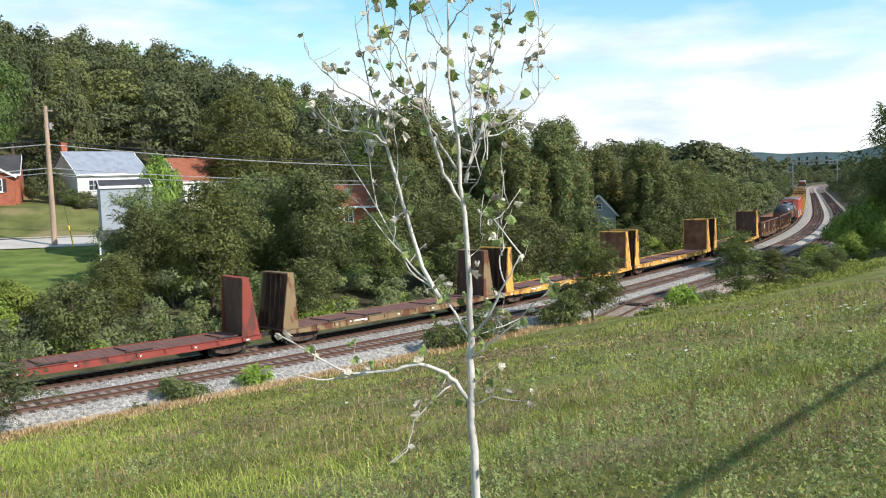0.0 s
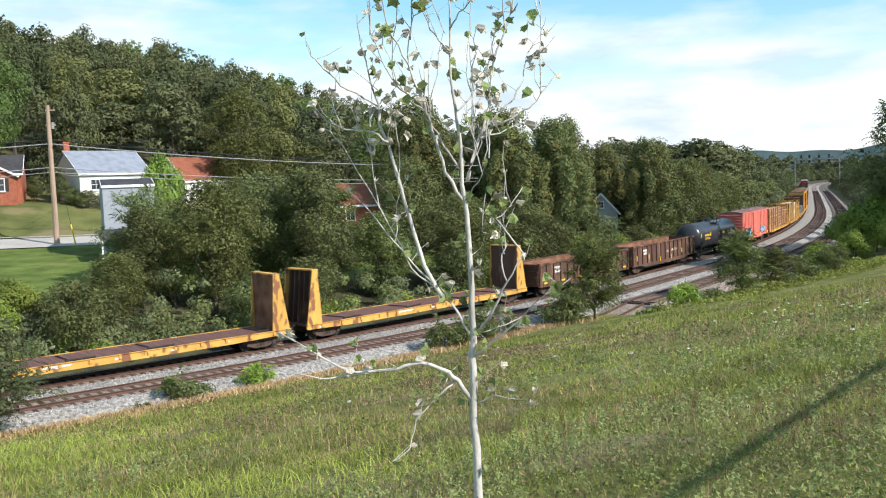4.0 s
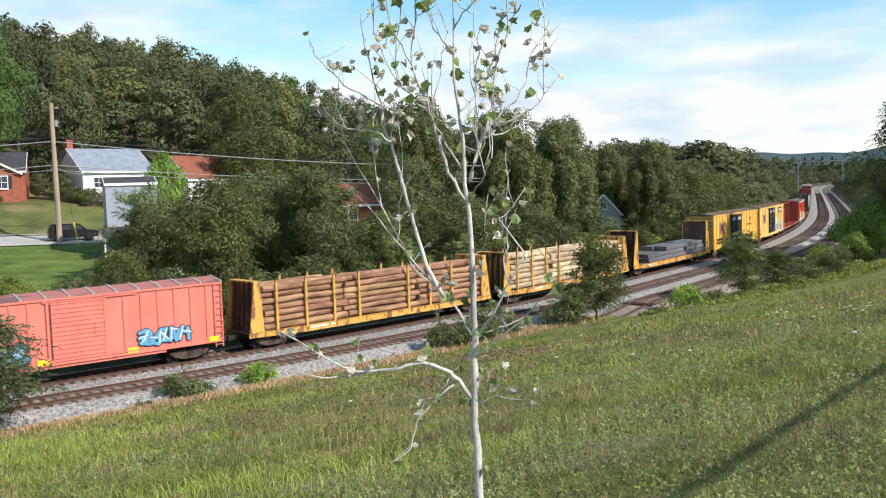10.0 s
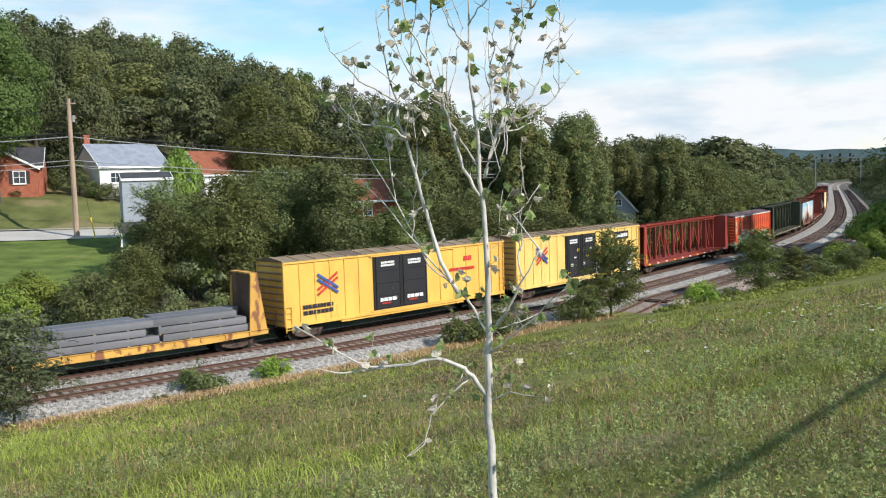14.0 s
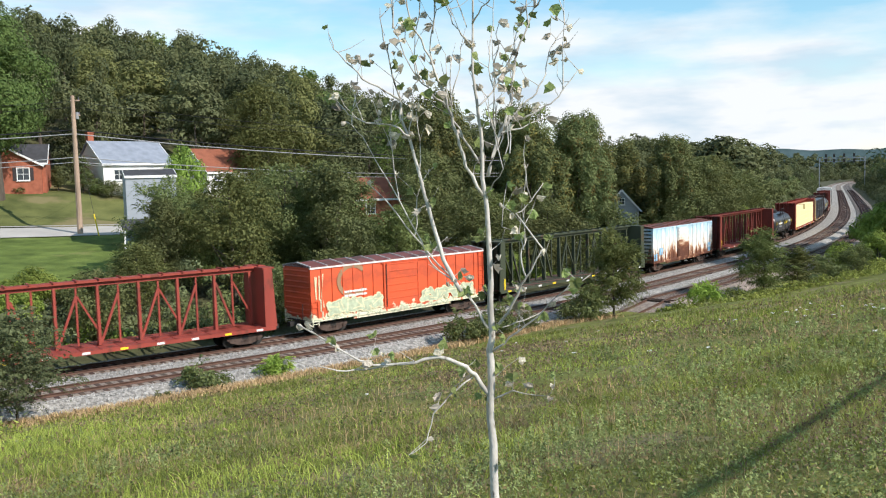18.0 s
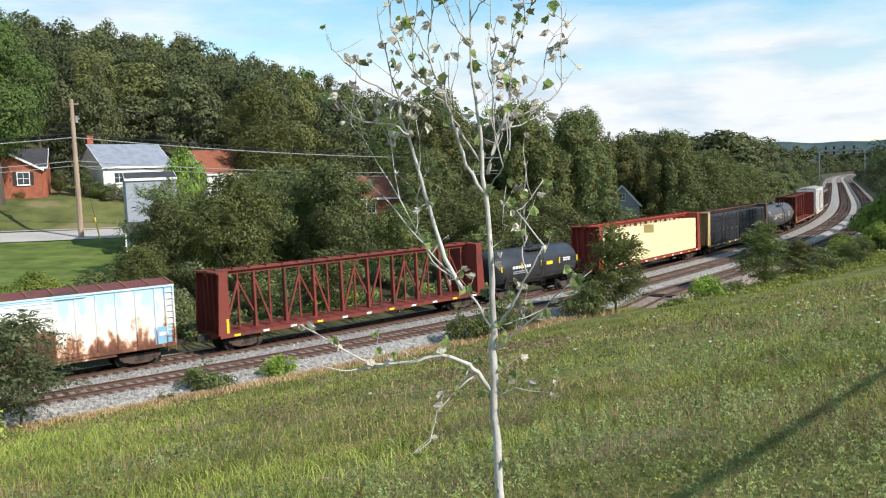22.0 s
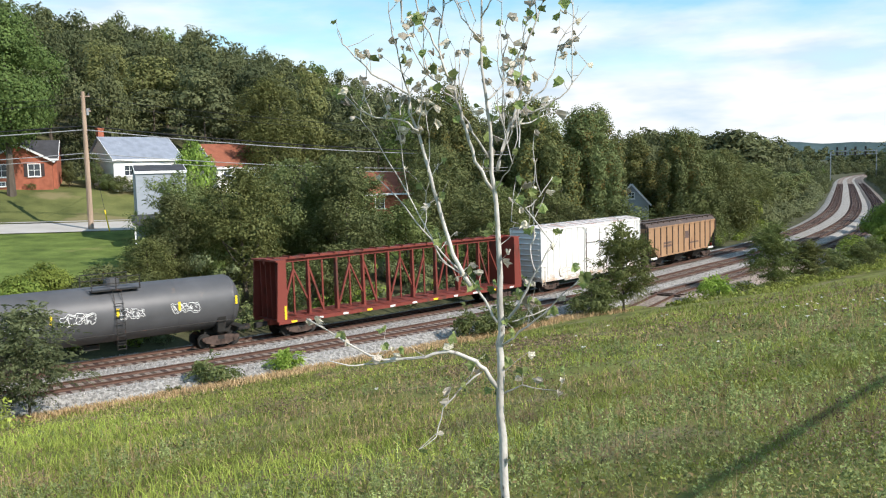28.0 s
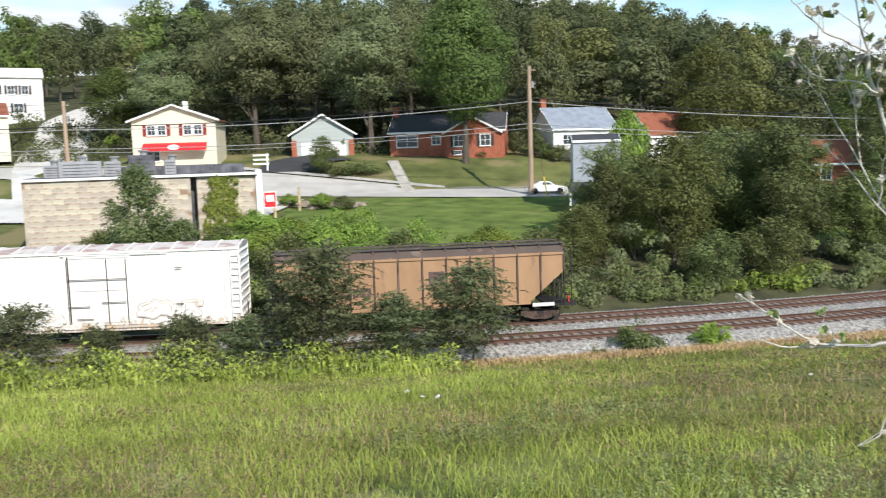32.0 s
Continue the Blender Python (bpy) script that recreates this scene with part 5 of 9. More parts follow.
def cross_emblem(car, x, z):
    """Two crossed pairs of bars, red over blue."""
    for k, (m, a) in enumerate(((P["mark_red"], 0.5), (P["mark_navy"], -0.5))):
        bm = bmesh.new()
        for d in (-0.16, 0.16):
            beam(bm, (x - 0.8, -1.585 - 0.004 * k, z + d - a), (x + 0.8, -1.585 - 0.004 * k, z + d + a), 0.16, 0.02)
        part("emblem", bm, m, car, "crossed red and blue bars painted on the side")


def make_train():
    bulkhead_flat(-39.3, -17.5, P["red"], "faded red empty bulkhead flatcar with a worn deck", inner=P["gondola"], seed=1)
    bulkhead_flat(-16.1, 4.0, P["tan"], "weathered tan empty bulkhead flatcar with dark end walls", inner=P["gondola"], seed=2)
    bulkhead_flat(5.1, 27.0, P["yellow"], "dirty yellow empty bulkhead flatcar with brown deck", inner=P["rust"], seed=3)
    bulkhead_flat(27.9, 49.5, P["yellow"], "yellow empty bulkhead flatcar with rusty end walls", inner=P["rust"], seed=4)
    bulkhead_flat(50.6, 72.9, P["yellow"], "yellow empty bulkhead flatcar with dark end walls", inner=P["gondola"], seed=5)
    gondola(74.4, 90.7, "rusty brown open gondola car with yellow strips", seed=1)
    gondola(91.9, 108.2, "dark brown open gondola with upright yellow strips", 2.9, seed=2)
    tank_car(109.7, 124.5, P["black"], "glossy black tank car with yellow placards", 1.55, 2.6, 1, 3)
    c, h = boxcar(126.9, 142.95, 4.55, P["pink"], "sun-faded pink-red boxcar with blue graffiti", (-0.35, 3.1), door_bars=13, roof=P["pinkish_roof"])
    graffiti(c, -h + 3.0, 1.85, 4.0, 1.15, -1.57, P["mark_dark"], P["mark_blue"], P["mark_white"], 11, 4, P["mark_dark"])
    graffiti(c, h - 3.6, 1.85, 2.9, 1.1, -1.57, P["mark_dark"], P["mark_blue"], P["mark_white"], 12, 5)
    bars(c, -h + 0.95, -1.545, 2.8, 0.9, 0.9, 3, P["mark_red"], 2)
    sill_marks(c, h, 1.22, 4, P["mark_yellow"], 5, 0.6, 0.3, -1.6)
    log_car(144.5, 166.3, P["log_brown"], "yellow flatcar stacked with brown pine logs", 21)
    log_car(167.6, 188.5, P["log_pale"], "yellow flatcar stacked with pale peeled logs", 22)
    stock_car(189.9, 210.8, "yellow bulkhead flatcar loaded with grey bundles")
    c, h = boxcar(211.8, 232.06, 5.1, P["box_yellow"], "yellow boxcar with black double doors", (-0.5, 4.9), P["black_door"], P["tan_roof"], 6, double=True, end_mat=P["hopper"], bright_eave=True, door_bars=5, rib_mat=P["hopper"])
    cross_emblem(c, -h + 3.4, 3.5)
    bars(c, -h + 2.6, -1.55, 1.95, 2.4, 0.75, 2, P["mark_dark"], 31)
    bars(c, h - 4.6, -1.55, 3.35, 2.6, 0.32, 1, P["mark_red"], 32)
    bars(c, h - 4.0, -1.55, 4.1, 0.9, 0.5, 1, P["mark_red"], 33)
    for dx in (-1.7, 0.75):
        bars(c, dx, -1.61, 4.35, 1.2, 0.4, 2, P["mark_white"], 34)
        bars(c, dx, -1.61, 1.9, 1.5, 0.34, 1, P["mark_white"], 36 + int(dx))
        bars(c, dx - 0.2, -1.622, 1.65, 0.8, 0.16, 1, P["mark_red"], 38 + int(dx))
    c, h = boxcar(233.3, 253.4, 5.1, P["pale_yellow"], "pale yellow boxcar with black double doors and grey graffiti", (-0.5, 4.9), P["black_door"], P["tan_roof"], 6, double=True, end_mat=P["hopper"], bright_eave=True, door_bars=5, rib_mat=P["hopper"])
    cross_emblem(c, -h + 3.6, 3.5)
    bm = bmesh.new()
    box(bm, (h - 3.5, -1.56, 4.35), (2.7, 0.02, 0.75))
    part("emblem", bm, P["mark_dark"], c, "black logo panel with white shapes")
    bars(c, h - 3.5, -1.574, 4.35, 2.3, 0.45, 1, P["mark_white"], 41)
    words(c, "Railcar Pooling", h - 3.5, 3.55, 0.55, -1.585, P["hopper"])
    words(c, "Experts", h - 3.5, 3.05, 0.55, -1.585, P["hopper"])
    bars(c, h - 3.5, -1.585, 2.72, 1.5, 0.3, 1, P["hopper"], 42)
    graffiti(c, h - 2.9, 1.9, 2.7, 1.7, -1.58, P["mark_white"], P["mark_grey"], P["mark_dark"], 43, 2)
    graffiti(c, h - 6.6, 1.75, 2.8, 1.2, -1.58, P["mark_white"], P["mark_grey"], P["mark_dark"], 44, 3)
    bm = bmesh.new()
    capsule(bm, (h - 7.0, 2.6), (h - 6.2, 2.65), 0.55, -1.556)
    bmesh.ops.recalc_face_normals(bm, faces=bm.faces)
    part("graffiti", bm, P["mark_teal"], c, "pale green sprayed cloud")
    for dx in (-1.7, 0.75):
        bars(c, dx, -1.61, 4.35, 1.2, 0.4, 2, P["mark_white"], 45)
    for k in range(9):
        bars(c, -2.5 + 0.5 * k, -1.612, 1.7 + 0.62 * ((k * 5) % 4), 0.35, 0.16 + 0.1 * (k % 2), 1 + k % 2, P["mark_white" if k % 3 else "mark_yellow"], 46 + k)
    for x in (-2.5, -1.0, 0.1, 1.5):
        bm = bmesh.new()
        tube(bm, [(x, -1.66, 1.3), (x, -1.66, 4.7)], 0.03, 6)
        part("lock_rod", bm, M["steel"], c)
    centre_beam(254.7, 277.5, P["cb_red"], "faded red empty centre-beam lumber flatcar", seed=1)
    c, h = boxcar(279.8, 295.63, 4.5, P["orange"], "orange-red boxcar with cream graffiti along the sill", (-0.3, 3.2), bright_eave="white", door_bars=7, roof=P["maroon_roof"])
    for k, (x, w, n) in enumerate(((-h + 3.6, 4.4, 5), (h - 3.9, 5.2, 6))):
        graffiti(c, x, 1.75, w, 1.05, -1.57, P["mark_cream"], P["mark_sage"], P["mark_cream"], 51 + k, n)
    spray(c, -h + 0.7, 2.9, 0.7, 2.4, -1.545, [P["mark_cream"]], 57, 3)
    bars(c, -h + 3.6, -1.55, 2.55, 1.9, 0.55, 2, P["mark_white"], 58, gap=0.5)
    bm = bmesh.new()
    for k in range(16):
        a0, a1 = radians(40 + 280 * k / 16), radians(40 + 280 * (k + 1) / 16)
        beam(bm, (-h + 3.4 + 1.15 * math.cos(a0), -1.545, 3.4 + 1.0 * math.sin(a0)), (-h + 3.4 + 1.15 * math.cos(a1), -1.545, 3.4 + 1.0 * math.sin(a1)), 0.3, 0.012)
    part("emblem", bm, P["hopper"], c, "large faded ring emblem")
    centre_beam(297.3, 320.3, P["green"], "dark green empty centre-beam lumber flatcar", 4.9, seed=2)
    c, h = boxcar(322.2, 337.5, 4.5, P["rust_fade"], "rust-eaten pale blue and white boxcar with a rusted door", (-0.3, 3.0), P["rust_leaf"], P["maroon_roof"], 6, door_bars=13, end_mat=P["green"], rib_mat=P["rust"])
    bm = bmesh.new()
    box(bm, (h - 0.75, -1.545, 1.65), (0.95, 0.012, 1.0))
    part("patch", bm, P["blue"], c, "pale blue painted corner panel")
    bars(c, h - 0.75, -1.556, 1.75, 0.55, 0.3, 1, P["mark_white"], 62)
    for k, x in enumerate((-h + 0.6, -h + 1.9)):
        bm = bmesh.new()
        box(bm, (x, -1.545, 1.6 + 0.5 * k), (0.8, 0.012, 0.7))
        part("patch", bm, P["blue"], c, "pale blue painted patch")
    centre_beam(339.9, 362.2, P["cb_brown"], "dark red empty centre-beam lumber flatcar", 4.8, seed=3)
    c, h = tank_car(363.4, 374.8, P["black"], "shiny black tank car with white lettering and yellow strips", 1.5, 2.45, 2, 6)
    centre_beam(377.6, 400.74, P["cb_red"], "centre-beam flatcar loaded with cream-wrapped lumber", 4.95, P["wrap_cream"], "cream plastic-wrapped lumber pack", seed=4)
    c, h = centre_beam(402.66, 425.07, P["gondola"], "flatcar loaded with black-wrapped lumber and yellow ends", 4.75, P["wrap_black"], "black plastic-wrapped lumber pack", end_mat=P["pale_end"], seed=5)
    for k in range(26):
        bm = bmesh.new()
        box(bm, (-h + 1.3 + (2 * h - 2.6) * k / 25, -1.405, 4.3 - 0.86 * (k % 2) * 2), (0.12, 0.02, 0.06))
        part("label_tag", bm, P["mark_white"], c)
    c, h = tank_car(426.71, 441.91, P["grey_tank"], "dusty grey-black tank car with white graffiti", 1.6, 2.65, 0, 7)
    for k, (x, w) in enumerate(((-h * 0.62, 1.4), (-h * 0.28, 1.7), (h * 0.1, 1.3), (h * 0.5, 1.5))):
        graffiti(c, x, 2.75 - 0.02 * k, w, 0.62, -1.6, P["mark_white"], P["grey_tank"], P["mark_white"], 71 + k, 4)
    bars(c, -h + 2.4, -1.61, 2.5, 1.5, 0.22, 1, P["mark_white"], 75)
    centre_beam(443.76, 466.06, P["cb_brown"], "dark red empty centre-beam flatcar with yellow strips", 4.85, seed=6)
    c, h = boxcar(468.22, 484.18, 5.2, P["white_stained"], "white insulated boxcar with rust-stained lower door", (0.2, 3.6), None, P["dirty_white"], 7, sill=1.0, door_bars=3, rib_mat=P["white"])
    for x in (-1.45, 0.7, 1.75):
        bm = bmesh.new()
        box(bm, (x, -1.66, 3.0), (0.035, 0.04, 3.6))
        part("lock_bar", bm, P["hopper_dark"], c)
    for x, z, w in ((0.2, 3.7, 3.2), (-0.9, 2.2, 1.2), (1.0, 2.4, 1.3), (-0.6, 1.5, 0.9), (4.6, 2.2, 0.4), (4.6, 4.2, 0.4)):
        bm = bmesh.new()
        box(bm, (x, -1.68, z), (w, 0.04, 0.035))
        part("door_latch", bm, P["hopper_dark"], c)
    graffiti(c, 4.0, 1.9, 3.4, 1.0, -1.575, P["stain"], P["white"], P["stain"], 81, 4)
    graffiti(c, -3.6, 1.5, 3.6, 0.8, -1.575, P["stain"], P["white"], P["stain"], 82, 4)
    hopper(485.62, 502.88, "brown covered hopper car with sloping ends")


make_train()

# Trees and shrubs: tapered trunks and limbs, crowns of many small leaves in uneven clumps.
def leaf_cloud(rng, centres, radii, count, size, squash=0.85, hollow=0.3):
    """Leaf blades around clump centres; returns vertices and faces."""
    centres, radii = np.asarray(centres, float), np.asarray(radii, float)
    w = radii**2
    k = rng.choice(len(centres), count, p=w / w.sum())
    d = rng.normal(size=(count, 3))
    d /= np.linalg.norm(d, axis=1)[:, None]
    r = hollow + (1 - hollow) * rng.random(count) ** 0.7
    pos = centres[k] + d * (radii[k] * r)[:, None] * (1, 1, squash)
    mid = centres.mean(0) * (1, 1, 0.8)
    out = pos - mid
    out /= np.linalg.norm(out, axis=1)[:, None] + 1e-6
    n = d * 1.0 + out * 0.4 + rng.normal(size=(count, 3)) * 0.34 + (0.0, 0.0, 0.2)
    n /= np.linalg.norm(n, axis=1)[:, None]
    a = np.cross(n, rng.normal(size=(count, 3)))
    a /= np.linalg.norm(a, axis=1)[:, None]
    b = np.cross(n, a)
    s = size * rng.uniform(0.55, 1.35, count)[:, None]
    a, b = a * s * 0.55, b * s * rng.uniform(0.28, 0.5, count)[:, None]
    tip = n * s * rng.uniform(-0.2, 0.2, count)[:, None]
    v = np.stack([pos - a * 0.8 - b, pos - a * 0.8 + b + tip, pos + a], 1).reshape(-1, 3)
    return v, np.arange(count * 3).reshape(-1, 3)


def leaf_sprays(rng, centres, radii, count, size, squash=0.8):
    """Compound leaves: rows of leaflets along drooping stalks that reach out of the clumps."""
    centres, radii = np.asarray(centres, float), np.asarray(radii, float)
    n, m = count // 8, 8
    w = radii**2
    k = rng.choice(len(centres), n, p=w / w.sum())
    d = rng.normal(size=(n, 3))
    d /= np.linalg.norm(d, axis=1)[:, None]
    out = centres[k] - centres.mean(0) * (1, 1, 0.8)
    out /= np.linalg.norm(out, axis=1)[:, None] + 1e-6
    pos = centres[k] + d * (radii[k] * (0.35 + 0.6 * rng.random(n)))[:, None] * (1, 1, squash)
    v = d * 0.8 + out * 0.5 + rng.normal(size=(n, 3)) * 0.35
    v[:, 2] = v[:, 2] * 0.6 + 0.1
    v /= np.linalg.norm(v, axis=1)[:, None]
    side = np.cross(v, (0.0, 0.0, 1.0)) + rng.normal(size=(n, 3)) * 0.12
    side /= np.linalg.norm(side, axis=1)[:, None]
    long = size * rng.uniform(2.6, 4.6, n)
    q = np.arange(m) / (m - 1)
    p = pos[:, None] + v[:, None] * (long[:, None] * q)[..., None]
    p[..., 2] -= (long[:, None] * 0.45) * q**2
    a = np.where(np.arange(m) % 2, 1.0, -1.0)[None, :, None] * side[:, None] + v[:, None] * 0.45 + rng.normal(size=(n, m, 3)) * 0.16
    a[..., 2] -= 0.25
    ln = size * rng.uniform(0.8, 1.25, (n, m, 1))
    b = v[:, None] * size * 0.24
    tri = np.stack([p - b, p + b + (0, 0, 0.03), p + a * ln], 2).reshape(-1, 3)
    return tri, np.arange(n * m * 3).reshape(-1, 3)


def crown_clumps(rng, h, w, base, n, lean=0.0, top=0.35):
    """Clump centres and radii in an uneven egg of height h and width w that starts at base."""
    c, r = [], []
    while len(c) < n:
        p = rng.uniform(-1, 1, 3)
        if np.hypot(p[0], p[1]) ** 2 + p[2] ** 2 > 1:
            continue
        q = (p[2] + 1) / 2
        wide = w / 2 * (math.sin(math.pi * (0.12 + 0.80 * q ** (0.6 + top))) ** 0.7)
        rr = w * (0.065 + 0.15 * rng.random() ** 1.6)
        c.append((p[0] * (wide - rr * 0.6) + lean * q, p[1] * (wide - rr * 0.6), base + (h - base) * (0.06 + 0.86 * q)))
        r.append(rr)
    return np.array(c), np.array(r)


def draped_clumps(rng, h, w, base, n):
    """Clumps in hanging columns, as vines hang over a tall tree."""
    c, r = [], []
    for k in range(n // 7):
        a, q = rng.uniform(0, 6.283), rng.random() ** 0.6
        top = h * (0.98 - 0.36 * q * q) * rng.uniform(0.88, 1.0)
        foot = base + (top - base) * rng.uniform(0.0, 0.55) * (1.15 - q)
        x, y = 0.44 * w * q * math.cos(a), 0.44 * w * q * math.sin(a)
        for j in range(7):
            z = top + (foot - top) * (j + rng.uniform(-0.3, 0.3)) / 6
            spread = 0.5 + 0.5 * j / 6
            c.append((x * (0.75 + 0.35 * spread) + rng.normal() * 0.25, y * (0.75 + 0.35 * spread) + rng.normal() * 0.25, z))
            r.append(w * rng.uniform(0.07, 0.12))
    return np.array(c), np.array(r)


def trunk_bm(rng, h, r, clumps, limbs=7, fork=0.3):
    bm = bmesh.new()
    bend = rng.uniform(-0.03, 0.03, 2) * h
    top = h * 0.8
    pts = [(bend[0] * math.sin(2 * q), bend[1] * q, top * q) for q in np.linspace(0, 1, 6)]
    pts[0] = (0, 0, -0.3)
    tube(bm, pts, [r * (1.25 if q == 0 else 1 - 0.8 * q / 5) for q in range(6)], 7)
    for c in clumps[:limbs]:
        z0 = max(h * fork * 0.6, min(c[2] - 0.2 * h, top * 0.8)) * rng.uniform(0.7, 1.0)
        q = z0 / top
        s = Vector((bend[0] * math.sin(2 * q), bend[1] * q, z0))
        e = Vector(c)
        mid = s.lerp(e, 0.5) + Vector((0, 0, -0.06 * h * rng.random()))
        tube(bm, [s, mid, e], [r * 0.45, r * 0.3, r * 0.08], 5, False)
    return bm


def tree_kind(name, label, category, seed, h, w, base, clumps, leaves, size, mat, r=0.2, top=0.35, group="", extra=None):
    """One tree of its kind, to be copied; built at the origin."""
    rng = np.random.default_rng(seed)
    c, rad = draped_clumps(rng, h, w, base, clumps) if "draped" in label else crown_clumps(rng, h, w, base, clumps, top=top)
    t = thing(name, label, category, group)
    part("trunk", trunk_bm(rng, h, r, c), M["bark"], t)
    feathery = "feathery" in label
    v, f = leaf_cloud(rng, c, rad * (0.8 if feathery else 1), leaves, size, 0.38 if feathery else 1.2 if "draped" in label else 0.72, 0.0 if feathery else 0.5)
    if mat not in ("leaf_maple", "leaf_bright") and "draped" not in label and "distant" not in label and "oak" not in label:
        inner = v[: len(v) // 6 * 3]
        outer = leaf_sprays(rng, c, rad, int(leaves * 0.6), size * 0.95)[0]
        v = np.concatenate([inner, outer])
        f = np.arange(len(v)).reshape(-1, 3)
    place("crown", mesh_np("crown", v, f), M[mat], t)
    if extra:
        v, f = leaf_cloud(rng, c[: clumps // 3], rad[: clumps // 3] * 1.08, leaves // 6, size)
        place("crown", mesh_np("crown", v, f), M[extra], t, "turning yellow-brown leaves")
    return t


def ground_z(x, y):
    return float(height(np.array([x]), np.array([y]))[0])


def set_tree(kind, x, y, scale, rng, sz=1.0, first=[None]):
    z = ground_z(x, y) - 0.1
    m = Matrix.Translation((x, y, z)) @ Matrix.Rotation(rng.uniform(0, 6.28), 4, "Z") @ Matrix.Diagonal((scale, scale, scale * sz, 1))
    t = copy_thing(kind, pose(0, 0, 0))
    t.matrix_basis = m
    return t


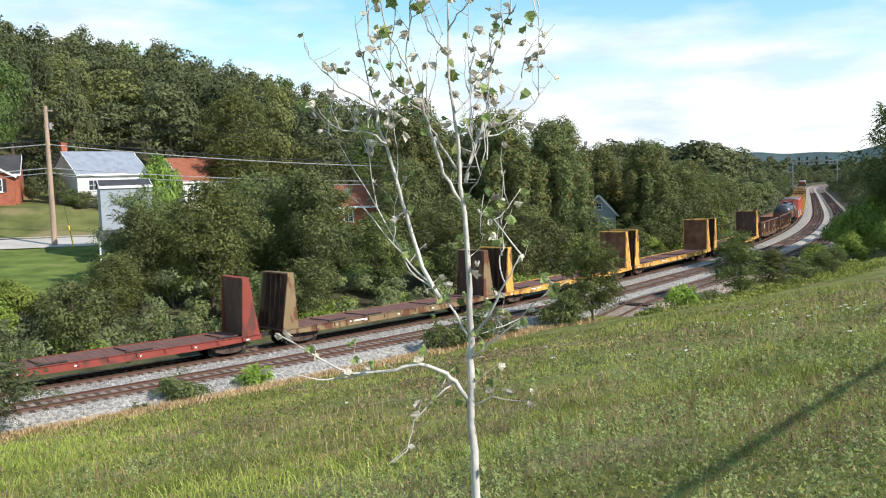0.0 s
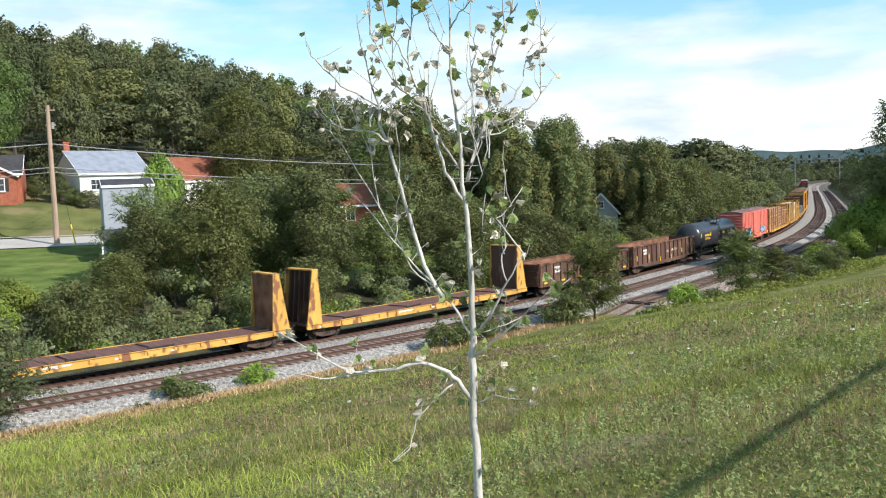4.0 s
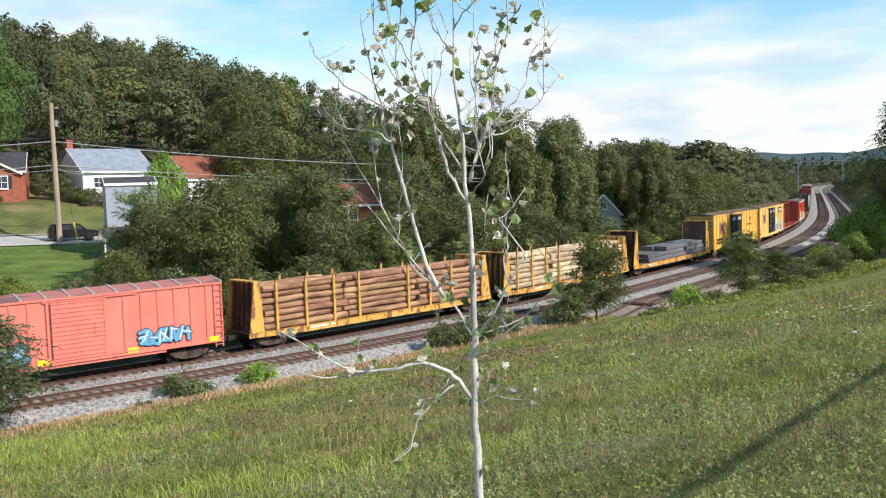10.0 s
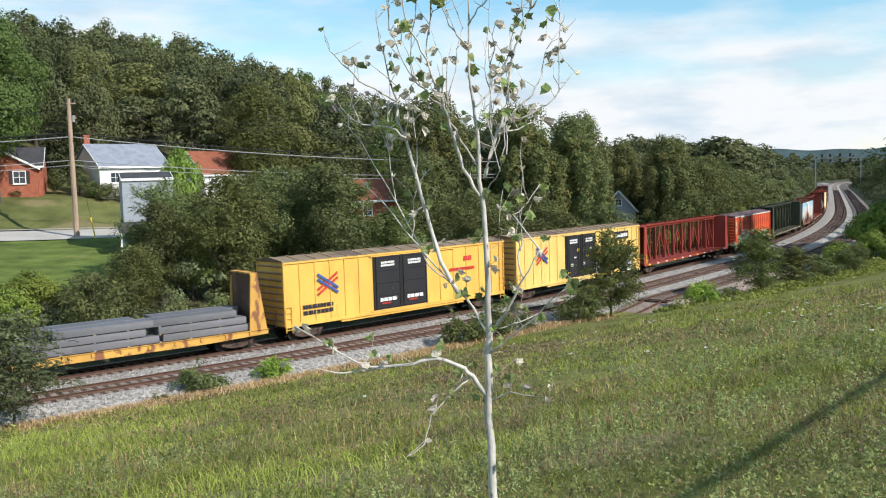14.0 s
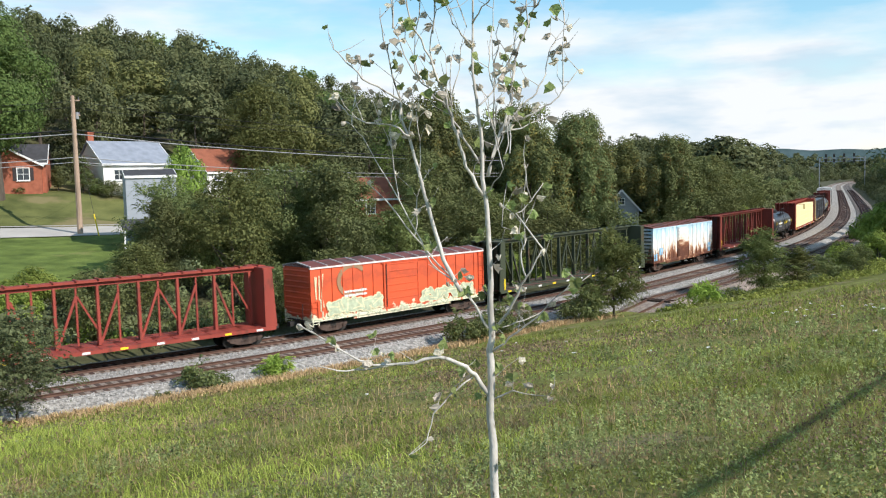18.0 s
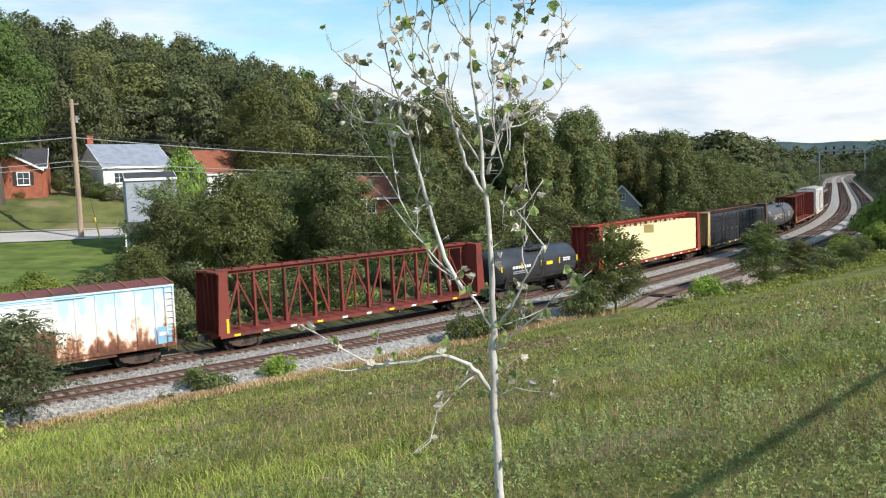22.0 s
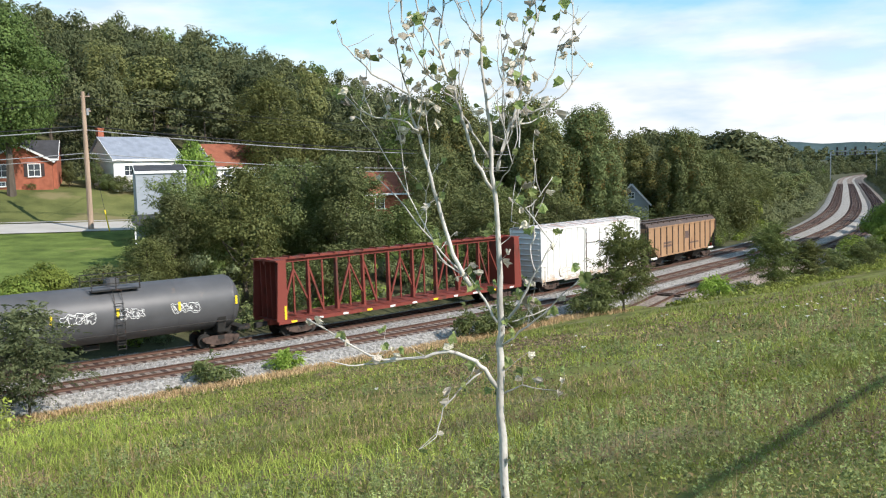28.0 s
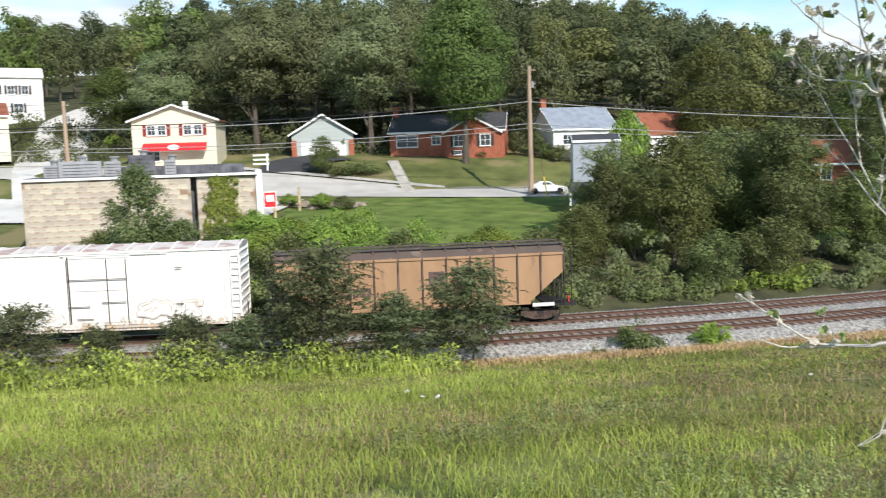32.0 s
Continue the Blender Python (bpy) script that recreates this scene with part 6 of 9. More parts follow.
def make_trees():
    rng = random.Random(8)
    kinds = {
        "broad": tree_kind("tree", "broad dark-green deciduous tree behind the railway", "tree", 1, 12, 9.5, 1.2, 74, 24000, 0.21, "leaf", 0.2),
        "round": tree_kind("tree", "rounded green deciduous tree beside the railway", "tree", 2, 12, 8.0, 0.8, 66, 22000, 0.20, "leaf_dark", 0.18),
        "tall": tree_kind("tree", "tall vine-draped deciduous tree with drooping foliage", "tree", 3, 17, 10.5, 1.5, 168, 29000, 0.26, "leaf", 0.28, 0.6, extra="leaf_autumn"),
        "maple": tree_kind("tree", "tall bright-green maple by the brick house", "tree", 4, 21, 14, 4.2, 120, 34000, 0.28, "leaf_maple", 0.42),
        "oak": tree_kind("tree", "tall dark oak standing behind the houses", "tree", 5, 22, 14.5, 5.5, 90, 24000, 0.31, "leaf_grey", 0.45),
        "shrub": tree_kind("shrub", "dense green shrub at the trackside", "shrub", 6, 4.0, 4.6, 0.1, 46, 7600, 0.14, "leaf", 0.07),
        "weed": tree_kind("shrub", "bright yellow-green shrub at the trackside", "shrub", 7, 3.0, 3.4, 0.05, 40, 6000, 0.13, "leaf_bright", 0.05),
        "locust": tree_kind("shrub", "airy feathery-leaved young locust by the ballast", "shrub", 9, 5.2, 5.0, 0.4, 110, 13000, 0.11, "leaf_locust", 0.05, 0.3),
        "young": tree_kind("shrub", "dense feathery olive-green young tree at the ballast edge", "shrub", 14, 5.2, 4.6, 0.2, 95, 15000, 0.125, "leaf_pale", 0.08, 0.3),
        "pale": tree_kind("tree", "pale olive-green deciduous tree behind the railway", "tree", 12, 12, 8.8, 0.8, 70, 22000, 0.21, "leaf_pale", 0.2),
        "far": tree_kind("tree", "green deciduous tree along the distant line", "tree", 13, 12, 9.5, 0.5, 44, 4200, 0.46, "leaf", 0.2),
        "low": tree_kind("shrub", "small low green bush in the ballast edge", "shrub", 10, 1.5, 2.2, 0.05, 22, 1900, 0.13, "leaf", 0.03),
        "lime": tree_kind("shrub", "small lime-green bush in the ballast edge", "shrub", 11, 1.0, 1.9, 0.02, 26, 2600, 0.10, "leaf_lime", 0.02),
    }
    # (kind, along the line, off it, scale, height factor)
    rows = (
        # band behind the far track
        ("shrub", -44, -9, 1.2, 1.0), ("weed", -40, -8, 1.3, 1.0), ("shrub", -36, -11, 1.1, 0.9), ("weed", -31, -8.5, 1.2, 1.1), ("weed", -29, -12, 1.3, 1.0), ("shrub", -26, -11, 0.9, 0.95), ("weed", -31.5, -10, 1.25, 1.0), ("young", -21.5, -13, 0.95, 0.95), ("shrub", -26, -7.5, 1.2, 1.0), ("pale", -22, -10.5, 0.5, 0.9),
        ("round", -19, -13, 0.66, 1.0), ("pale", -14, -11, 0.86, 1.05), ("shrub", -13, -6.8, 1.1, 1.0), ("broad", -6.5, -15, 0.92, 1.03), ("shrub", -8, -7, 1.2, 1.1), ("round", -5, -10, 0.92, 1.05),
        ("broad", -1, -14, 0.97, 0.93), ("pale", 2, -10, 0.77, 0.87), ("round", 7, -13, 0.79, 0.83), ("shrub", 9, -6.8, 1.3, 1.1), ("broad", 12, -10, 0.85, 1.0), ("broad", 17, -19, 1.0, 1.1), ("weed", 14, -6.6, 1.2, 1.0), ("pale", 17, -11, 0.78, 0.95), ("shrub", 19, -7, 1.5, 1.1),
        ("round", 23, -11, 0.64, 0.95), ("shrub", 25, -7, 1.5, 1.2), ("broad", 29, -12, 0.68, 1.0), ("weed", 31, -6.8, 1.5, 1.0), ("tall", 33, -17, 1.02, 1.05), ("shrub", 35, -7.5, 1.6, 1.2), ("tall", 38, -13, 0.97, 1.05), ("tall", 36, -33, 1.15, 1.02), ("broad", -17.5, -16, 0.72, 1.12),
        ("weed", 40, -7, 1.4, 1.0), ("shrub", 46, -7, 1.3, 0.9), ("weed", 51, -7.5, 1.3, 0.9), ("shrub", 55, -8, 1.3, 1.0), ("tall", 53, -33, 1.12, 1), ("tall", 60, -24, 1.08, 1), ("tall", 63, -11, 0.93, 0.99), ("broad", 67, -9, 1.1, 1.06), ("tall", 71, -14, 0.95, 0.95), ("pale", 75, -9, 1.08, 1.04), ("broad", 80, -12, 1.15, 1.01), ("tall", 68, -21, 0.96, 0.9),
        ("shrub", 60, -7, 1.8, 1.2), ("shrub", 70, -6.6, 1.8, 1.2), ("weed", 79, -6.6, 1.8, 1.2), ("round", 86, -10, 1.05, 0.99), ("broad", 93, -12, 1.11, 0.96), ("pale", 100, -9.5, 0.94, 0.91), ("broad", 108, -13, 1.08, 0.9), ("far", 117, -10, 0.93, 0.86), ("far", 126, -13, 1.04, 0.84),
        ("far", 136, -10, 0.81, 0.86), ("far", 147, -13, 0.95, 0.83), ("far", 160, -10, 0.81, 0.79), ("far", 174, -12, 0.87, 0.79), ("far", 190, -10, 0.79, 0.76), ("far", 210, -11, 0.81, 0.77), ("far", 232, -10, 0.8, 0.73), ("far", 258, -11, 0.8, 0.73), ("far", 290, -12, 0.81, 0.73), ("far", 330, -13, 0.84, 0.71),
        # shrubs and small trees on the camera's side
        ("locust", -41.0, 8.6, 1.5, 0.94), ("locust", -34.0, 8.7, 1.25, 0.92), ("locust", -37.6, 9.6, 1.0, 0.85), ("locust", -44.5, 9.2, 0.85, 0.8), ("locust", -47.5, 8.8, 0.8, 0.92), ("locust", -51.5, 8.6, 0.75, 0.85), ("locust", -55, 8.6, 0.95, 0.95), ("locust", -59.5, 9, 1.0, 1.0), ("locust", -64, 10, 0.95, 1.1), ("low", -25.3, 7.5, 1.15, 1.1), ("low", -27.6, 7.9, 0.6, 0.7), ("lime", -21.2, 7.3, 1.25, 1.0),
        ("low", -9, 8.6, 1.3, 1.2), ("low", -6.5, 9.0, 1.5, 1.2), ("shrub", -3, 8.6, 0.55, 0.7), ("young", 5.6, 9.6, 1.15, 1.2), ("young", 3.2, 9.4, 0.7, 0.8), ("low", 2.0, 9.4, 1.4, 1.3), ("young", 18.5, 15.2, 1.15, 1.0), ("young", 22.5, 16.6, 0.9, 0.8), ("low", 14.5, 14.6, 1.0, 1.0), ("lime", 11.5, 13.6, 1.6, 1.2), ("low", 26, 18.2, 1.5, 1.2),
        ("weed", 33.5, 17.5, 1.1, 1.0), ("weed", 36, 20, 1.2, 1.05), ("shrub", 30, 19.6, 0.8, 0.9), ("weed", 37, 24, 1.4, 1.15), ("broad", 46, 27, 1.45, 1.15), ("pale", 52, 31, 1.3, 1.2), ("weed", 44, 18.5, 1.8, 1.2), ("pale", 57, 26, 1.5, 1.2), ("broad", 56, 21.6, 1.3, 1.25), ("weed", 52, 19, 2.0, 1.2), ("broad", 66, 27, 1.3, 1.1), ("weed", 60, 19.5, 1.8, 1.2),
        ("pale", 72, 20, 0.9, 0.9), ("broad", 82, 23, 1.0, 1.0), ("round", 93, 21, 0.95, 0.95), ("far", 105, 22, 1.05, 0.95), ("far", 120, 21, 1.0, 0.9), ("far", 138, 22, 1.0, 0.95), ("far", 160, 21, 1.0, 0.9), ("far", 186, 22, 1.0, 0.9), ("far", 220, 22, 1.0, 0.9), ("far", 262, 22, 1.0, 0.9), ("far", 310, 23, 1.0, 0.9),
        # lawn shrubs and street trees, by the houses
        ("pale", -11.5, -22, 0.66, 0.85), ("broad", -5, -24, 0.72, 0.95), ("round", -15.5, -19, 0.66, 0.8), ("pale", -2, -26, 0.75, 0.98), ("broad", -18, -17, 0.6, 0.8), ("weed", -38, -14, 1.1, 0.8), ("weed", -42, -17, 1.2, 0.8), ("weed", -45, -22, 1.0, 0.7), ("weed", -48, -21, 1.3, 0.8), ("shrub", -36, -10, 1.0, 0.8), ("weed", -55, -16, 1.3, 0.9), ("shrub", -50, -26, 0.9, 0.6), ("weed", -39.5, -23, 0.9, 0.6), ("weed", -33.5, -14, 0.9, 0.9), ("round", -54.2, -9.5, 0.74, 1.08), ("round", -51.4, -10.5, 0.5, 0.9), ("pale", -57, -10, 0.5, 0.85), ("shrub", -50, -18, 0.9, 0.7), ("weed", -46, -15, 1.2, 0.9), ("weed", -52, -13, 1.2, 0.9), ("weed", -41, -20, 0.8, 0.7),
        ("maple", -18.5, -60.5, 1.08, 1.0), ("oak", -35, -73, 1.0, 1.0), ("oak", -25, -80, 1.0, 1.05), ("oak", -46, -82, 1.0, 1.0), ("oak", -57, -80, 1.0, 1.05), ("oak", -12, -80, 1.0, 1.0), ("oak", -64, -88, 0.95, 1.0), ("maple", -84, -86, 0.8, 0.75),
        ("weed", 6, -53, 1.7, 1.95), ("pale", 29.5, -60, 1.35, 1.12), ("pale", -4.5, -12.5, 0.62, 1.55), ("round", -12, -13, 0.5, 1.5), ("broad", 1.5, -15, 0.6, 1.45), ("pale", -16.5, -13, 0.42, 1.45), ("tall", 47, -24, 0.95, 1.0), ("tall", 30, -27, 0.95, 1.05), ("shrub", -10.6, -65.6, 0.5, 0.7), ("shrub", -13.5, -64.4, 0.42, 0.6), ("round", -6.7, -66, 0.3, 0.95), ("shrub", -1.7, -60, 0.75, 0.8), ("round", -4.2, -63.2, 0.40, 1.0), ("shrub", -3.0, -61.4, 0.7, 0.8), ("weed", -3.2, -61.6, 0.55, 0.8), ("shrub", 0.6, -59.4, 0.66, 0.7), ("low", -39, -57.6, 1.6, 0.8), ("low", -36.8, -57.8, 1.5, 0.8), ("low", -41.2, -57.4, 1.3, 0.8), ("pale", -43.4, -58, 0.46, 0.95), ("shrub", -104, -88, 1.0, 1.2), ("shrub", -98, -92, 0.9, 0.8), ("weed", -83.5, -84, 0.9, 1.0), ("weed", -47, -42, 0.8, 0.7), ("weed", -43, -40, 0.9, 0.7), ("shrub", -40.5, -38.5, 0.6, 0.7), ("oak", -74, -84, 0.85, 0.8),
    )
    for k, s, u, sc, sz in rows:
        p, _ = rail_at(s, u)
        set_tree(kinds[k], float(p[0]), float(p[1]), sc, rng, sz)
    for k in kinds.values():
        for o in (*k.children_recursive, k):
            bpy.data.objects.remove(o)


def far_woods():
    """Woods on the hill and along the valley, beyond counting."""
    rng = np.random.default_rng(31)
    base = []
    for h, w, b, n, top in ((16, 11, 3, 40, 0.35), (17, 12, 3, 34, 0.2), (15, 10, 2, 44, 0.5), (18, 9.5, 3, 36, 0.6), (14.5, 12.5, 2.5, 38, 0.1), (16.5, 10.5, 3, 30, 0.4), (19, 11.5, 4, 42, 0.3)):
        c, r = crown_clumps(rng, h, w, b, n, top=top)
        base.append(leaf_cloud(rng, c, r * 1.05, 4300, 0.42, 0.7, 0.62)[0].reshape(-1, 3, 3))
    # an uneven spacing, wider farther off
    spots, taken = [], {}
    az, d = rng.uniform(-74, 34, 14000), np.sqrt(rng.uniform(95**2, 420**2, 14000))
    x, y = d * np.sin(np.radians(az)), d * np.cos(np.radians(az))
    u, s = off_line(x, y)
    lo = np.interp(az, [-60, -35, -18, -5, 5, 10, 14, 34], [84, 84, 76, 52, 24, 28, 62, 75])
    ok = ~((az < -48) & (d < 200)) & (-u > lo) & ~((-u > 30) & (-u < 52) & (s > -10))
    for p, q, r, a in zip(x[ok], y[ok], d[ok], az[ok]):
        gap = 7.2 if r < 200 else 9.2
        i, j = int(p // 10), int(q // 10)
        if all((p - e) ** 2 + (q - f) ** 2 > gap * gap for m in (-1, 0, 1) for n in (-1, 0, 1) for e, f in taken.get((i + m, j + n), ())):
            taken.setdefault((i, j), []).append((p, q))
            spots.append((p, q, r, a))
    # both sides of the line down the valley
    for s0 in np.arange(95, 620, 8):
        for u0 in (-rng.uniform(12, 20), -rng.uniform(24, 36), rng.uniform(19, 26), rng.uniform(32, 46)):
            p = rail_at(s0 + rng.uniform(-3, 3), u0)[0]
            spots.append((p[0], p[1], math.hypot(*p), 90.0 if abs(u0) < 22 else 60.0))
    woods = {"wood_a": [], "wood_b": [], "wood_c": [], "wood_d": [], "wood_e": []}
    zs = height(np.array([p[0] for p in spots]), np.array([p[1] for p in spots]))
    for (x, y, d, az), z in zip(spots, zs):
        q = base[rng.integers(7)]
        if d > 150:
            share, grow = (0.55, 1.2) if d < 220 else (0.32, 1.45) if d < 300 else (0.2, 1.75)
            q = q[rng.random(len(q)) < share]
            c = q.mean(1, keepdims=True)
            q = c + (q - c) * grow
        a = rng.uniform(0, 6.28)
        big = np.interp(az, [-30, 0, 15, 34, 60, 90], [1.06, 1.02, 1.0, 0.95, 0.72, 0.52])
        sx, sz = rng.uniform(0.75, 1.3) * big, rng.uniform(0.75, 1.22) * big
        v = q.reshape(-1, 3) @ np.array([[math.cos(a), math.sin(a), 0], [-math.sin(a), math.cos(a), 0], [0, 0, 1]]) * (sx, sx, sz) + (x, y, z - 0.5)
        pick = rng.random()
        woods["wood_c" if pick < 0.10 else "wood_e" if pick < 0.22 else "wood_b" if pick < 0.48 else "wood_d" if pick < 0.70 else "wood_a"].append(v)
    for k, vs in woods.items():
        if vs:
            v = np.concatenate(vs)
            ob = place("woods", mesh_np("woods", v, np.arange(len(v)).reshape(-1, 3)), M[k])
            tagged(ob, "dense deciduous woods covering the hillside", "woods", kind="stuff")
    # dark floor of trunks under the nearer woods
    bm = bmesh.new()
    for (x, y, d, az), z in zip(spots, zs):
        if d < 240:
            tube(bm, [(x, y, z - 0.5), (x + rng.uniform(-0.4, 0.4), y, z + 9)], [0.28, 0.12], 5, False)
    tagged(part("woods_trunks", bm, M["bark"]), "dark trunks of the hillside woods", "woods", kind="stuff")
    # treeline in the distance
    vs = []
    for k in range(420):
        az, d = (rng.uniform(4, 36), rng.uniform(330, 1300)) if k < 260 else (rng.uniform(11, 22.0), rng.uniform(300, 440)) if k < 340 else (rng.uniform(19, 36), rng.uniform(1120, 1400))
        x, y = d * math.sin(radians(az)), d * math.cos(radians(az))
        u = float(off_line(np.array([x]), np.array([y]))[0][0])
        if abs(u) < 26 and d < 1050:
            continue
        q = base[k % 7][:: 4 if d < 450 else 9 if d < 800 else 18]
        c = q.mean(1, keepdims=True)
        q = c + (q - c) * (1.9 if d < 450 else 2.8 if d < 800 else 4.0)
        z = float(height(np.array([x]), np.array([y]))[0])
        sc = rng.uniform(0.7, 1.0) if k < 260 else rng.uniform(1.1, 1.6)
        vs.append(q.reshape(-1, 3) * (sc * 1.3, sc * 1.3, sc * 0.95) + (x, y, z - 2.4))
    for s0 in np.arange(330, 975, 13):
        for u0 in (-17, -30, -48, -75, -110, 17 if s0 > 420 else 24, 34):
            (x, y), _ = rail_at(s0 + rng.uniform(-6, 6), u0 * rng.uniform(0.9, 1.2))
            q = base[rng.integers(7)][::9]
            c = q.mean(1, keepdims=True)
            q = c + (q - c) * 2.8
            sc = rng.uniform(0.55, 0.85) * (0.8 if abs(u0) < 20 else 1.0)
            vs.append(q.reshape(-1, 3) * (sc * 1.25, sc * 1.25, sc) + (x, y, float(height(np.array([x]), np.array([y]))[0]) - 2.2))
    v = np.concatenate(vs)
    tagged(place("far_treeline", mesh_np("far_treeline", v, np.arange(len(v)).reshape(-1, 3)), M["wood_a"]), "distant line of trees along the valley", "woods", kind="stuff")


def far_ridge():
    """A low wooded ridge at the end of the valley; its blue-green colour has haze painted in."""
    az = np.radians(np.linspace(6, 44, 90))
    top = 74 + 7 * np.sin(az * 14) + 6 * np.sin(az * 41) + 3 * np.sin(az * 97)
    x, y = np.sin(az) * 2700, np.cos(az) * 2700
    v = np.concatenate([np.stack([x, y, np.full(90, -5.0)], 1), np.stack([x * 1.03, y * 1.03, top], 1), np.stack([x * 1.3, y * 1.3, np.full(90, -5.0)], 1)])
    f = np.concatenate([np.stack([np.arange(89) + k * 90, np.arange(89) + k * 90 + 1, np.arange(89) + k * 90 + 91, np.arange(89) + k * 90 + 90], 1) for k in (0, 1)])
    tagged(place("backdrop_ridge", mesh_np("backdrop_ridge", v, f), M["ridge"]), "distant wooded ridge closing the valley, haze put into its colour", "ridge", kind="structure")


def make_gantry():
    """The signal bridge over the tracks."""
    p, h = rail_at(430, 4.6)
    g = thing("signal_bridge", "steel signal bridge over the distant tracks", "signal bridge", m=pose(float(p[0]), float(p[1]), 0, 0, 0, math.degrees(h)))
    for y in (-12, 9):
        bm = bmesh.new()
        for dx in (-0.5, 0.5):
            box(bm, (dx, y, 7.4), (0.45, 0.45, 16.4))
        for k in range(11):
            box(bm, (0, y, 0.8 + 1.3 * k), (0.8, 0.15, 0.15))
        part("leg", bm, MS_STEEL, g)
    bm = bmesh.new()
    for z in (14.0, 15.6):
        box(bm, (0, -1.5, z), (0.7, 22, 0.4))
    for k in range(14):
        box(bm, (0, -11.5 + 1.55 * k, 14.8), (0.3, 0.3, 1.6))
    part("truss", bm, MS_STEEL, g)
    for y in (-7.0, -2.4, 2.2, 6.0):
        for z in (14.4, 17.0):
            bm = bmesh.new()
            box(bm, (-0.6, y, z), (0.5, 0.95, 1.7))
            part("signal_head", bm, M["steel"], g)
        bm = bmesh.new()
        box(bm, (0, y, 15.4), (0.25, 0.25, 5.4))
        part("signal_mast", bm, MS_STEEL, g)


def thicket():
    """Vines, brambles and saplings filling the edge behind the far track."""
    rng = np.random.default_rng(52)
    n = 620
    s = rng.uniform(-64, 96, n)
    u = -4.9 - np.abs(rng.normal(0, 2.6, n))
    p, _ = rail_at(s, u)
    z = height(p[:, 0], p[:, 1])
    tall = np.array([noise.noise((a * 0.13, b * 0.13, 4.0)) for a, b in p]) + 0.4
    up = np.clip(tall, 0.1, 1) * np.interp(-u, [4.9, 6, 8, 12], [0.7, 1.9, 3.6, 4.6]) * rng.random(n)
    c = np.c_[p, z + 0.3 + up]
    r = rng.uniform(0.5, 1.05, n)
    mix = np.array([noise.noise((a * 0.1, b * 0.1, 9.0)) for a, b in p]) + rng.normal(0, 0.15, n) + np.where(s < -26, 0.16, 0.0)
    for lo, hi, k, lab in ((-9, -0.02, "leaf", "tangled green undergrowth behind the far track"), (-0.02, 0.2, "leaf_grey", "pale grey-green vines over the trackside bushes"), (0.2, 9, "leaf_bright", "yellow-green vines over the trackside bushes")):
        q = (mix >= lo) & (mix < hi)
        v, f = leaf_cloud(rng, c[q], r[q], int(q.sum() * 150), 0.2, 0.85, 0.4)
        tagged(place("thicket", mesh_np("thicket", v, f), M[k]), lab, "undergrowth", kind="stuff")


def understory():
    """Bushes under the tall trees by the houses, and low growth along the distant line."""
    rng = np.random.default_rng(61)
    n = 340
    s, u = rng.uniform(-118, 10, n), -rng.uniform(72, 98, n)
    p, _ = rail_at(s, u)
    c = np.c_[p, height(p[:, 0], p[:, 1]) + rng.uniform(0.3, 4.5, n) * rng.random(n)]
    v, f = leaf_cloud(rng, c, rng.uniform(0.9, 2.0, n), n * 110, 0.36, 0.8, 0.5)
    tagged(place("understory", mesh_np("understory", v, f), M["wood_a"]), "shady bushes under the tall trees", "undergrowth", kind="stuff")
    n = 170
    s, u = rng.uniform(-54, -32, n), -rng.uniform(8, 29, n)
    p, _ = rail_at(s, u)
    keep = np.array([noise.noise((a * 0.16, b * 0.16, 2.0)) for a, b in p]) > np.interp(-u, [8, 20, 29], [-0.6, -0.1, 0.15])
    p = p[keep]
    n = len(p)
    c = np.c_[p, height(p[:, 0], p[:, 1]) + 0.3 + 1.5 * rng.random(n)]
    v, f = leaf_cloud(rng, c, rng.uniform(0.6, 1.2, n), n * 150, 0.22, 0.8, 0.4)
    tagged(place("bramble", mesh_np("bramble", v, f), M["leaf_bright"]), "bright green brambles and weeds beside the lot", "undergrowth", kind="stuff")
    n = 420
    s = 92 + 420 * rng.random(n) ** 1.4
    u = np.where(rng.random(n) < 0.6, -4.8 - np.abs(rng.normal(0, 2.5, n)), 14.5 + np.abs(rng.normal(0, 3.0, n)))
    p, _ = rail_at(s, u)
    c = np.c_[p, height(p[:, 0], p[:, 1]) + 0.4 + rng.uniform(0, 3.0, n) * np.clip((np.abs(u) - np.where(u < 0, 4.5, 14)) / 3, 0.1, 1.2)]
    v, f = leaf_cloud(rng, c, rng.uniform(1.0, 2.2, n), n * 80, 0.5, 0.8, 0.5)
    tagged(place("line_bushes", mesh_np("line_bushes", v, f), M["wood_b"]), "low bushes along the distant tracks", "undergrowth", kind="stuff")


MS_STEEL = material("grey_painted_steel", (0.34, 0.36, 0.37), 0.6, 0.2, 0.15, 2, 20, 0.1)
make_trees()
thicket()
understory()
far_woods()
far_ridge()
make_gantry()

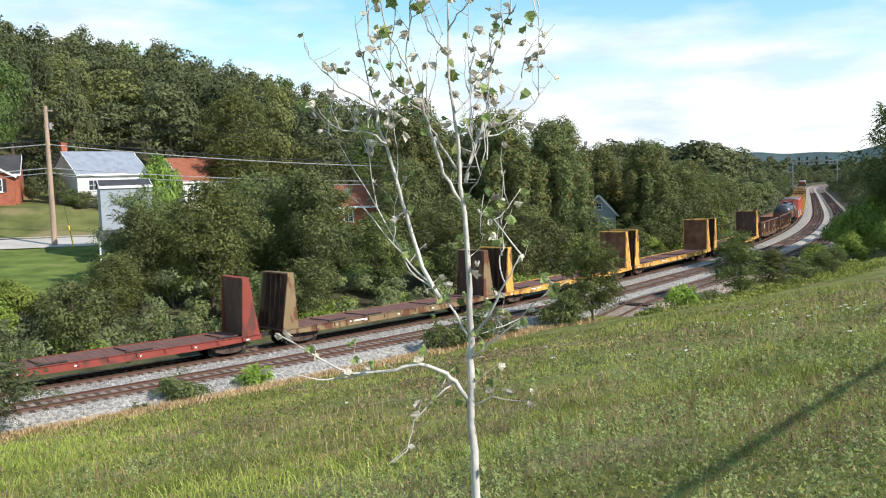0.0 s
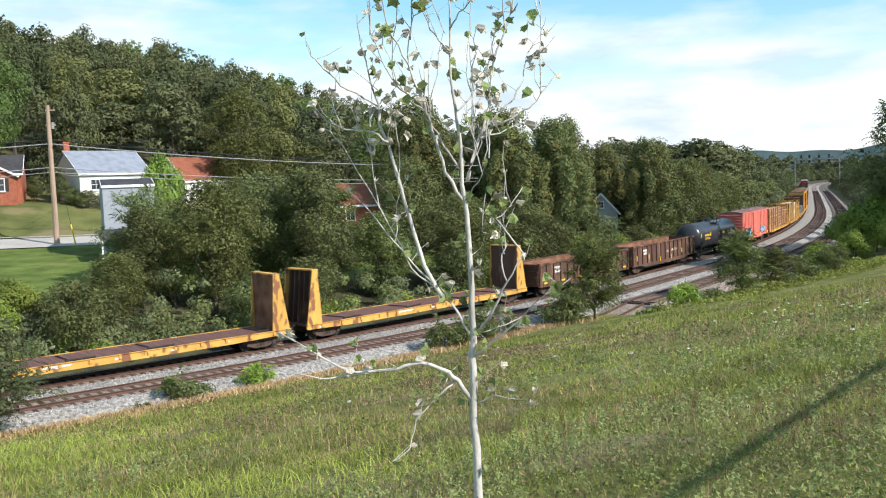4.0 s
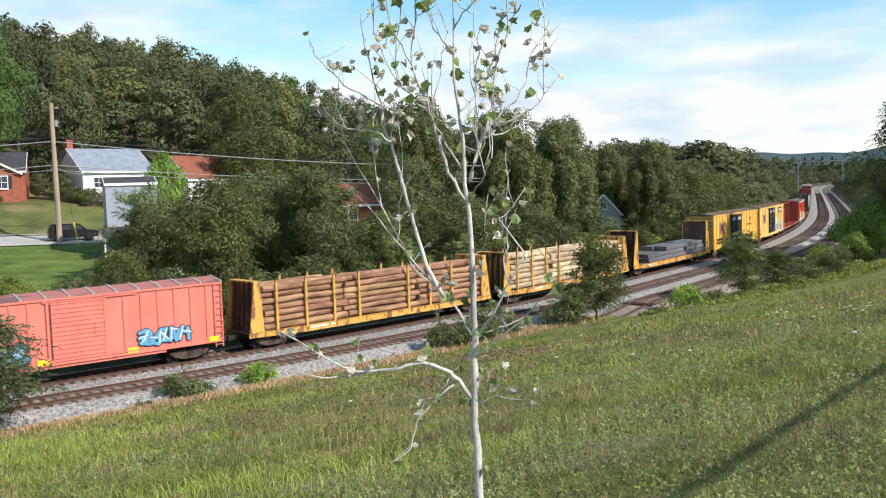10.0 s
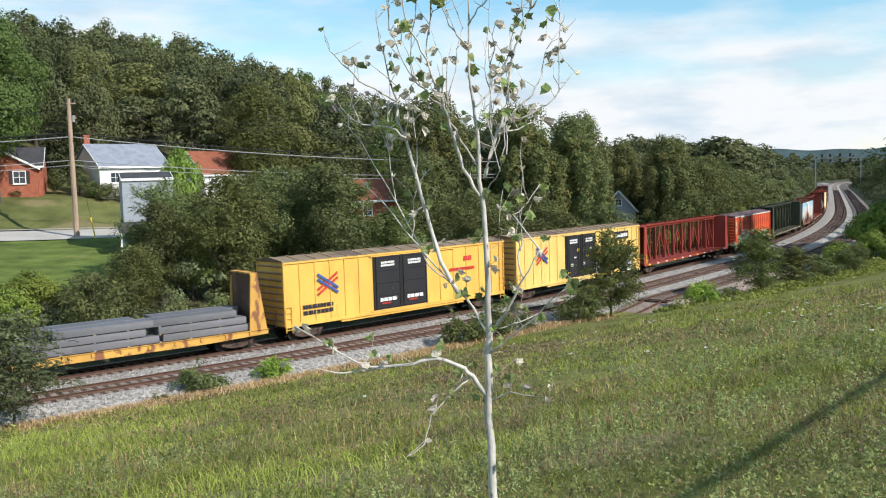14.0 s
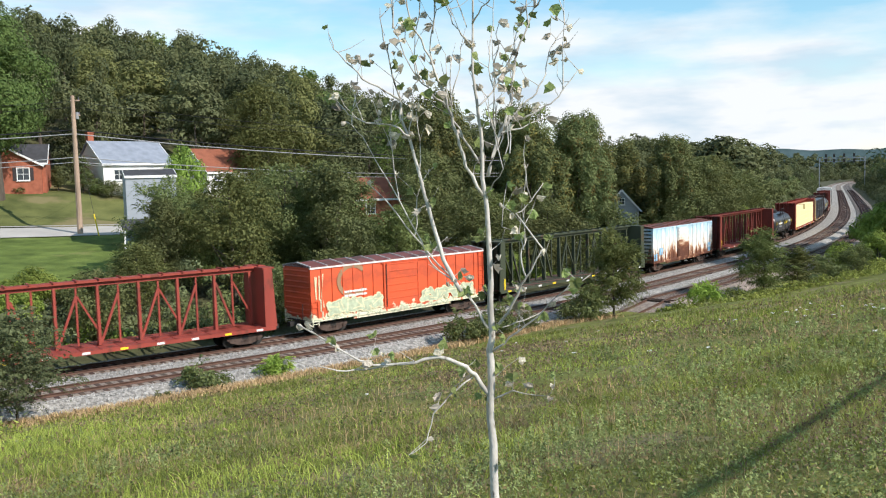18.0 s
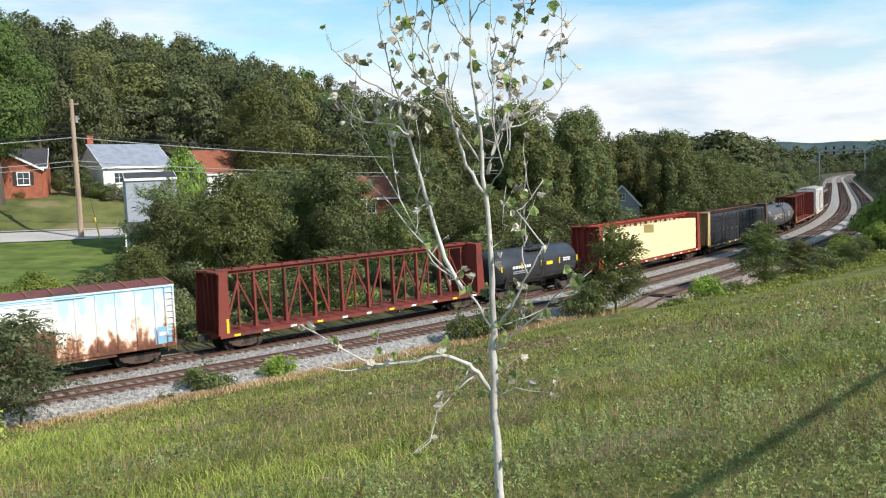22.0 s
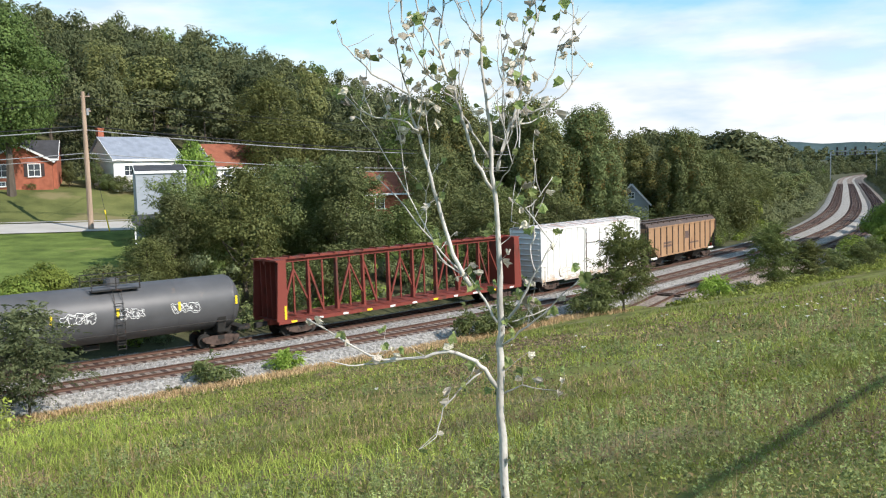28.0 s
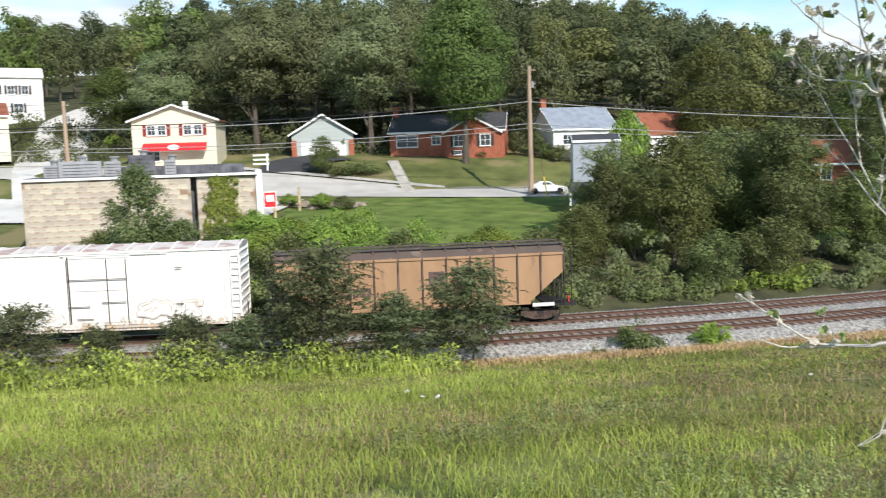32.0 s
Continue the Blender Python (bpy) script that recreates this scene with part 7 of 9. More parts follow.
# The road beyond the railway, its houses, poles and traffic.
ROAD = np.array([rail_at(s, u)[0] for s, u in ((-330, -110), (-200, -88), (-110, -68), (-52, -56), (-33, -51.5), (-18, -48), (-8, -46), (12, -42), (40, -39), (90, -38), (330, -40))])
RC = spline(ROAD, 1200)
RS = np.r_[0, np.cumsum(np.hypot(*np.diff(RC, axis=0).T))]
RS = RS - RS[np.argmin(np.hypot(RC[:, 0] + 40, RC[:, 1] - 91))]
RT = np.gradient(RC, axis=0)
RT /= np.linalg.norm(RT, axis=1)[:, None]
MS = {
    "brick": material("red_brick", (0.36, 0.12, 0.07), 0.9, 0, 0.25, 1.5, 12, 0.4),
    "siding_white": material("white_siding", (0.74, 0.73, 0.70), 0.7, 0, 0.06, 0.8, 15, 0.1, stretch=(0.2, 0.2, 6)),
    "siding_cream": material("cream_siding", (0.72, 0.66, 0.50), 0.7, 0, 0.06, 0.8, 15, 0.1, stretch=(0.2, 0.2, 6)),
    "siding_grey": material("grey_siding", (0.34, 0.37, 0.40), 0.75, 0, 0.1, 0.8, 15, 0.1, stretch=(0.2, 0.2, 6)),
    "siding_sage": material("pale_grey_green_siding", (0.40, 0.44, 0.42), 0.75, 0, 0.1, 0.8, 15, 0.1, stretch=(0.2, 0.2, 6)),
    "shingle_grey": material("grey_shingle", (0.25, 0.28, 0.33), 0.9, 0, 0.2, 1.2, 9, 0.5),
    "shingle_red": material("red_brown_shingle", (0.27, 0.095, 0.055), 0.9, 0, 0.2, 1.2, 9, 0.5),
    "shingle_dark": material("dark_shingle", (0.06, 0.06, 0.065), 0.9, 0, 0.25, 1.2, 9, 0.5),
    "trim": material("white_trim", (0.78, 0.78, 0.76), 0.6, 0, 0.05, 2, 20, 0),
    "shutter": material("maroon_shutter", (0.22, 0.03, 0.03), 0.6, 0, 0.1, 2, 20, 0),
    "shutter_dark": material("dark_shutter", (0.05, 0.04, 0.04), 0.6, 0, 0.1, 2, 20, 0),
    "glass": material("window_glass", (0.05, 0.06, 0.07), 0.08, 0, 0.1, 1, 5, 0, spec=0.6),
    "awning": material("red_awning_canvas", (0.62, 0.03, 0.035), 0.8, 0, 0.12, 2, 25, 0.1),
    "block": material("stained_block_wall", (0.46, 0.41, 0.32), 0.9, 0, 0.25, 0.7, 10, 0.3, (0.58, 0.52, 0.42), 0.13, patch=(0.33, 0.24, 0.15), patch_scale=0.4, patch_at=0.54, stretch=(0.6, 0.6, 1.6)),
    "tar": material("dark_roof_felt", (0.075, 0.075, 0.085), 0.8, 0, 0.4, 1.0, 8, 0.3, (0.16, 0.16, 0.18)),
    "metal": material("galvanised_unit", (0.33, 0.335, 0.34), 0.55, 0.3, 0.2, 1.5, 15, 0.1),
    "pole": material("weathered_pole_timber", (0.40, 0.29, 0.21), 0.9, 0, 0.3, 2, 25, 0.5, stretch=(1, 1, 0.15)),
    "wire": material("black_wire", (0.02, 0.02, 0.022), 0.6, 0, 0.1, 2, 20, 0),
    "wire_light": material("aluminium_wire", (0.40, 0.40, 0.40), 0.5, 0.3, 0.1, 2, 20, 0),
    "car_white": material("white_car_paint", (0.80, 0.80, 0.79), 0.25, 0, 0.03, 1, 10, 0, spec=0.6),
    "car_dark": material("black_car_paint", (0.02, 0.02, 0.023), 0.2, 0, 0.1, 1, 10, 0, spec=0.6),
    "tyre": material("black_tyre", (0.02, 0.02, 0.02), 0.9, 0, 0.1, 5, 20, 0),
    "rim": material("alloy_rim", (0.5, 0.5, 0.5), 0.35, 0.7, 0.1, 5, 20, 0),
    "lamp_red": material("red_lens", (0.4, 0.02, 0.02), 0.2, 0, 0.05, 5, 20, 0),
}


def drape(name, path, offs, mat, label, category, lift=0.1):
    """A strip laid over the ground along a path (n, 2)."""
    d = np.gradient(path, axis=0)
    d /= np.linalg.norm(d, axis=1)[:, None]
    rows = []
    for o in offs:
        p = path + np.stack([d[:, 1], -d[:, 0]], 1) * o
        rows.append(np.c_[p, height(p[:, 0], p[:, 1]) + lift])
    v = np.stack(rows, 1).reshape(-1, 3)
    k = len(offs)
    i, j = np.meshgrid(np.arange(len(path) - 1), np.arange(k - 1), indexing="ij")
    f = np.stack([i * k + j, i * k + j + 1, (i + 1) * k + j + 1, (i + 1) * k + j], -1).reshape(-1, 4)[:, ::-1]
    return tagged(place(name, mesh_np(name, v, f), mat), label, category, kind="structure")


def window(wall, x, z, w, h, y=-0.02, shutters=None, rows=2):
    """A framed window on the front (-y) of a wall part: frame, panes, sill."""
    bm = bmesh.new()
    ring = [[bm.verts.new((x + i * (w / 2 + k), yy, z + j * (h / 2 + k))) for i, j in ((-1, -1), (1, -1), (1, 1), (-1, 1))] for k, yy in ((0.05, y + 0.02), (0.05, y - 0.07), (-0.05, y - 0.07), (-0.05, y + 0.02))]
    for p, q in zip(ring, ring[1:]):
        for i in range(4):
            bm.faces.new((p[i], p[(i + 1) % 4], q[(i + 1) % 4], q[i]))
    fr = part("window", bm, MS["trim"], wall)
    bm = bmesh.new()
    box(bm, (x, y + 0.005, z), (w - 0.02, 0.03, h - 0.02))
    part("pane", bm, MS["glass"], fr)
    for c, d in (((w - 0.06, 0.05, 0.05), 0), ((0.045, 0.04, h - 0.06), 1)):
        bm = bmesh.new()
        box(bm, (x, y - 0.035 - 0.004 * d, z), c)
        part("glazing_bar", bm, MS["trim"], fr)
    bm = bmesh.new()
    box(bm, (x, y - 0.07, z - h / 2 - 0.08), (w + 0.25, 0.16, 0.07))
    part("sill", bm, MS["trim"], fr)
    if shutters:
        for e in (-1, 1):
            bm = bmesh.new()
            box(bm, (x + e * (w / 2 + 0.27), y - 0.02, z), (0.4, 0.05, h + 0.06))
            for k in range(6):
                box(bm, (x + e * (w / 2 + 0.27), y - 0.05, z - h / 2 + h * (k + 0.5) / 6), (0.32, 0.03, 0.06))
            part("shutter", bm, shutters, fr)


def house(label, corner, heading, length, depth, base, eave, ridge, wall_mat, roof_mat, windows=(), gable="side", shutters=None, chimney=None, name="house", over=0.35, lower=None):
    """A house: its front runs from the corner along the heading; gable 'side' has its ridge along the front, 'front' across it."""
    h = thing(name, label, "house", "houses along the road", pose(corner[0], corner[1], base, 0, 0, heading))
    e, r = eave - base, ridge - base
    bm = bmesh.new()
    if gable == "side":
        prism(bm, [(0, -1.5), (depth, -1.5), (depth, e), (depth / 2, r - 0.12), (0, e)], "x", 0, length)
    else:
        prism(bm, [(0, -1.5), (length, -1.5), (length, e), (length / 2, r - 0.12), (0, e)], "y", 0, depth)
    bmesh.ops.recalc_face_normals(bm, faces=bm.faces)
    w = part("wall", bm, wall_mat, h)
    k = over
    for side in (0, 1):
        bm = bmesh.new()
        if gable == "side":
            sl = (r - e) / (depth / 2)
            a = (-k, e - sl * k) if side == 0 else (depth + k, e - sl * k)
            pts = [a, (depth / 2, r), (depth / 2, r + 0.14), (a[0], a[1] + 0.14)]
            prism(bm, pts, "x", -k * 0.7, length + k * 0.7)
        else:
            sl = (r - e) / (length / 2)
            a = (-k, e - sl * k) if side == 0 else (length + k, e - sl * k)
            pts = [a, (length / 2, r), (length / 2, r + 0.14), (a[0], a[1] + 0.14)]
            prism(bm, pts, "y", -k, depth + k)
        bmesh.ops.recalc_face_normals(bm, faces=bm.faces)
        part("roof", bm, roof_mat, h)
    # fascia boards
    bm = bmesh.new()
    if gable == "side":
        sl = (r - e) / (depth / 2)
        box(bm, (length / 2, -k, e - sl * k + 0.03), (length + k * 1.5, 0.06, 0.24))
        for x in (-k * 0.72, length + k * 0.72):
            beam(bm, (x, -k, e - sl * k + 0.04), (x, depth / 2, r + 0.05), 0.05, 0.22)
    else:
        sl = (r - e) / (length / 2)
        for s2 in (-1, 1):
            beam(bm, (length / 2 + s2 * (length / 2 + k), -k - 0.03, e - sl * k + 0.02), (length / 2, -k - 0.03, r + 0.04), 0.24, 0.06)
    part("fascia", bm, MS["trim"], h)
    for x, z, ww, hh in windows:
        window(w, x, z, ww, hh, shutters=shutters)
    if chimney:
        bm = bmesh.new()
        box(bm, (chimney[0], chimney[1], r * 0.5 + 0.6), (0.75, 0.75, r + 1.2))
        box(bm, (chimney[0], chimney[1], r + 1.2), (0.9, 0.9, 0.15))
        part("chimney", bm, MS["brick"], h, "red brick chimney")
    return h, w


def gutter_door(w, x, wd, hg, mat, z0=0.0, y=-0.03):
    bm = bmesh.new()
    box(bm, (x, y, z0 + hg / 2), (wd, 0.06, hg))
    for k in range(4):
        box(bm, (x, y - 0.04, z0 + hg * (k + 0.5) / 4), (wd - 0.2, 0.03, hg / 4 - 0.12))
    return part("door", bm, mat, w)


def make_houses():
    # white house with a grey roof
    h, w = house("small white house with grey shingle roof and brick chimney", (-45.1, 108.0), 46, 9.2, 8.0, 9.6, 13.1, 15.9, MS["siding_white"], MS["shingle_grey"],
                 ((2.0, 2.0, 1.3, 1.3), (5.0, 2.0, 1.0, 1.3), (7.6, 2.0, 1.3, 1.3)), chimney=(0.4, 4.5))
    # house with a red-brown roof
    h, w = house("cream house with red-brown roof, half hidden by trees", (-35.2, 118.5), 50, 9.0, 7.5, 8.4, 11.9, 15.0, MS["siding_white"], MS["shingle_red"], ((1.6, 2.2, 1.2, 1.3), (4.5, 2.2, 1.2, 1.3)))
    # two more red roofs lower down
    house("house with red-brown roof among the trees", (-13.6, 106.0), 12, 7.5, 7.0, 3.0, 7.9, 10.3, MS["brick"], MS["shingle_red"], ((2.0, 3.6, 1.1, 1.2),))
    house("low house with red-brown roof among the trees", (-5.8, 108.2), 14, 6.5, 7.0, 2.0, 6.6, 8.5, MS["siding_white"], MS["shingle_red"], ((1.5, 3.8, 1.1, 1.2), (4.2, 3.8, 1.1, 1.2)))
    house("white house glimpsed between tall trees", (11.4, 112.0), 20, 5.0, 6.0, 1.0, 6.4, 8.2, MS["siding_white"], MS["shingle_dark"], ((1.2, 4.0, 0.9, 1.3), (3.4, 4.0, 0.9, 1.3)))
    house("dark grey house with a steep front gable", (20.0, 126.0), -8, 4.8, 7.0, 0.8, 5.0, 7.7, MS["siding_grey"], MS["shingle_dark"], ((2.4, 5.3, 0.8, 0.9), (1.4, 3.0, 0.9, 1.2)), gable="front")
    # tall grey building by the road, seen from behind
    h, w = house("tall grey-sided building with a low dark lean-to", (-31.4, 80.0), 24, 4.5, 6.0, 4.2, 10.9, 11.5, MS["siding_grey"], MS["shingle_dark"], (), over=0.12)
    bm = bmesh.new()
    prism(bm, [(-2.6, 1.9), (-2.6, 2.05), (-0.1, 2.8), (-0.1, 2.6)], "x", -0.6, 4.0)
    bmesh.ops.recalc_face_normals(bm, faces=bm.faces)
    lean = part("lean_to_roof", bm, MS["shingle_dark"], h)
    for x in (-0.4, 1.6, 3.8):
        bm = bmesh.new()
        box(bm, (x, -2.45, 0.7), (0.14, 0.14, 2.6))
        part("post", bm, MS["trim"], h)
    # brick house with a front wing
    h, w = house("red brick house with dark roof and white trim", (-65.9, 100.3), 22, 15.6, 8.5, 9.9, 13.3, 15.6, MS["brick"], MS["shingle_dark"],
                 ((2.4, 2.1, 2.9, 1.5), (6.4, 2.2, 1.2, 1.2)), chimney=(0.3, 4.0))
    wing, w2 = house("front wing of brick with two white windows", (-58.3, 102.2), 22, 7.4, 8.0, 9.8, 13.0, 15.0, MS["brick"], MS["shingle_dark"], ((1.8, 2.1, 1.25, 1.5), (5.4, 2.1, 1.35, 1.5), (1.7, 0.5, 0.9, 0.5)), gable="front", shutters=MS["shutter_dark"])
    # garage with a wide gable
    h, w = house("pale grey-green garage gable with white doors", (-77.8, 94.0), 37, 8.4, 9.0, 10.2, 13.5, 16.0, MS["siding_sage"], MS["shingle_dark"], gable="front", over=0.5)
    gutter_door(w, 2.6, 2.7, 2.3, MS["trim"], -0.2)
    gutter_door(w, 6.0, 2.7, 2.3, MS["trim"], -0.2)
    for x in (0.3, 8.1):
        bm = bmesh.new()
        box(bm, (x, -0.06, 0.9), (0.7, 0.16, 3.0))
        part("brick_pier", bm, MS["brick"], h)
    # two-storey house with a red awning
    h, w = house("two-storey cream house with red awning and maroon shutters", (-89.5, 76.9), 36, 10.4, 9.0, 9.4, 15.5, 17.3, MS["siding_cream"], MS["shingle_red"],
                 ((2.4, 4.8, 1.0, 1.2), (3.7, 4.8, 1.0, 1.2), (6.9, 4.8, 1.0, 1.2), (8.2, 4.8, 1.0, 1.2), (2.5, 1.6, 1.6, 1.4)), gable="front", over=0.55)
    for x in (1.55, 4.55, 6.05, 9.05):
        bm = bmesh.new()
        box(bm, (x, -0.06, 4.8), (0.42, 0.06, 1.35))
        part("shutter", bm, MS["shutter"], w)
    bm = bmesh.new()
    prism(bm, [(0.0, 2.5), (-1.5, 2.2), (-1.5, 2.55), (-0.9, 3.0), (0, 3.2)], "x", 1.4, 9.2)
    bmesh.ops.recalc_face_normals(bm, faces=bm.faces)
    aw = part("awning", bm, MS["awning"], h, "long red canvas awning")
    bm = bmesh.new()
    prism(bm, [(5.3 + 0.75 * math.cos(a), 2.62 + 0.34 * math.sin(a)) for a in np.linspace(0, 6.2832, 12, endpoint=False)][::-1], "y", -1.53, -1.505)
    part("emblem", bm, MS["trim"], aw, "white oval shape on the awning")
    bm = bmesh.new()
    box(bm, (6.3, 3.0, 8.0), (0.6, 0.6, 1.2))
    part("chimney", bm, MS["trim"], h)
    house("white two-storey house high on the hill street", (-146, 87.0), 56, 15.0, 10.0, 18.6, 25.8, 27.6, MS["siding_white"], MS["trim"], ((10.0, 4.9, 1.1, 1.5), (12.2, 4.9, 1.1, 1.5), (7.5, 4.9, 1.1, 1.5), (11, 1.8, 1.5, 1.6)), shutters=MS["shutter_dark"])
    house("tan stucco house with brown roof on the corner", (-116, 66.5), 60, 9.5, 8.0, 12.4, 17.2, 19.0, MS["siding_cream"], MS["shingle_red"], ((3.0, 2.5, 1.2, 1.4), (6.5, 2.5, 1.2, 1.4)))
    house("white house among trees beyond the tracks", (205, 655), -15, 12, 9, 9.0, 14.0, 17.5, MS["siding_white"], MS["shingle_grey"], ((3, 2.5, 1.4, 1.6), (8, 2.5, 1.4, 1.6)), gable="front")
    house("house with a red-brown roof among distant trees", (160, 560), -12, 16, 9, 10.0, 14.5, 18.0, MS["siding_cream"], MS["shingle_red"], ((3, 2.5, 1.4, 1.6), (8, 2.5, 1.4, 1.6)))
    house("white house far back on the hill", (-88, 130), 35, 9, 8, 24.0, 28.5, 30.5, MS["siding_white"], MS["trim"], ((3, 2.2, 1.2, 1.3),))


def make_shop():
    """The flat-roofed block building beside the railway."""
    sh = thing("shop_building", "flat-roofed stained block building with rooftop units", "building", m=pose(-59.5, 40.6, 3.2, 0, 0, 50.5))
    L, D, Hh = 17.2, 15.0, 5.75
    bm = bmesh.new()
    box(bm, (6.05, D / 2, Hh / 2 - 1.5), (12.1, D, Hh + 3.0))
    box(bm, (14.9, D / 2 + 0.1, Hh / 2 - 1.5), (4.6, D - 0.2, Hh + 3.0))
    wall = part("wall", bm, MS["block"], sh)
    # recess takes the felt's near-black colour to stand for deep shade
    bm = bmesh.new()
    box(bm, (12.35, D / 2 + 0.7, Hh / 2 - 1.5), (0.48, D - 1.4, Hh + 2.9))
    part("recess", bm, MS["tar"], sh, "recess between the two bays, its shade put in as dark colour")
    # courses of blocks, proud of the wall
    rng = random.Random(4)
    blk = [mesh_of("block", lambda b, w=w: box(b, (0, -0.002, 0), (w, 0.02, 0.398))) for w in (0.80, 0.40)]
    n = 0
    for row in range(12):
        x = 0.4 if row % 2 else 0.2
        while x < L - 0.5 and n < 290:
            big = not (x < 0.3)
            if 11.1 < x < 12.5:
                x += 0.82
                continue
            o = place("block", blk[0 if big else 1], MS["block"], wall)
            o.location = (x + 0.4 if big else x + 0.2, (0.0 if x < 12 else 0.2) + rng.uniform(-0.003, 0.003), Hh - 0.45 - 0.41 * row)
            x += 0.82 if big else 0.42
            n += 1
    bm = bmesh.new()
    box(bm, (L / 2, D / 2, Hh + 0.03), (L + 0.3, D + 0.3, 0.14))
    part("roof", bm, MS["tar"], sh, "dark patched felt roof")
    bm = bmesh.new()
    box(bm, (L / 2, -0.16, Hh + 0.02), (L + 0.4, 0.08, 0.2))
    part("roof_edge", bm, MS["trim"], sh)
    bm = bmesh.new()
    box(bm, (L * 0.7, D * 0.55, Hh + 0.45), (L * 0.62, 0.25, 0.8))
    for k in range(16):
        box(bm, (L * 0.4 + L * 0.6 * k / 15, D * 0.55 - 0.16, Hh + 0.45), (0.5, 0.1, 0.7))
    part("parapet", bm, MS["tar"], sh, "dark shingled parapet")
    for k, (x, y, w, d, h) in enumerate(((4.0, 4.2, 3.2, 1.9, 1.25), (1.9, 4.4, 1.2, 1.2, 1.0), (6.4, 5.4, 1.3, 1.4, 1.2), (8.7, 5.6, 2.1, 1.7, 1.65), (10.9, 4.6, 0.9, 0.9, 1.2))):
        u = thing("rooftop_unit", "galvanised ventilation unit on the flat roof", "roof unit", "units on the shop roof", sh.matrix_basis @ pose(x, y, Hh + 0.12))
        bm = bmesh.new()
        box(bm, (0, 0, h / 2), (w, d, h))
        bmesh.ops.bevel(bm, geom=bm.edges[:], offset=0.04, segments=1, affect="EDGES")
        part("casing", bm, MS["metal"] if k != 3 else MS["tar"], u)
        bm = bmesh.new()
        tube(bm, [(0.2, 0, h - 0.05), (0.2, 0, h + 0.35)], 0.3, 10)
        tube(bm, [(0.2, 0, h + 0.3), (0.2, 0, h + 0.42)], 0.42, 10)
        part("cowl", bm, MS["metal"], u)
        for j in range(4):
            bm = bmesh.new()
            box(bm, (0, -d / 2 - 0.02, h * (0.2 + 0.2 * j)), (w * 0.8, 0.03, 0.05))
            part("louvre", bm, MS["tar"], u)
    # pale end post, sign and a bracket of boards
    bm = bmesh.new()
    box(bm, (L + 0.28, 0.4, Hh / 2 - 0.4), (0.5, 0.8, Hh + 1.4))
    part("end_pier", bm, MS["trim"], sh, "white painted end pier")
    bm = bmesh.new()
    for z in (Hh + 0.75, Hh + 1.1, Hh + 1.45):
        box(bm, (L + 0.6, 0.4, z), (1.3, 0.1, 0.14))
    box(bm, (L + 1.1, 0.4, Hh + 0.9), (0.12, 0.12, 1.4))
    part("board_bracket", bm, MS["trim"], sh)
    bm = bmesh.new()
    box(bm, (L + 1.35, 1.6, 3.5), (1.05, 0.2, 1.35))
    sg = part("sign_box", bm, MS["trim"], sh)
    bm = bmesh.new()
    box(bm, (L + 1.35, 1.49, 3.5), (0.92, 0.02, 1.2))
    part("sign_face", bm, MS["awning"], sg, "faded red sign panel")
    bm = bmesh.new()
    box(bm, (L + 1.35, 1.47, 3.62), (0.66, 0.02, 0.55))
    part("lettering", bm, MS["trim"], sg)
    # ivy on the wall
    rg = np.random.default_rng(5)
    c = np.array([(L - 2.6 + rg.uniform(-1.5, 1.3) * (0.75 + 0.3 * q), 0.05, Hh * (1 - q) - 0.2) for q in rg.random(90)])
    v, f = leaf_cloud(rg, c, np.full(len(c), 0.5), 4200, 0.22, 1.0)
    v[:, 1] = np.minimum(v[:, 1] * 0.5 - 0.05, -0.03)
    ivy = thing("ivy", "bright green ivy climbing the block wall", "climbing plant", m=sh.matrix_basis.copy())
    place("leaves", mesh_np("leaves", v, f), M["leaf_bright"], ivy)


def make_pole(x, y, z0, z1, label, arms=True, name="utility_pole"):
    p = thing(name, label, "utility pole", "poles along the road", pose(x, y, z0))
    bm = bmesh.new()
    h = z1 - z0
    tube(bm, [(0, 0, -0.5), (0, 0, h * 0.5), (0, 0, h)], [0.29, 0.25, 0.19], 10)
    part("post", bm, MS["pole"], p)
    if arms:
        for k, z in enumerate((h - 0.5, h - 2.0)):
            bm = bmesh.new()
            box(bm, (0.25, 0, z), (0.9, 0.1, 0.12), radians(20))
            part("bracket", bm, MS["pole"], p)
            for dx in (-0.05, 0.55):
                bm = bmesh.new()
                tube(bm, [(dx, dx * 0.3, z + 0.05), (dx, dx * 0.3, z + 0.32)], [0.07, 0.05], 7)
                part("insulator", bm, MS["tar"], p)
        bm = bmesh.new()
        tube(bm, [(0.34, 0.1, h - 2.4), (0.34, 0.1, h - 1.7)], 0.16, 8)
        part("transformer", bm, MS["metal"], p)
    return p


def wire(a, b, sag, r=0.022, mat="wire"):
    a, b = Vector(a), Vector(b)
    pts = [a.lerp(b, q) - Vector((0, 0, sag * 4 * q * (1 - q))) for q in np.linspace(0, 1, 14)]
    w = thing("overhead_wire", "thin dark overhead wire between road poles", "wire", "wires along the road")
    bm = bmesh.new()
    tube(bm, pts, r, 4)
    part("strand", bm, MS[mat], w)


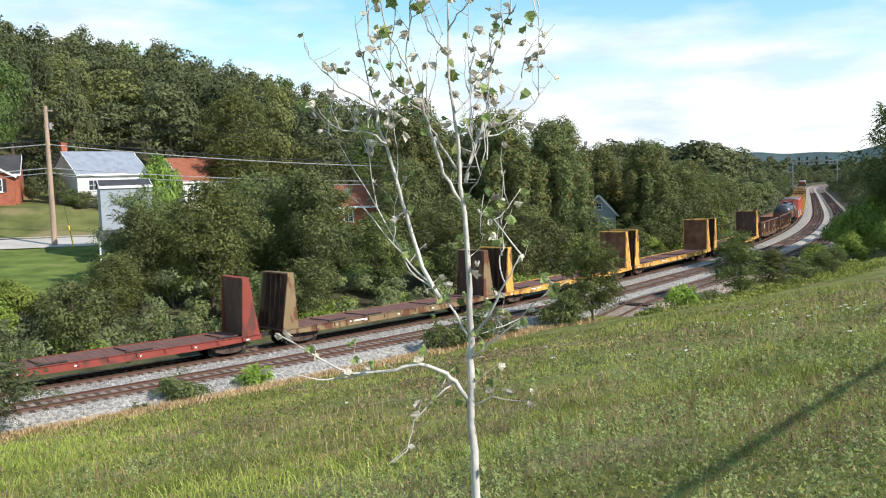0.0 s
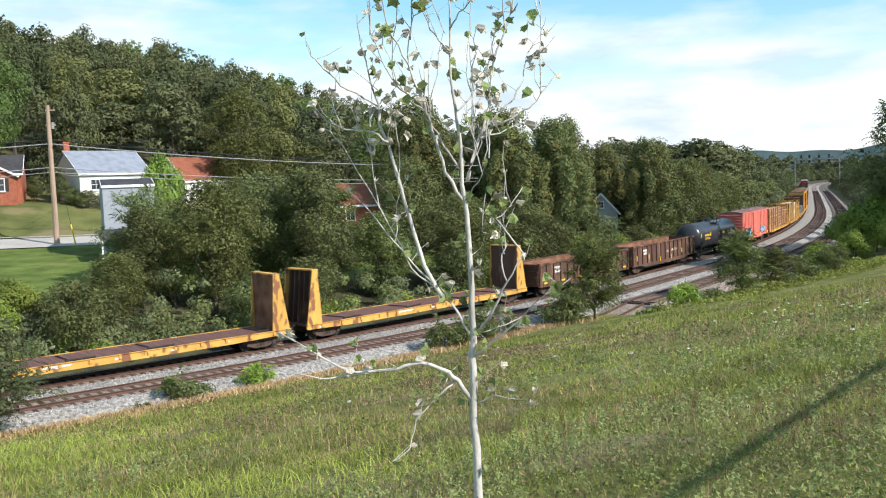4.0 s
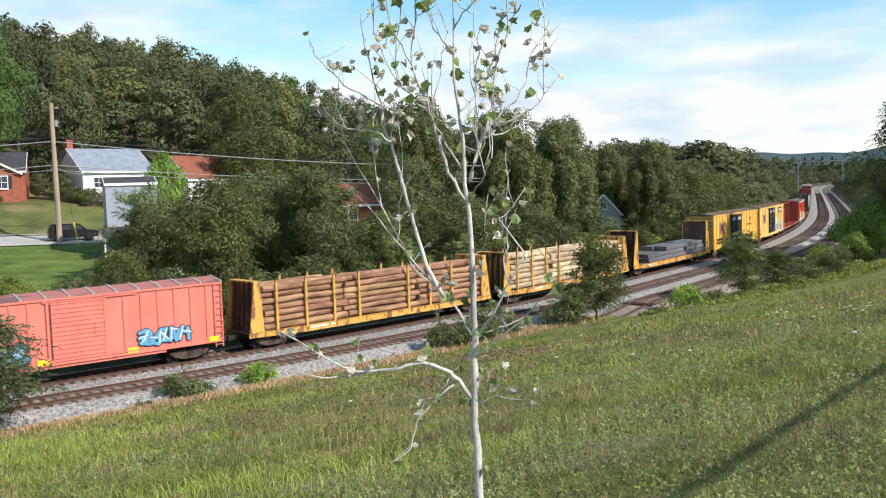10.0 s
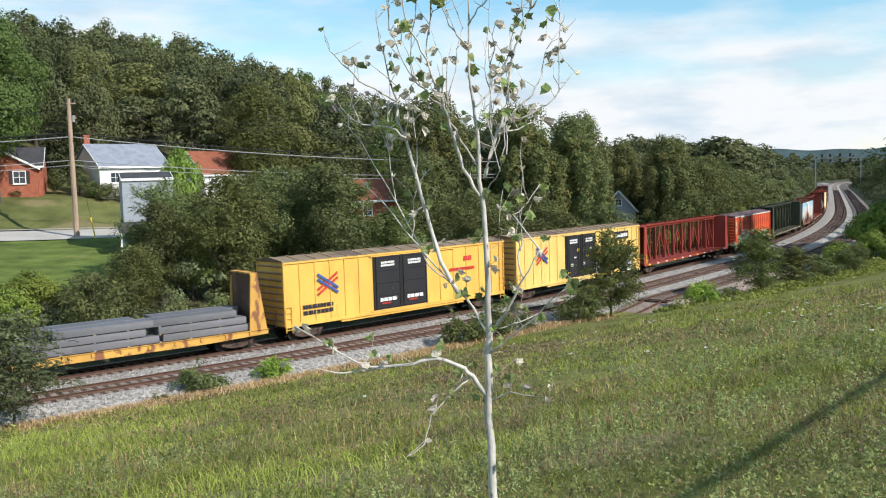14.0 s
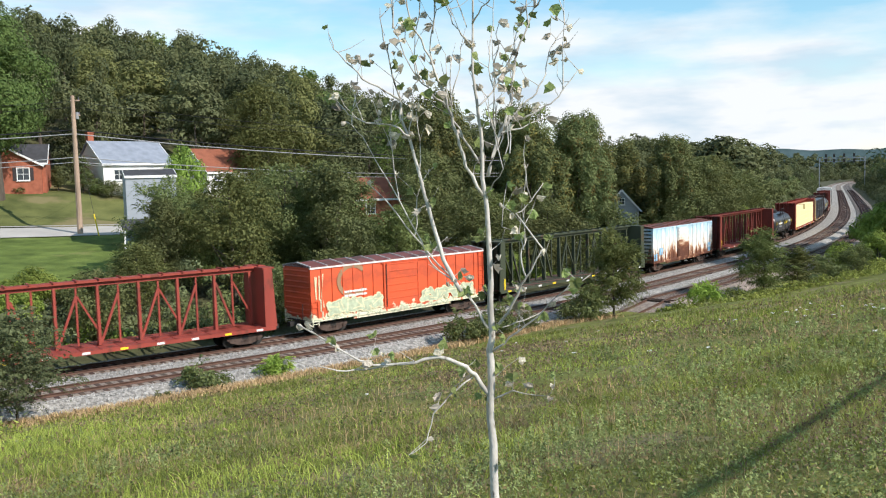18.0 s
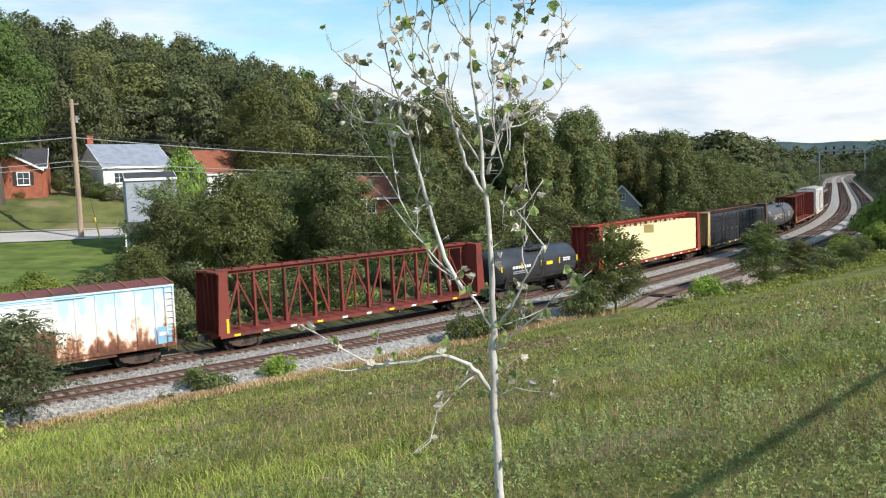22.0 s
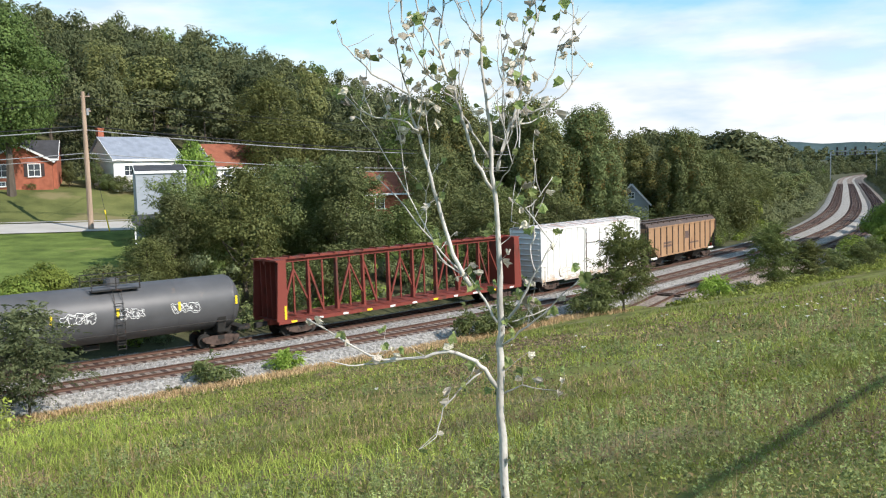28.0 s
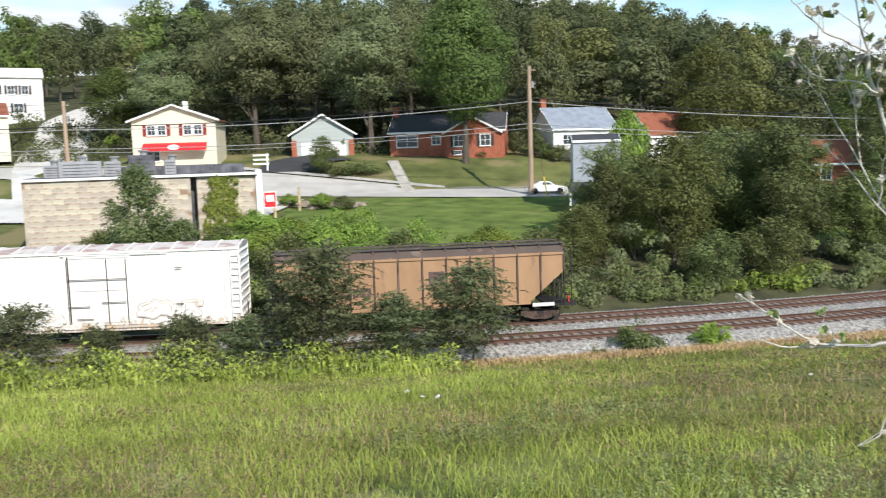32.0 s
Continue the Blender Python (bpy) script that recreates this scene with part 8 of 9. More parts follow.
def make_poles():
    A, B, Cc, Dd = (-40.1, 89.4, 5.2), (-88.5, 66.5, 6.5), (9.0, 119.0, 3.0), (-150.0, 42.0, 8.0)
    make_pole(*A, 19.5, "tall weathered wooden utility pole by the road")
    make_pole(*B, 17.5, "wooden utility pole beside the side street")
    make_pole(*Cc, 16.0, "wooden utility pole half hidden by trees")
    make_pole(*Dd, 20.0, "wooden utility pole farther down the road")
    for za, zb, zc, zd, r, m in ((18.9, 17.2, 15.2, 19.4, 0.022, "wire"), (18.3, 16.6, 14.5, 18.8, 0.02, "wire"), (16.0, 14.6, 12.6, 16.6, 0.055, "wire"), (15.6, 14.2, 12.2, 16.2, 0.05, "wire_light"), (13.2, 12.0, 10.6, 13.8, 0.04, "wire_light"), (12.7, 11.6, 10.2, 13.4, 0.03, "wire_light")):
        wire((A[0], A[1], za), (B[0], B[1], zb), 0.7, r, m)
        wire((A[0], A[1], za), (Cc[0], Cc[1], zc), 0.8, r, m)
        wire((B[0], B[1], zb), (Dd[0], Dd[1], zd), 0.8, r, m)
    wire((A[0], A[1], 13.0), (-43.5, 107.0, 13.0), 0.5, 0.03, "wire_light")
    g = thing("guy_wire", "slanting guy wire with a yellow guard beside the pole", "guy wire")
    bm = bmesh.new()
    tube(bm, [(A[0], A[1], 16.5), (A[0] + 2.2, A[1] - 0.6, 5.0)], 0.02, 5)
    part("strand", bm, MS["wire"], g)
    bm = bmesh.new()
    tube(bm, [(A[0] + 1.75, A[1] - 0.48, 7.3), (A[0] + 2.2, A[1] - 0.6, 5.0)], 0.07, 6)
    part("guard", bm, P["mark_yellow"], g)
    # short posts by the lot
    for x, y in ((-56.3, 65.0), (-57.0, 69.6)):
        q = thing("wooden_post", "short weathered wooden post at the lot edge", "post", "posts at the lot edge", pose(x, y, ground_z(x, y)))
        bm = bmesh.new()
        tube(bm, [(0, 0, -0.3), (0, 0, 2.4)], [0.16, 0.13], 8)
        part("shaft", bm, P["log_pale"], q)


def make_car(name, label, paint_mat, length, kind):
    """A road vehicle; x forward."""
    c = thing(name, label, "car" if kind != "truck" else "truck", "traffic on the road")
    w = 0.9 if kind != "truck" else 1.05
    h = length / 2
    if kind == "sedan":
        low = [(-h, 0.45), (-h + 0.2, 0.25), (h - 0.15, 0.25), (h, 0.5), (h - 0.05, 0.68), (h - 1.2, 0.88), (-h + 0.9, 0.95), (-h, 0.88)]
        cab = [(-h + 0.75, 0.93), (h - 1.35, 0.87), (h - 2.1, 1.36), (-h + 1.65, 1.40)]
    elif kind == "suv":
        low = [(-h, 0.5), (-h + 0.1, 0.3), (h - 0.1, 0.3), (h, 0.55), (h - 0.05, 0.95), (h - 1.1, 1.08), (-h, 1.08)]
        cab = [(-h + 0.02, 1.06), (h - 1.15, 1.06), (h - 1.85, 1.72), (-h + 0.3, 1.76)]
    else:
        low = [(h - 2.3, 0.45), (h - 0.05, 0.45), (h, 0.8), (h - 0.1, 1.2), (h - 1.0, 1.35), (h - 2.3, 1.4)]
        cab = [(h - 2.3, 1.38), (h - 0.95, 1.33), (h - 1.5, 2.05), (h - 2.3, 2.1)]
    bm = bmesh.new()
    prism(bm, low, "y", -w, w)
    bmesh.ops.recalc_face_normals(bm, faces=bm.faces)
    bmesh.ops.bevel(bm, geom=bm.edges[:], offset=0.06, segments=2, affect="EDGES")
    part("body", bm, paint_mat, c, smooth=False)
    bm = bmesh.new()
    prism(bm, cab, "y", -w * 0.86, w * 0.86)
    bmesh.ops.recalc_face_normals(bm, faces=bm.faces)
    bmesh.ops.bevel(bm, geom=bm.edges[:], offset=0.05, segments=2, affect="EDGES")
    part("cabin", bm, paint_mat, c)
    cx = sum(p[0] for p in cab) / 4
    for y in (-1, 1):
        nwin = {"sedan": 2, "suv": 3, "truck": 1}[kind]
        x0, x1 = max(cab[0][0], cab[3][0]) + 0.12, min(cab[1][0], cab[2][0]) - 0.02
        for k in range(nwin):
            a, b = x0 + (x1 - x0) * k / nwin, x0 + (x1 - x0) * (k + 1) / nwin
            bm = bmesh.new()
            z0, z1 = cab[0][1] + 0.08, cab[2][1] - 0.1
            lean = 0.4 if k == nwin - 1 and kind != "truck" else 0.0
            prism(bm, [(a + 0.05, z0), (b - 0.04 + lean, z0), (b - 0.04, z1), (a + 0.05, z1)], "y", y * w * 0.865 - 0.008, y * w * 0.865 + 0.008)
            bmesh.ops.recalc_face_normals(bm, faces=bm.faces)
            part("side_window", bm, MS["glass"], c)
    bm = bmesh.new()
    beam(bm, ((cab[1][0] + cab[2][0]) / 2 - 0.25, 0, cab[1][1] + 0.1), (cab[2][0] + 0.08, 0, cab[2][1] - 0.08), 0.06, w * 1.55)
    part("windscreen", bm, MS["glass"], c)
    if kind == "truck":
        bm = bmesh.new()
        box(bm, (-1.0, 0, 1.95), (length - 2.3, 2.3, 2.7))
        bmesh.ops.bevel(bm, geom=bm.edges[:], offset=0.06, segments=1, affect="EDGES")
        part("cargo_box", bm, paint_mat, c)
        bm = bmesh.new()
        box(bm, (-0.6, 0, 0.5), (length - 1.2, 0.9, 0.2))
        part("chassis", bm, M["steel"], c)
    for y in (-1, 1):
        for x in (-h + 0.95, h - 0.95):
            bm = bmesh.new()
            r = 0.33 if kind == "sedan" else 0.38
            disc(bm, y * w - 0.12, y * w + 0.03, r, 16, x, r)
            wh = part("wheel", bm, MS["tyre"], c)
            bm = bmesh.new()
            disc(bm, y * (w + 0.035) - 0.01, y * (w + 0.035) + 0.01, r * 0.62, 12, x, r)
            part("rim", bm, MS["rim"], wh)
        bm = bmesh.new()
        box(bm, (-h + 0.05, y * (w - 0.2), 0.78), (0.1, 0.3, 0.16))
        part("tail_lamp", bm, MS["lamp_red"], c)
        bm = bmesh.new()
        box(bm, (h - 0.06, y * (w - 0.2), 0.66), (0.1, 0.3, 0.14))
        part("headlamp", bm, MS["trim"], c)
    return c


TRAFFIC = []


def road_pose(r, lane, back=False):
    r = max(-325.0, min(325.0, r))
    x, y = np.interp(r, RS, RC[:, 0]), np.interp(r, RS, RC[:, 1])
    dx, dy = np.interp(r, RS, RT[:, 0]), np.interp(r, RS, RT[:, 1])
    px, py = x + dy * lane, y - dx * lane
    z = ground_z(px, py) + 0.1
    return pose(px, py, z, 0, 0, math.degrees(math.atan2(dy, dx)) + (180 if back else 0))


def make_street():
    # (across the strip: positive is the railway's side)
    keep = (RS > -330) & (RS < 330)
    drape("road", RC[keep][::3], (-2.9, -2.2, 0, 3.9, 4.6), M["asphalt"], "pale grey asphalt road beyond the railway", "road")
    drape("kerb", RC[keep][::3] , (-3.7, -3.0), M["concrete"], "pale concrete kerb along the road", "kerb", 0.2)
    side = np.array([(-86 - 60 * q - 8 * math.sin(3 * q), 63 + 56 * q + 6 * q * q) for q in np.linspace(0, 1.25, 26)])
    drape("side_street", side, (-4.6, -1, 1, 4.6), M["lot"], "pale side street climbing the hill", "road", 0.15)
    lot = np.array([(-98 + 40 * q, 52 + 15 * q) for q in np.linspace(0, 1, 12)])
    drape("parking_lot", lot, (-9, -4, 0, 4, 7), M["lot"], "pale paved lot beside the shop", "parking lot", 0.2)
    drive = np.array([(-70 + 1.2 * q - 3.5 * math.sin(2.5 * q), 84.5 + 11.5 * q) for q in np.linspace(0, 1, 14)])
    drape("driveway", drive, (-4.2, -1.5, 1.5, 4.2), M["asphalt_dark"], "dark asphalt driveway up to the garage", "driveway", 0.22)
    bare = np.array([(-66 + 13 * q, 71.6 + 3.4 * q) for q in np.linspace(0, 1, 10)])
    drape("bare_earth", bare, (-2.2, -0.8, 0.8, 2.4), M["earth"], "bare reddish earth with rubble at the lot edge", "ground", 0.12)
    # steps up the bank
    steps = thing("garden_steps", "concrete garden steps climbing the lawn bank", "steps", m=pose(0, 0, 0))
    for k in range(18):
        q = k / 17
        x, y = -54.2 - 7.2 * q, 86.6 + 7.4 * q
        bm = bmesh.new()
        box(bm, (x, y, ground_z(x, y) + 0.12), (1.3, 0.6, 0.3), radians(25))
        part("step", bm, M["concrete"], steps)
    # rubble and boulders by the lot
    rg = random.Random(12)
    for k in range(16):
        x, y = -59 + rg.uniform(-6, 6), 73 + rg.uniform(-1.8, 2.4)
        b = thing("boulder", "grey-brown broken boulder on the bare lot edge", "boulder", "rubble at the lot edge", pose(x, y, ground_z(x, y), 0, 0, rg.uniform(0, 360)))
        bm = bmesh.new()
        bmesh.ops.create_icosphere(bm, subdivisions=2, radius=rg.uniform(0.3, 0.9))
        for v in bm.verts:
            v.co *= 1 + 0.3 * noise.noise(v.co * 2 + Vector((k, 0, 0)))
            v.co.z *= 0.6
        part("rock", bm, M["ballast_brown"], b)


make_street()
make_houses()
make_shop()
make_poles()

# The young tree in front of the camera.
MN = {
    "sapling_bark": material("pale_sapling_bark", (0.44, 0.41, 0.365), 0.85, 0, 0.3, 6, 60, 0.4, (0.56, 0.53, 0.48), patch=(0.15, 0.13, 0.11), patch_scale=14, patch_at=0.62, stretch=(1, 1, 0.5)),
    "sapling_leaf": material("maple_leaf", (0.21, 0.27, 0.085), 0.6, 0, 0.25, 8, 30, 0, (0.30, 0.36, 0.14), 0.12, 0.35, spec=0.3, translucent=0.45),
    "sapling_dry": material("withered_leaf", (0.40, 0.35, 0.26), 0.8, 0, 0.35, 8, 30, 0, (0.62, 0.58, 0.49), 0.2, 0.4, spec=0.2, translucent=0.3),
    "flower": material("white_flower_head", (0.75, 0.74, 0.68), 0.8, 0, 0.1, 20, 40, 0),
}


def make_sapling():
    rng = random.Random(17)
    t = thing("sapling", "young maple with pale bark, sparse green and withered leaves", "tree", m=pose(0, 4.6, 0))
    shoots = []

    def limb(r0, r1, *p, label="limb", grow=True):
        """A limb through (x, z) points, bowed a little towards or away from the camera."""
        dy = rng.uniform(-0.3, 0.3) if label == "limb" else 0.0
        pts = []
        for i in range(0, len(p), 2):
            q = (i // 2) / max(1, len(p) // 2 - 1)
            d = dy * q
            k = 1 + d / 4.6
            pts.append(Vector((p[i] * k, d, EYE[2] + (p[i + 1] - EYE[2]) * k)))
        fine = []
        for a, b in zip(pts, pts[1:]):
            for k in range(3):
                fine.append(a.lerp(b, k / 3) + Vector((rng.uniform(-1, 1), rng.uniform(-1, 1), rng.uniform(-1, 1))) * 0.006)
        fine.append(pts[-1])
        n = len(fine)
        bm = bmesh.new()
        tube(bm, fine, [r0 + (r1 - r0) * k / (n - 1) for k in range(n)], 8 if r0 > 0.012 else 5)
        part("trunk" if label == "trunk" else "branch", bm, MN["sapling_bark"], t, smooth=True)
        if grow:
            shoots.append(fine)
        return fine

    limb(0.025, 0.004, 0.17, 7.3, 0.12, 8.19, 0.11, 8.58, 0.11, 8.91, 0.12, 9.08, 0.12, 9.33, 0.12, 9.57, 0.10, 9.79, 0.09, 10.06, 0.07, 10.27, 0.05, 10.53, 0.06, 10.91, label="trunk")
    limb(0.008, 0.003, 0.10, 9.09, 0.04, 9.21, -0.01, 9.27, -0.07, 9.34, -0.15, 9.43, -0.28, 9.59, -0.41, 9.77, -0.52, 9.88)
    limb(0.0125, 0.006, -0.04, 9.28, -0.10, 9.40, -0.16, 9.58, -0.21, 9.80, -0.28, 10.09, -0.33, 10.21, -0.33, 10.31)
    limb(0.006, 0.002, -0.33, 10.30, -0.41, 10.35, -0.52, 10.42, -0.60, 10.50, -0.67, 10.58, -0.69, 10.65)
    limb(0.01, 0.003, 0.09, 9.79, 0.01, 9.95, -0.04, 10.11, -0.08, 10.26, -0.13, 10.41, -0.17, 10.51, -0.24, 10.66, -0.27, 10.75, -0.29, 10.87)
    limb(0.007, 0.004, 0.08, 9.96, -0.00, 10.09, -0.08, 10.25)
    limb(0.0055, 0.002, -0.08, 10.26, -0.16, 10.33, -0.23, 10.41, -0.30, 10.53, -0.35, 10.67)
    limb(0.011, 0.003, 0.12, 9.89, 0.17, 10.05, 0.21, 10.16, 0.25, 10.29, 0.27, 10.47, 0.30, 10.57, 0.36, 10.72, 0.38, 10.76)
    limb(0.006, 0.002, 0.20, 10.12, 0.30, 10.14, 0.44, 10.20)
    limb(0.005, 0.002, 0.08, 10.26, 0.15, 10.33, 0.22, 10.42, 0.27, 10.52, 0.27, 10.66)
    limb(0.005, 0.002, 0.31, 10.19, 0.39, 10.23, 0.48, 10.28, 0.53, 10.34, 0.60, 10.43)
    limb(0.005, 0.002, 0.31, 10.25, 0.38, 10.32, 0.43, 10.41, 0.45, 10.53, 0.49, 10.60, 0.55, 10.66)
    limb(0.005, 0.002, -0.33, 10.31, -0.38, 10.49, -0.41, 10.62, -0.42, 10.78)
    limb(0.005, 0.002, 0.06, 10.56, -0.00, 10.63, -0.06, 10.72, -0.10, 10.83)
    limb(0.005, 0.002, 0.06, 10.68, 0.11, 10.77, 0.18, 10.84)
    limb(0.006, 0.002, -0.29, 10.11, -0.36, 10.17, -0.51, 10.19, -0.58, 10.22, -0.64, 10.27)
    limb(0.009, 0.003, 0.14, 9.07, 0.24, 9.22, 0.31, 9.35, 0.40, 9.50)
    limb(0.007, 0.002, 0.12, 8.95, 0.22, 9.03, 0.35, 9.13, 0.45, 9.23, 0.65, 9.36)
    limb(0.005, 0.002, 0.31, 9.35, 0.28, 9.47, 0.32, 9.56, 0.19, 9.63, 0.22, 9.86)
    limb(0.004, 0.002, 0.18, 9.09, 0.29, 9.12, 0.40, 9.17)
    limb(0.005, 0.002, 0.40, 9.50, 0.27, 9.69, 0.34, 9.75, 0.41, 9.85)
    limb(0.005, 0.002, -0.06, 9.32, -0.19, 9.44, -0.23, 9.55, -0.41, 9.88, -0.53, 10.12, -0.62, 10.20)
    limb(0.004, 0.002, -0.15, 10.45, -0.17, 10.59, -0.13, 10.74, -0.14, 10.81)
    limb(0.004, 0.002, 0.10, 9.79, 0.18, 9.89, 0.23, 10.01)
    limb(0.014, 0.004, 0.12, 8.69, 0.03, 8.83, -0.02, 8.88, -0.16, 8.94, -0.29, 8.91, -0.51, 8.90, -0.62, 8.94, -0.92, 9.13)
    limb(0.006, 0.002, -0.29, 8.91, -0.57, 8.88, -0.70, 8.87, -0.99, 8.94)
    limb(0.006, 0.002, 0.13, 8.70, 0.23, 8.74, 0.42, 8.71)
    limb(0.005, 0.002, 0.02, 8.82, -0.12, 8.72, -0.20, 8.62, -0.24, 8.47, -0.34, 8.40)
    # long upright shoots of the crown
    for k in range(70):
        path = rng.choice(shoots)
        p = path[rng.randrange(len(path) // 3, len(path))]
        if p.z < 9.4:
            continue
        out = 0.9 * (p.x - 0.06)
        d = Vector((0.35 * out + rng.uniform(-0.35, 0.35), rng.uniform(-0.35, 0.35), 1.0)).normalized()
        ln = rng.uniform(0.15, 0.45)
        tip = p + d * ln
        if abs(tip.x - 0.06) > (0.66 if tip.z < 10.5 else 0.48) or abs(tip.x - 0.06) < 0.03:
            continue
        pts = [p + d * ln * q + Vector((rng.uniform(-1, 1), rng.uniform(-1, 1), 0)) * 0.012 + Vector((0, 0, 0.05 * q * q)) for q in (0, 0.25, 0.5, 0.75, 1.0)]
        bm = bmesh.new()
        tube(bm, pts, [0.0036, 0.0032, 0.0026, 0.002, 0.0012], 4)
        part("shoot", bm, MN["sapling_bark"], t)
        shoots.append(pts)
    # twigs
    tips = []
    for path in list(shoots):
        n = len(path)
        for k in range(2, n):
            if rng.random() < 0.42 and len(tips) < 620:
                p = path[k]
                side = Vector((rng.uniform(-1, 1), rng.uniform(-0.8, 0.8), rng.uniform(0.35, 1.3))).normalized()
                ln = rng.uniform(0.05, 0.20)
                e = p + side * ln
                m = p.lerp(e, 0.5) + Vector((rng.uniform(-1, 1), 0, rng.uniform(-1, 0.4))) * 0.02
                bm = bmesh.new()
                tube(bm, [p, m, e], [0.0024, 0.0017, 0.001], 4)
                part("twig", bm, MN["sapling_bark"], t)
                tips += [m, e]
        tips.append(path[-1])

    # leaves: lobed blades, hanging
    def leaf_mesh(sd):
        r = random.Random(sd)
        bm = bmesh.new()
        out = [(0, 0), (0.25, 0.0), (0.55, 0.12), (0.50, 0.38), (0.58, 0.62), (0.30, 0.70), (0.0, 1.0), (-0.30, 0.70), (-0.58, 0.62), (-0.50, 0.38), (-0.55, 0.12), (-0.25, 0.0)]
        c = bm.verts.new((0, 0.4, 0.06))
        vs = [bm.verts.new((x, y, -0.8 * abs(x) * r.uniform(0.3, 1.3) - 0.25 * y * y + r.uniform(-0.08, 0.08))) for x, y in out]
        for i in range(len(vs)):
            bm.faces.new((c, vs[i], vs[(i + 1) % len(vs)]))
        me = bpy.data.meshes.new("leaf")
        bm.to_mesh(me)
        bm.free()
        return me
    shapes, dry = [leaf_mesh(k) for k in range(4)], [leaf_mesh(k + 9) for k in range(3)]
    rng.shuffle(tips)
    rest = {True: bmesh.new(), False: bmesh.new()}
    for k, p in enumerate(tips[:430]):
        low = p.z < 10.05
        if rng.random() < (0.15 if low else 0.30):
            continue
        green = rng.random() < (0.52 if low else 0.28)
        s = rng.uniform(0.034, 0.068) * (1.0 if green else 0.8)
        m = Matrix.Translation(p) @ Euler((rng.uniform(-2.6, -1.0), rng.uniform(-0.6, 0.6), rng.uniform(0, 6.28))).to_matrix().to_4x4() @ Matrix.Diagonal((s * (1 if green else 0.6), s, s * (1 if green else 2.2), 1))
        me = rng.choice(shapes if green else dry)
        if k < 300:
            o = place("leaf", me, MN["sapling_leaf"] if green else MN["sapling_dry"], t)
            o.matrix_basis = m
        else:
            bm = rest[green]
            n0 = len(bm.verts)
            bm.from_mesh(me)
            bm.verts.ensure_lookup_table()
            bmesh.ops.transform(bm, matrix=m, verts=bm.verts[n0:])
    for green, bm in rest.items():
        tagged(part("foliage", bm, MN["sapling_leaf" if green else "sapling_dry"], t), kind="stuff")


# Grass of the bank: blades thick near the camera, coarser farther down.
def blades(name, x, y, length, width, mat, label, seed, lean=0.5, category="grass"):
    rng = np.random.default_rng(seed)
    n = len(x)
    z = height(x, y)
    a = rng.uniform(0, 6.283, n)
    ln = length * rng.uniform(0.6, 1.35, n)
    w = width * rng.uniform(0.7, 1.3, n)
    side = np.stack([np.cos(a), np.sin(a), np.zeros(n)], 1) * w[:, None] / 2
    b = rng.uniform(0, 6.283, n)
    tilt = rng.uniform(0.05, lean, n) * ln
    base = np.stack([x, y, z - 0.03], 1)
    mid = base + np.stack([np.cos(b) * tilt * 0.35, np.sin(b) * tilt * 0.35, ln * 0.6], 1)
    tip = base + np.stack([np.cos(b) * tilt, np.sin(b) * tilt, ln * 0.95], 1)
    v = np.stack([base - side, base + side, mid + side * 0.7, mid - side * 0.7, tip], 1).reshape(-1, 3)
    i = np.arange(n) * 5
    f = np.concatenate([np.stack([i, i + 1, i + 2], 1), np.stack([i, i + 2, i + 3], 1), np.stack([i + 3, i + 2, i + 4], 1)])
    return tagged(place(name, mesh_np(name, v, f), mat), label, category, kind="stuff")


def scatter(rng, n, az0, az1, r0, r1, power=1.0):
    az = np.radians(rng.uniform(az0, az1, n))
    r = r0 + (r1 - r0) * rng.random(n) ** power
    return np.sin(az) * r, np.cos(az) * r, r


def lumps(x, y, s, seed):
    return np.array([noise.noise((p * s, q * s, seed)) for p, q in zip(x, y)])


def tufts(name, x, y, z, size, mat, label, seed, category="weeds", up=0.5):
    """Loose leaf blades at points above the ground."""
    rng = np.random.default_rng(seed)
    n = len(x)
    pos = np.stack([x, y, z], 1)
    nn = rng.normal(size=(n, 3)) + (0.2, -0.2, up)
    nn /= np.linalg.norm(nn, axis=1)[:, None]
    a = np.cross(nn, rng.normal(size=(n, 3)))
    a /= np.linalg.norm(a, axis=1)[:, None]
    b = np.cross(nn, a)
    s = (size * rng.uniform(0.6, 1.4, n))[:, None]
    v = np.stack([pos - a * s * 0.5 - b * s * 0.3, pos - a * s * 0.5 + b * s * 0.3, pos + a * s * 0.6], 1).reshape(-1, 3)
    return tagged(place(name, mesh_np(name, v, np.arange(n * 3).reshape(-1, 3)), mat), label, category, kind="stuff")


def on_bank(rng, n, r0, r1, power, pad=0.0):
    x, y, r = scatter(rng, n, -66, 34, r0, r1, power)
    u, s = off_line(x, y)
    keep = u > np.interp(s, [0, 14], [7.6, 12.6]) + pad
    return x[keep], y[keep], r[keep]


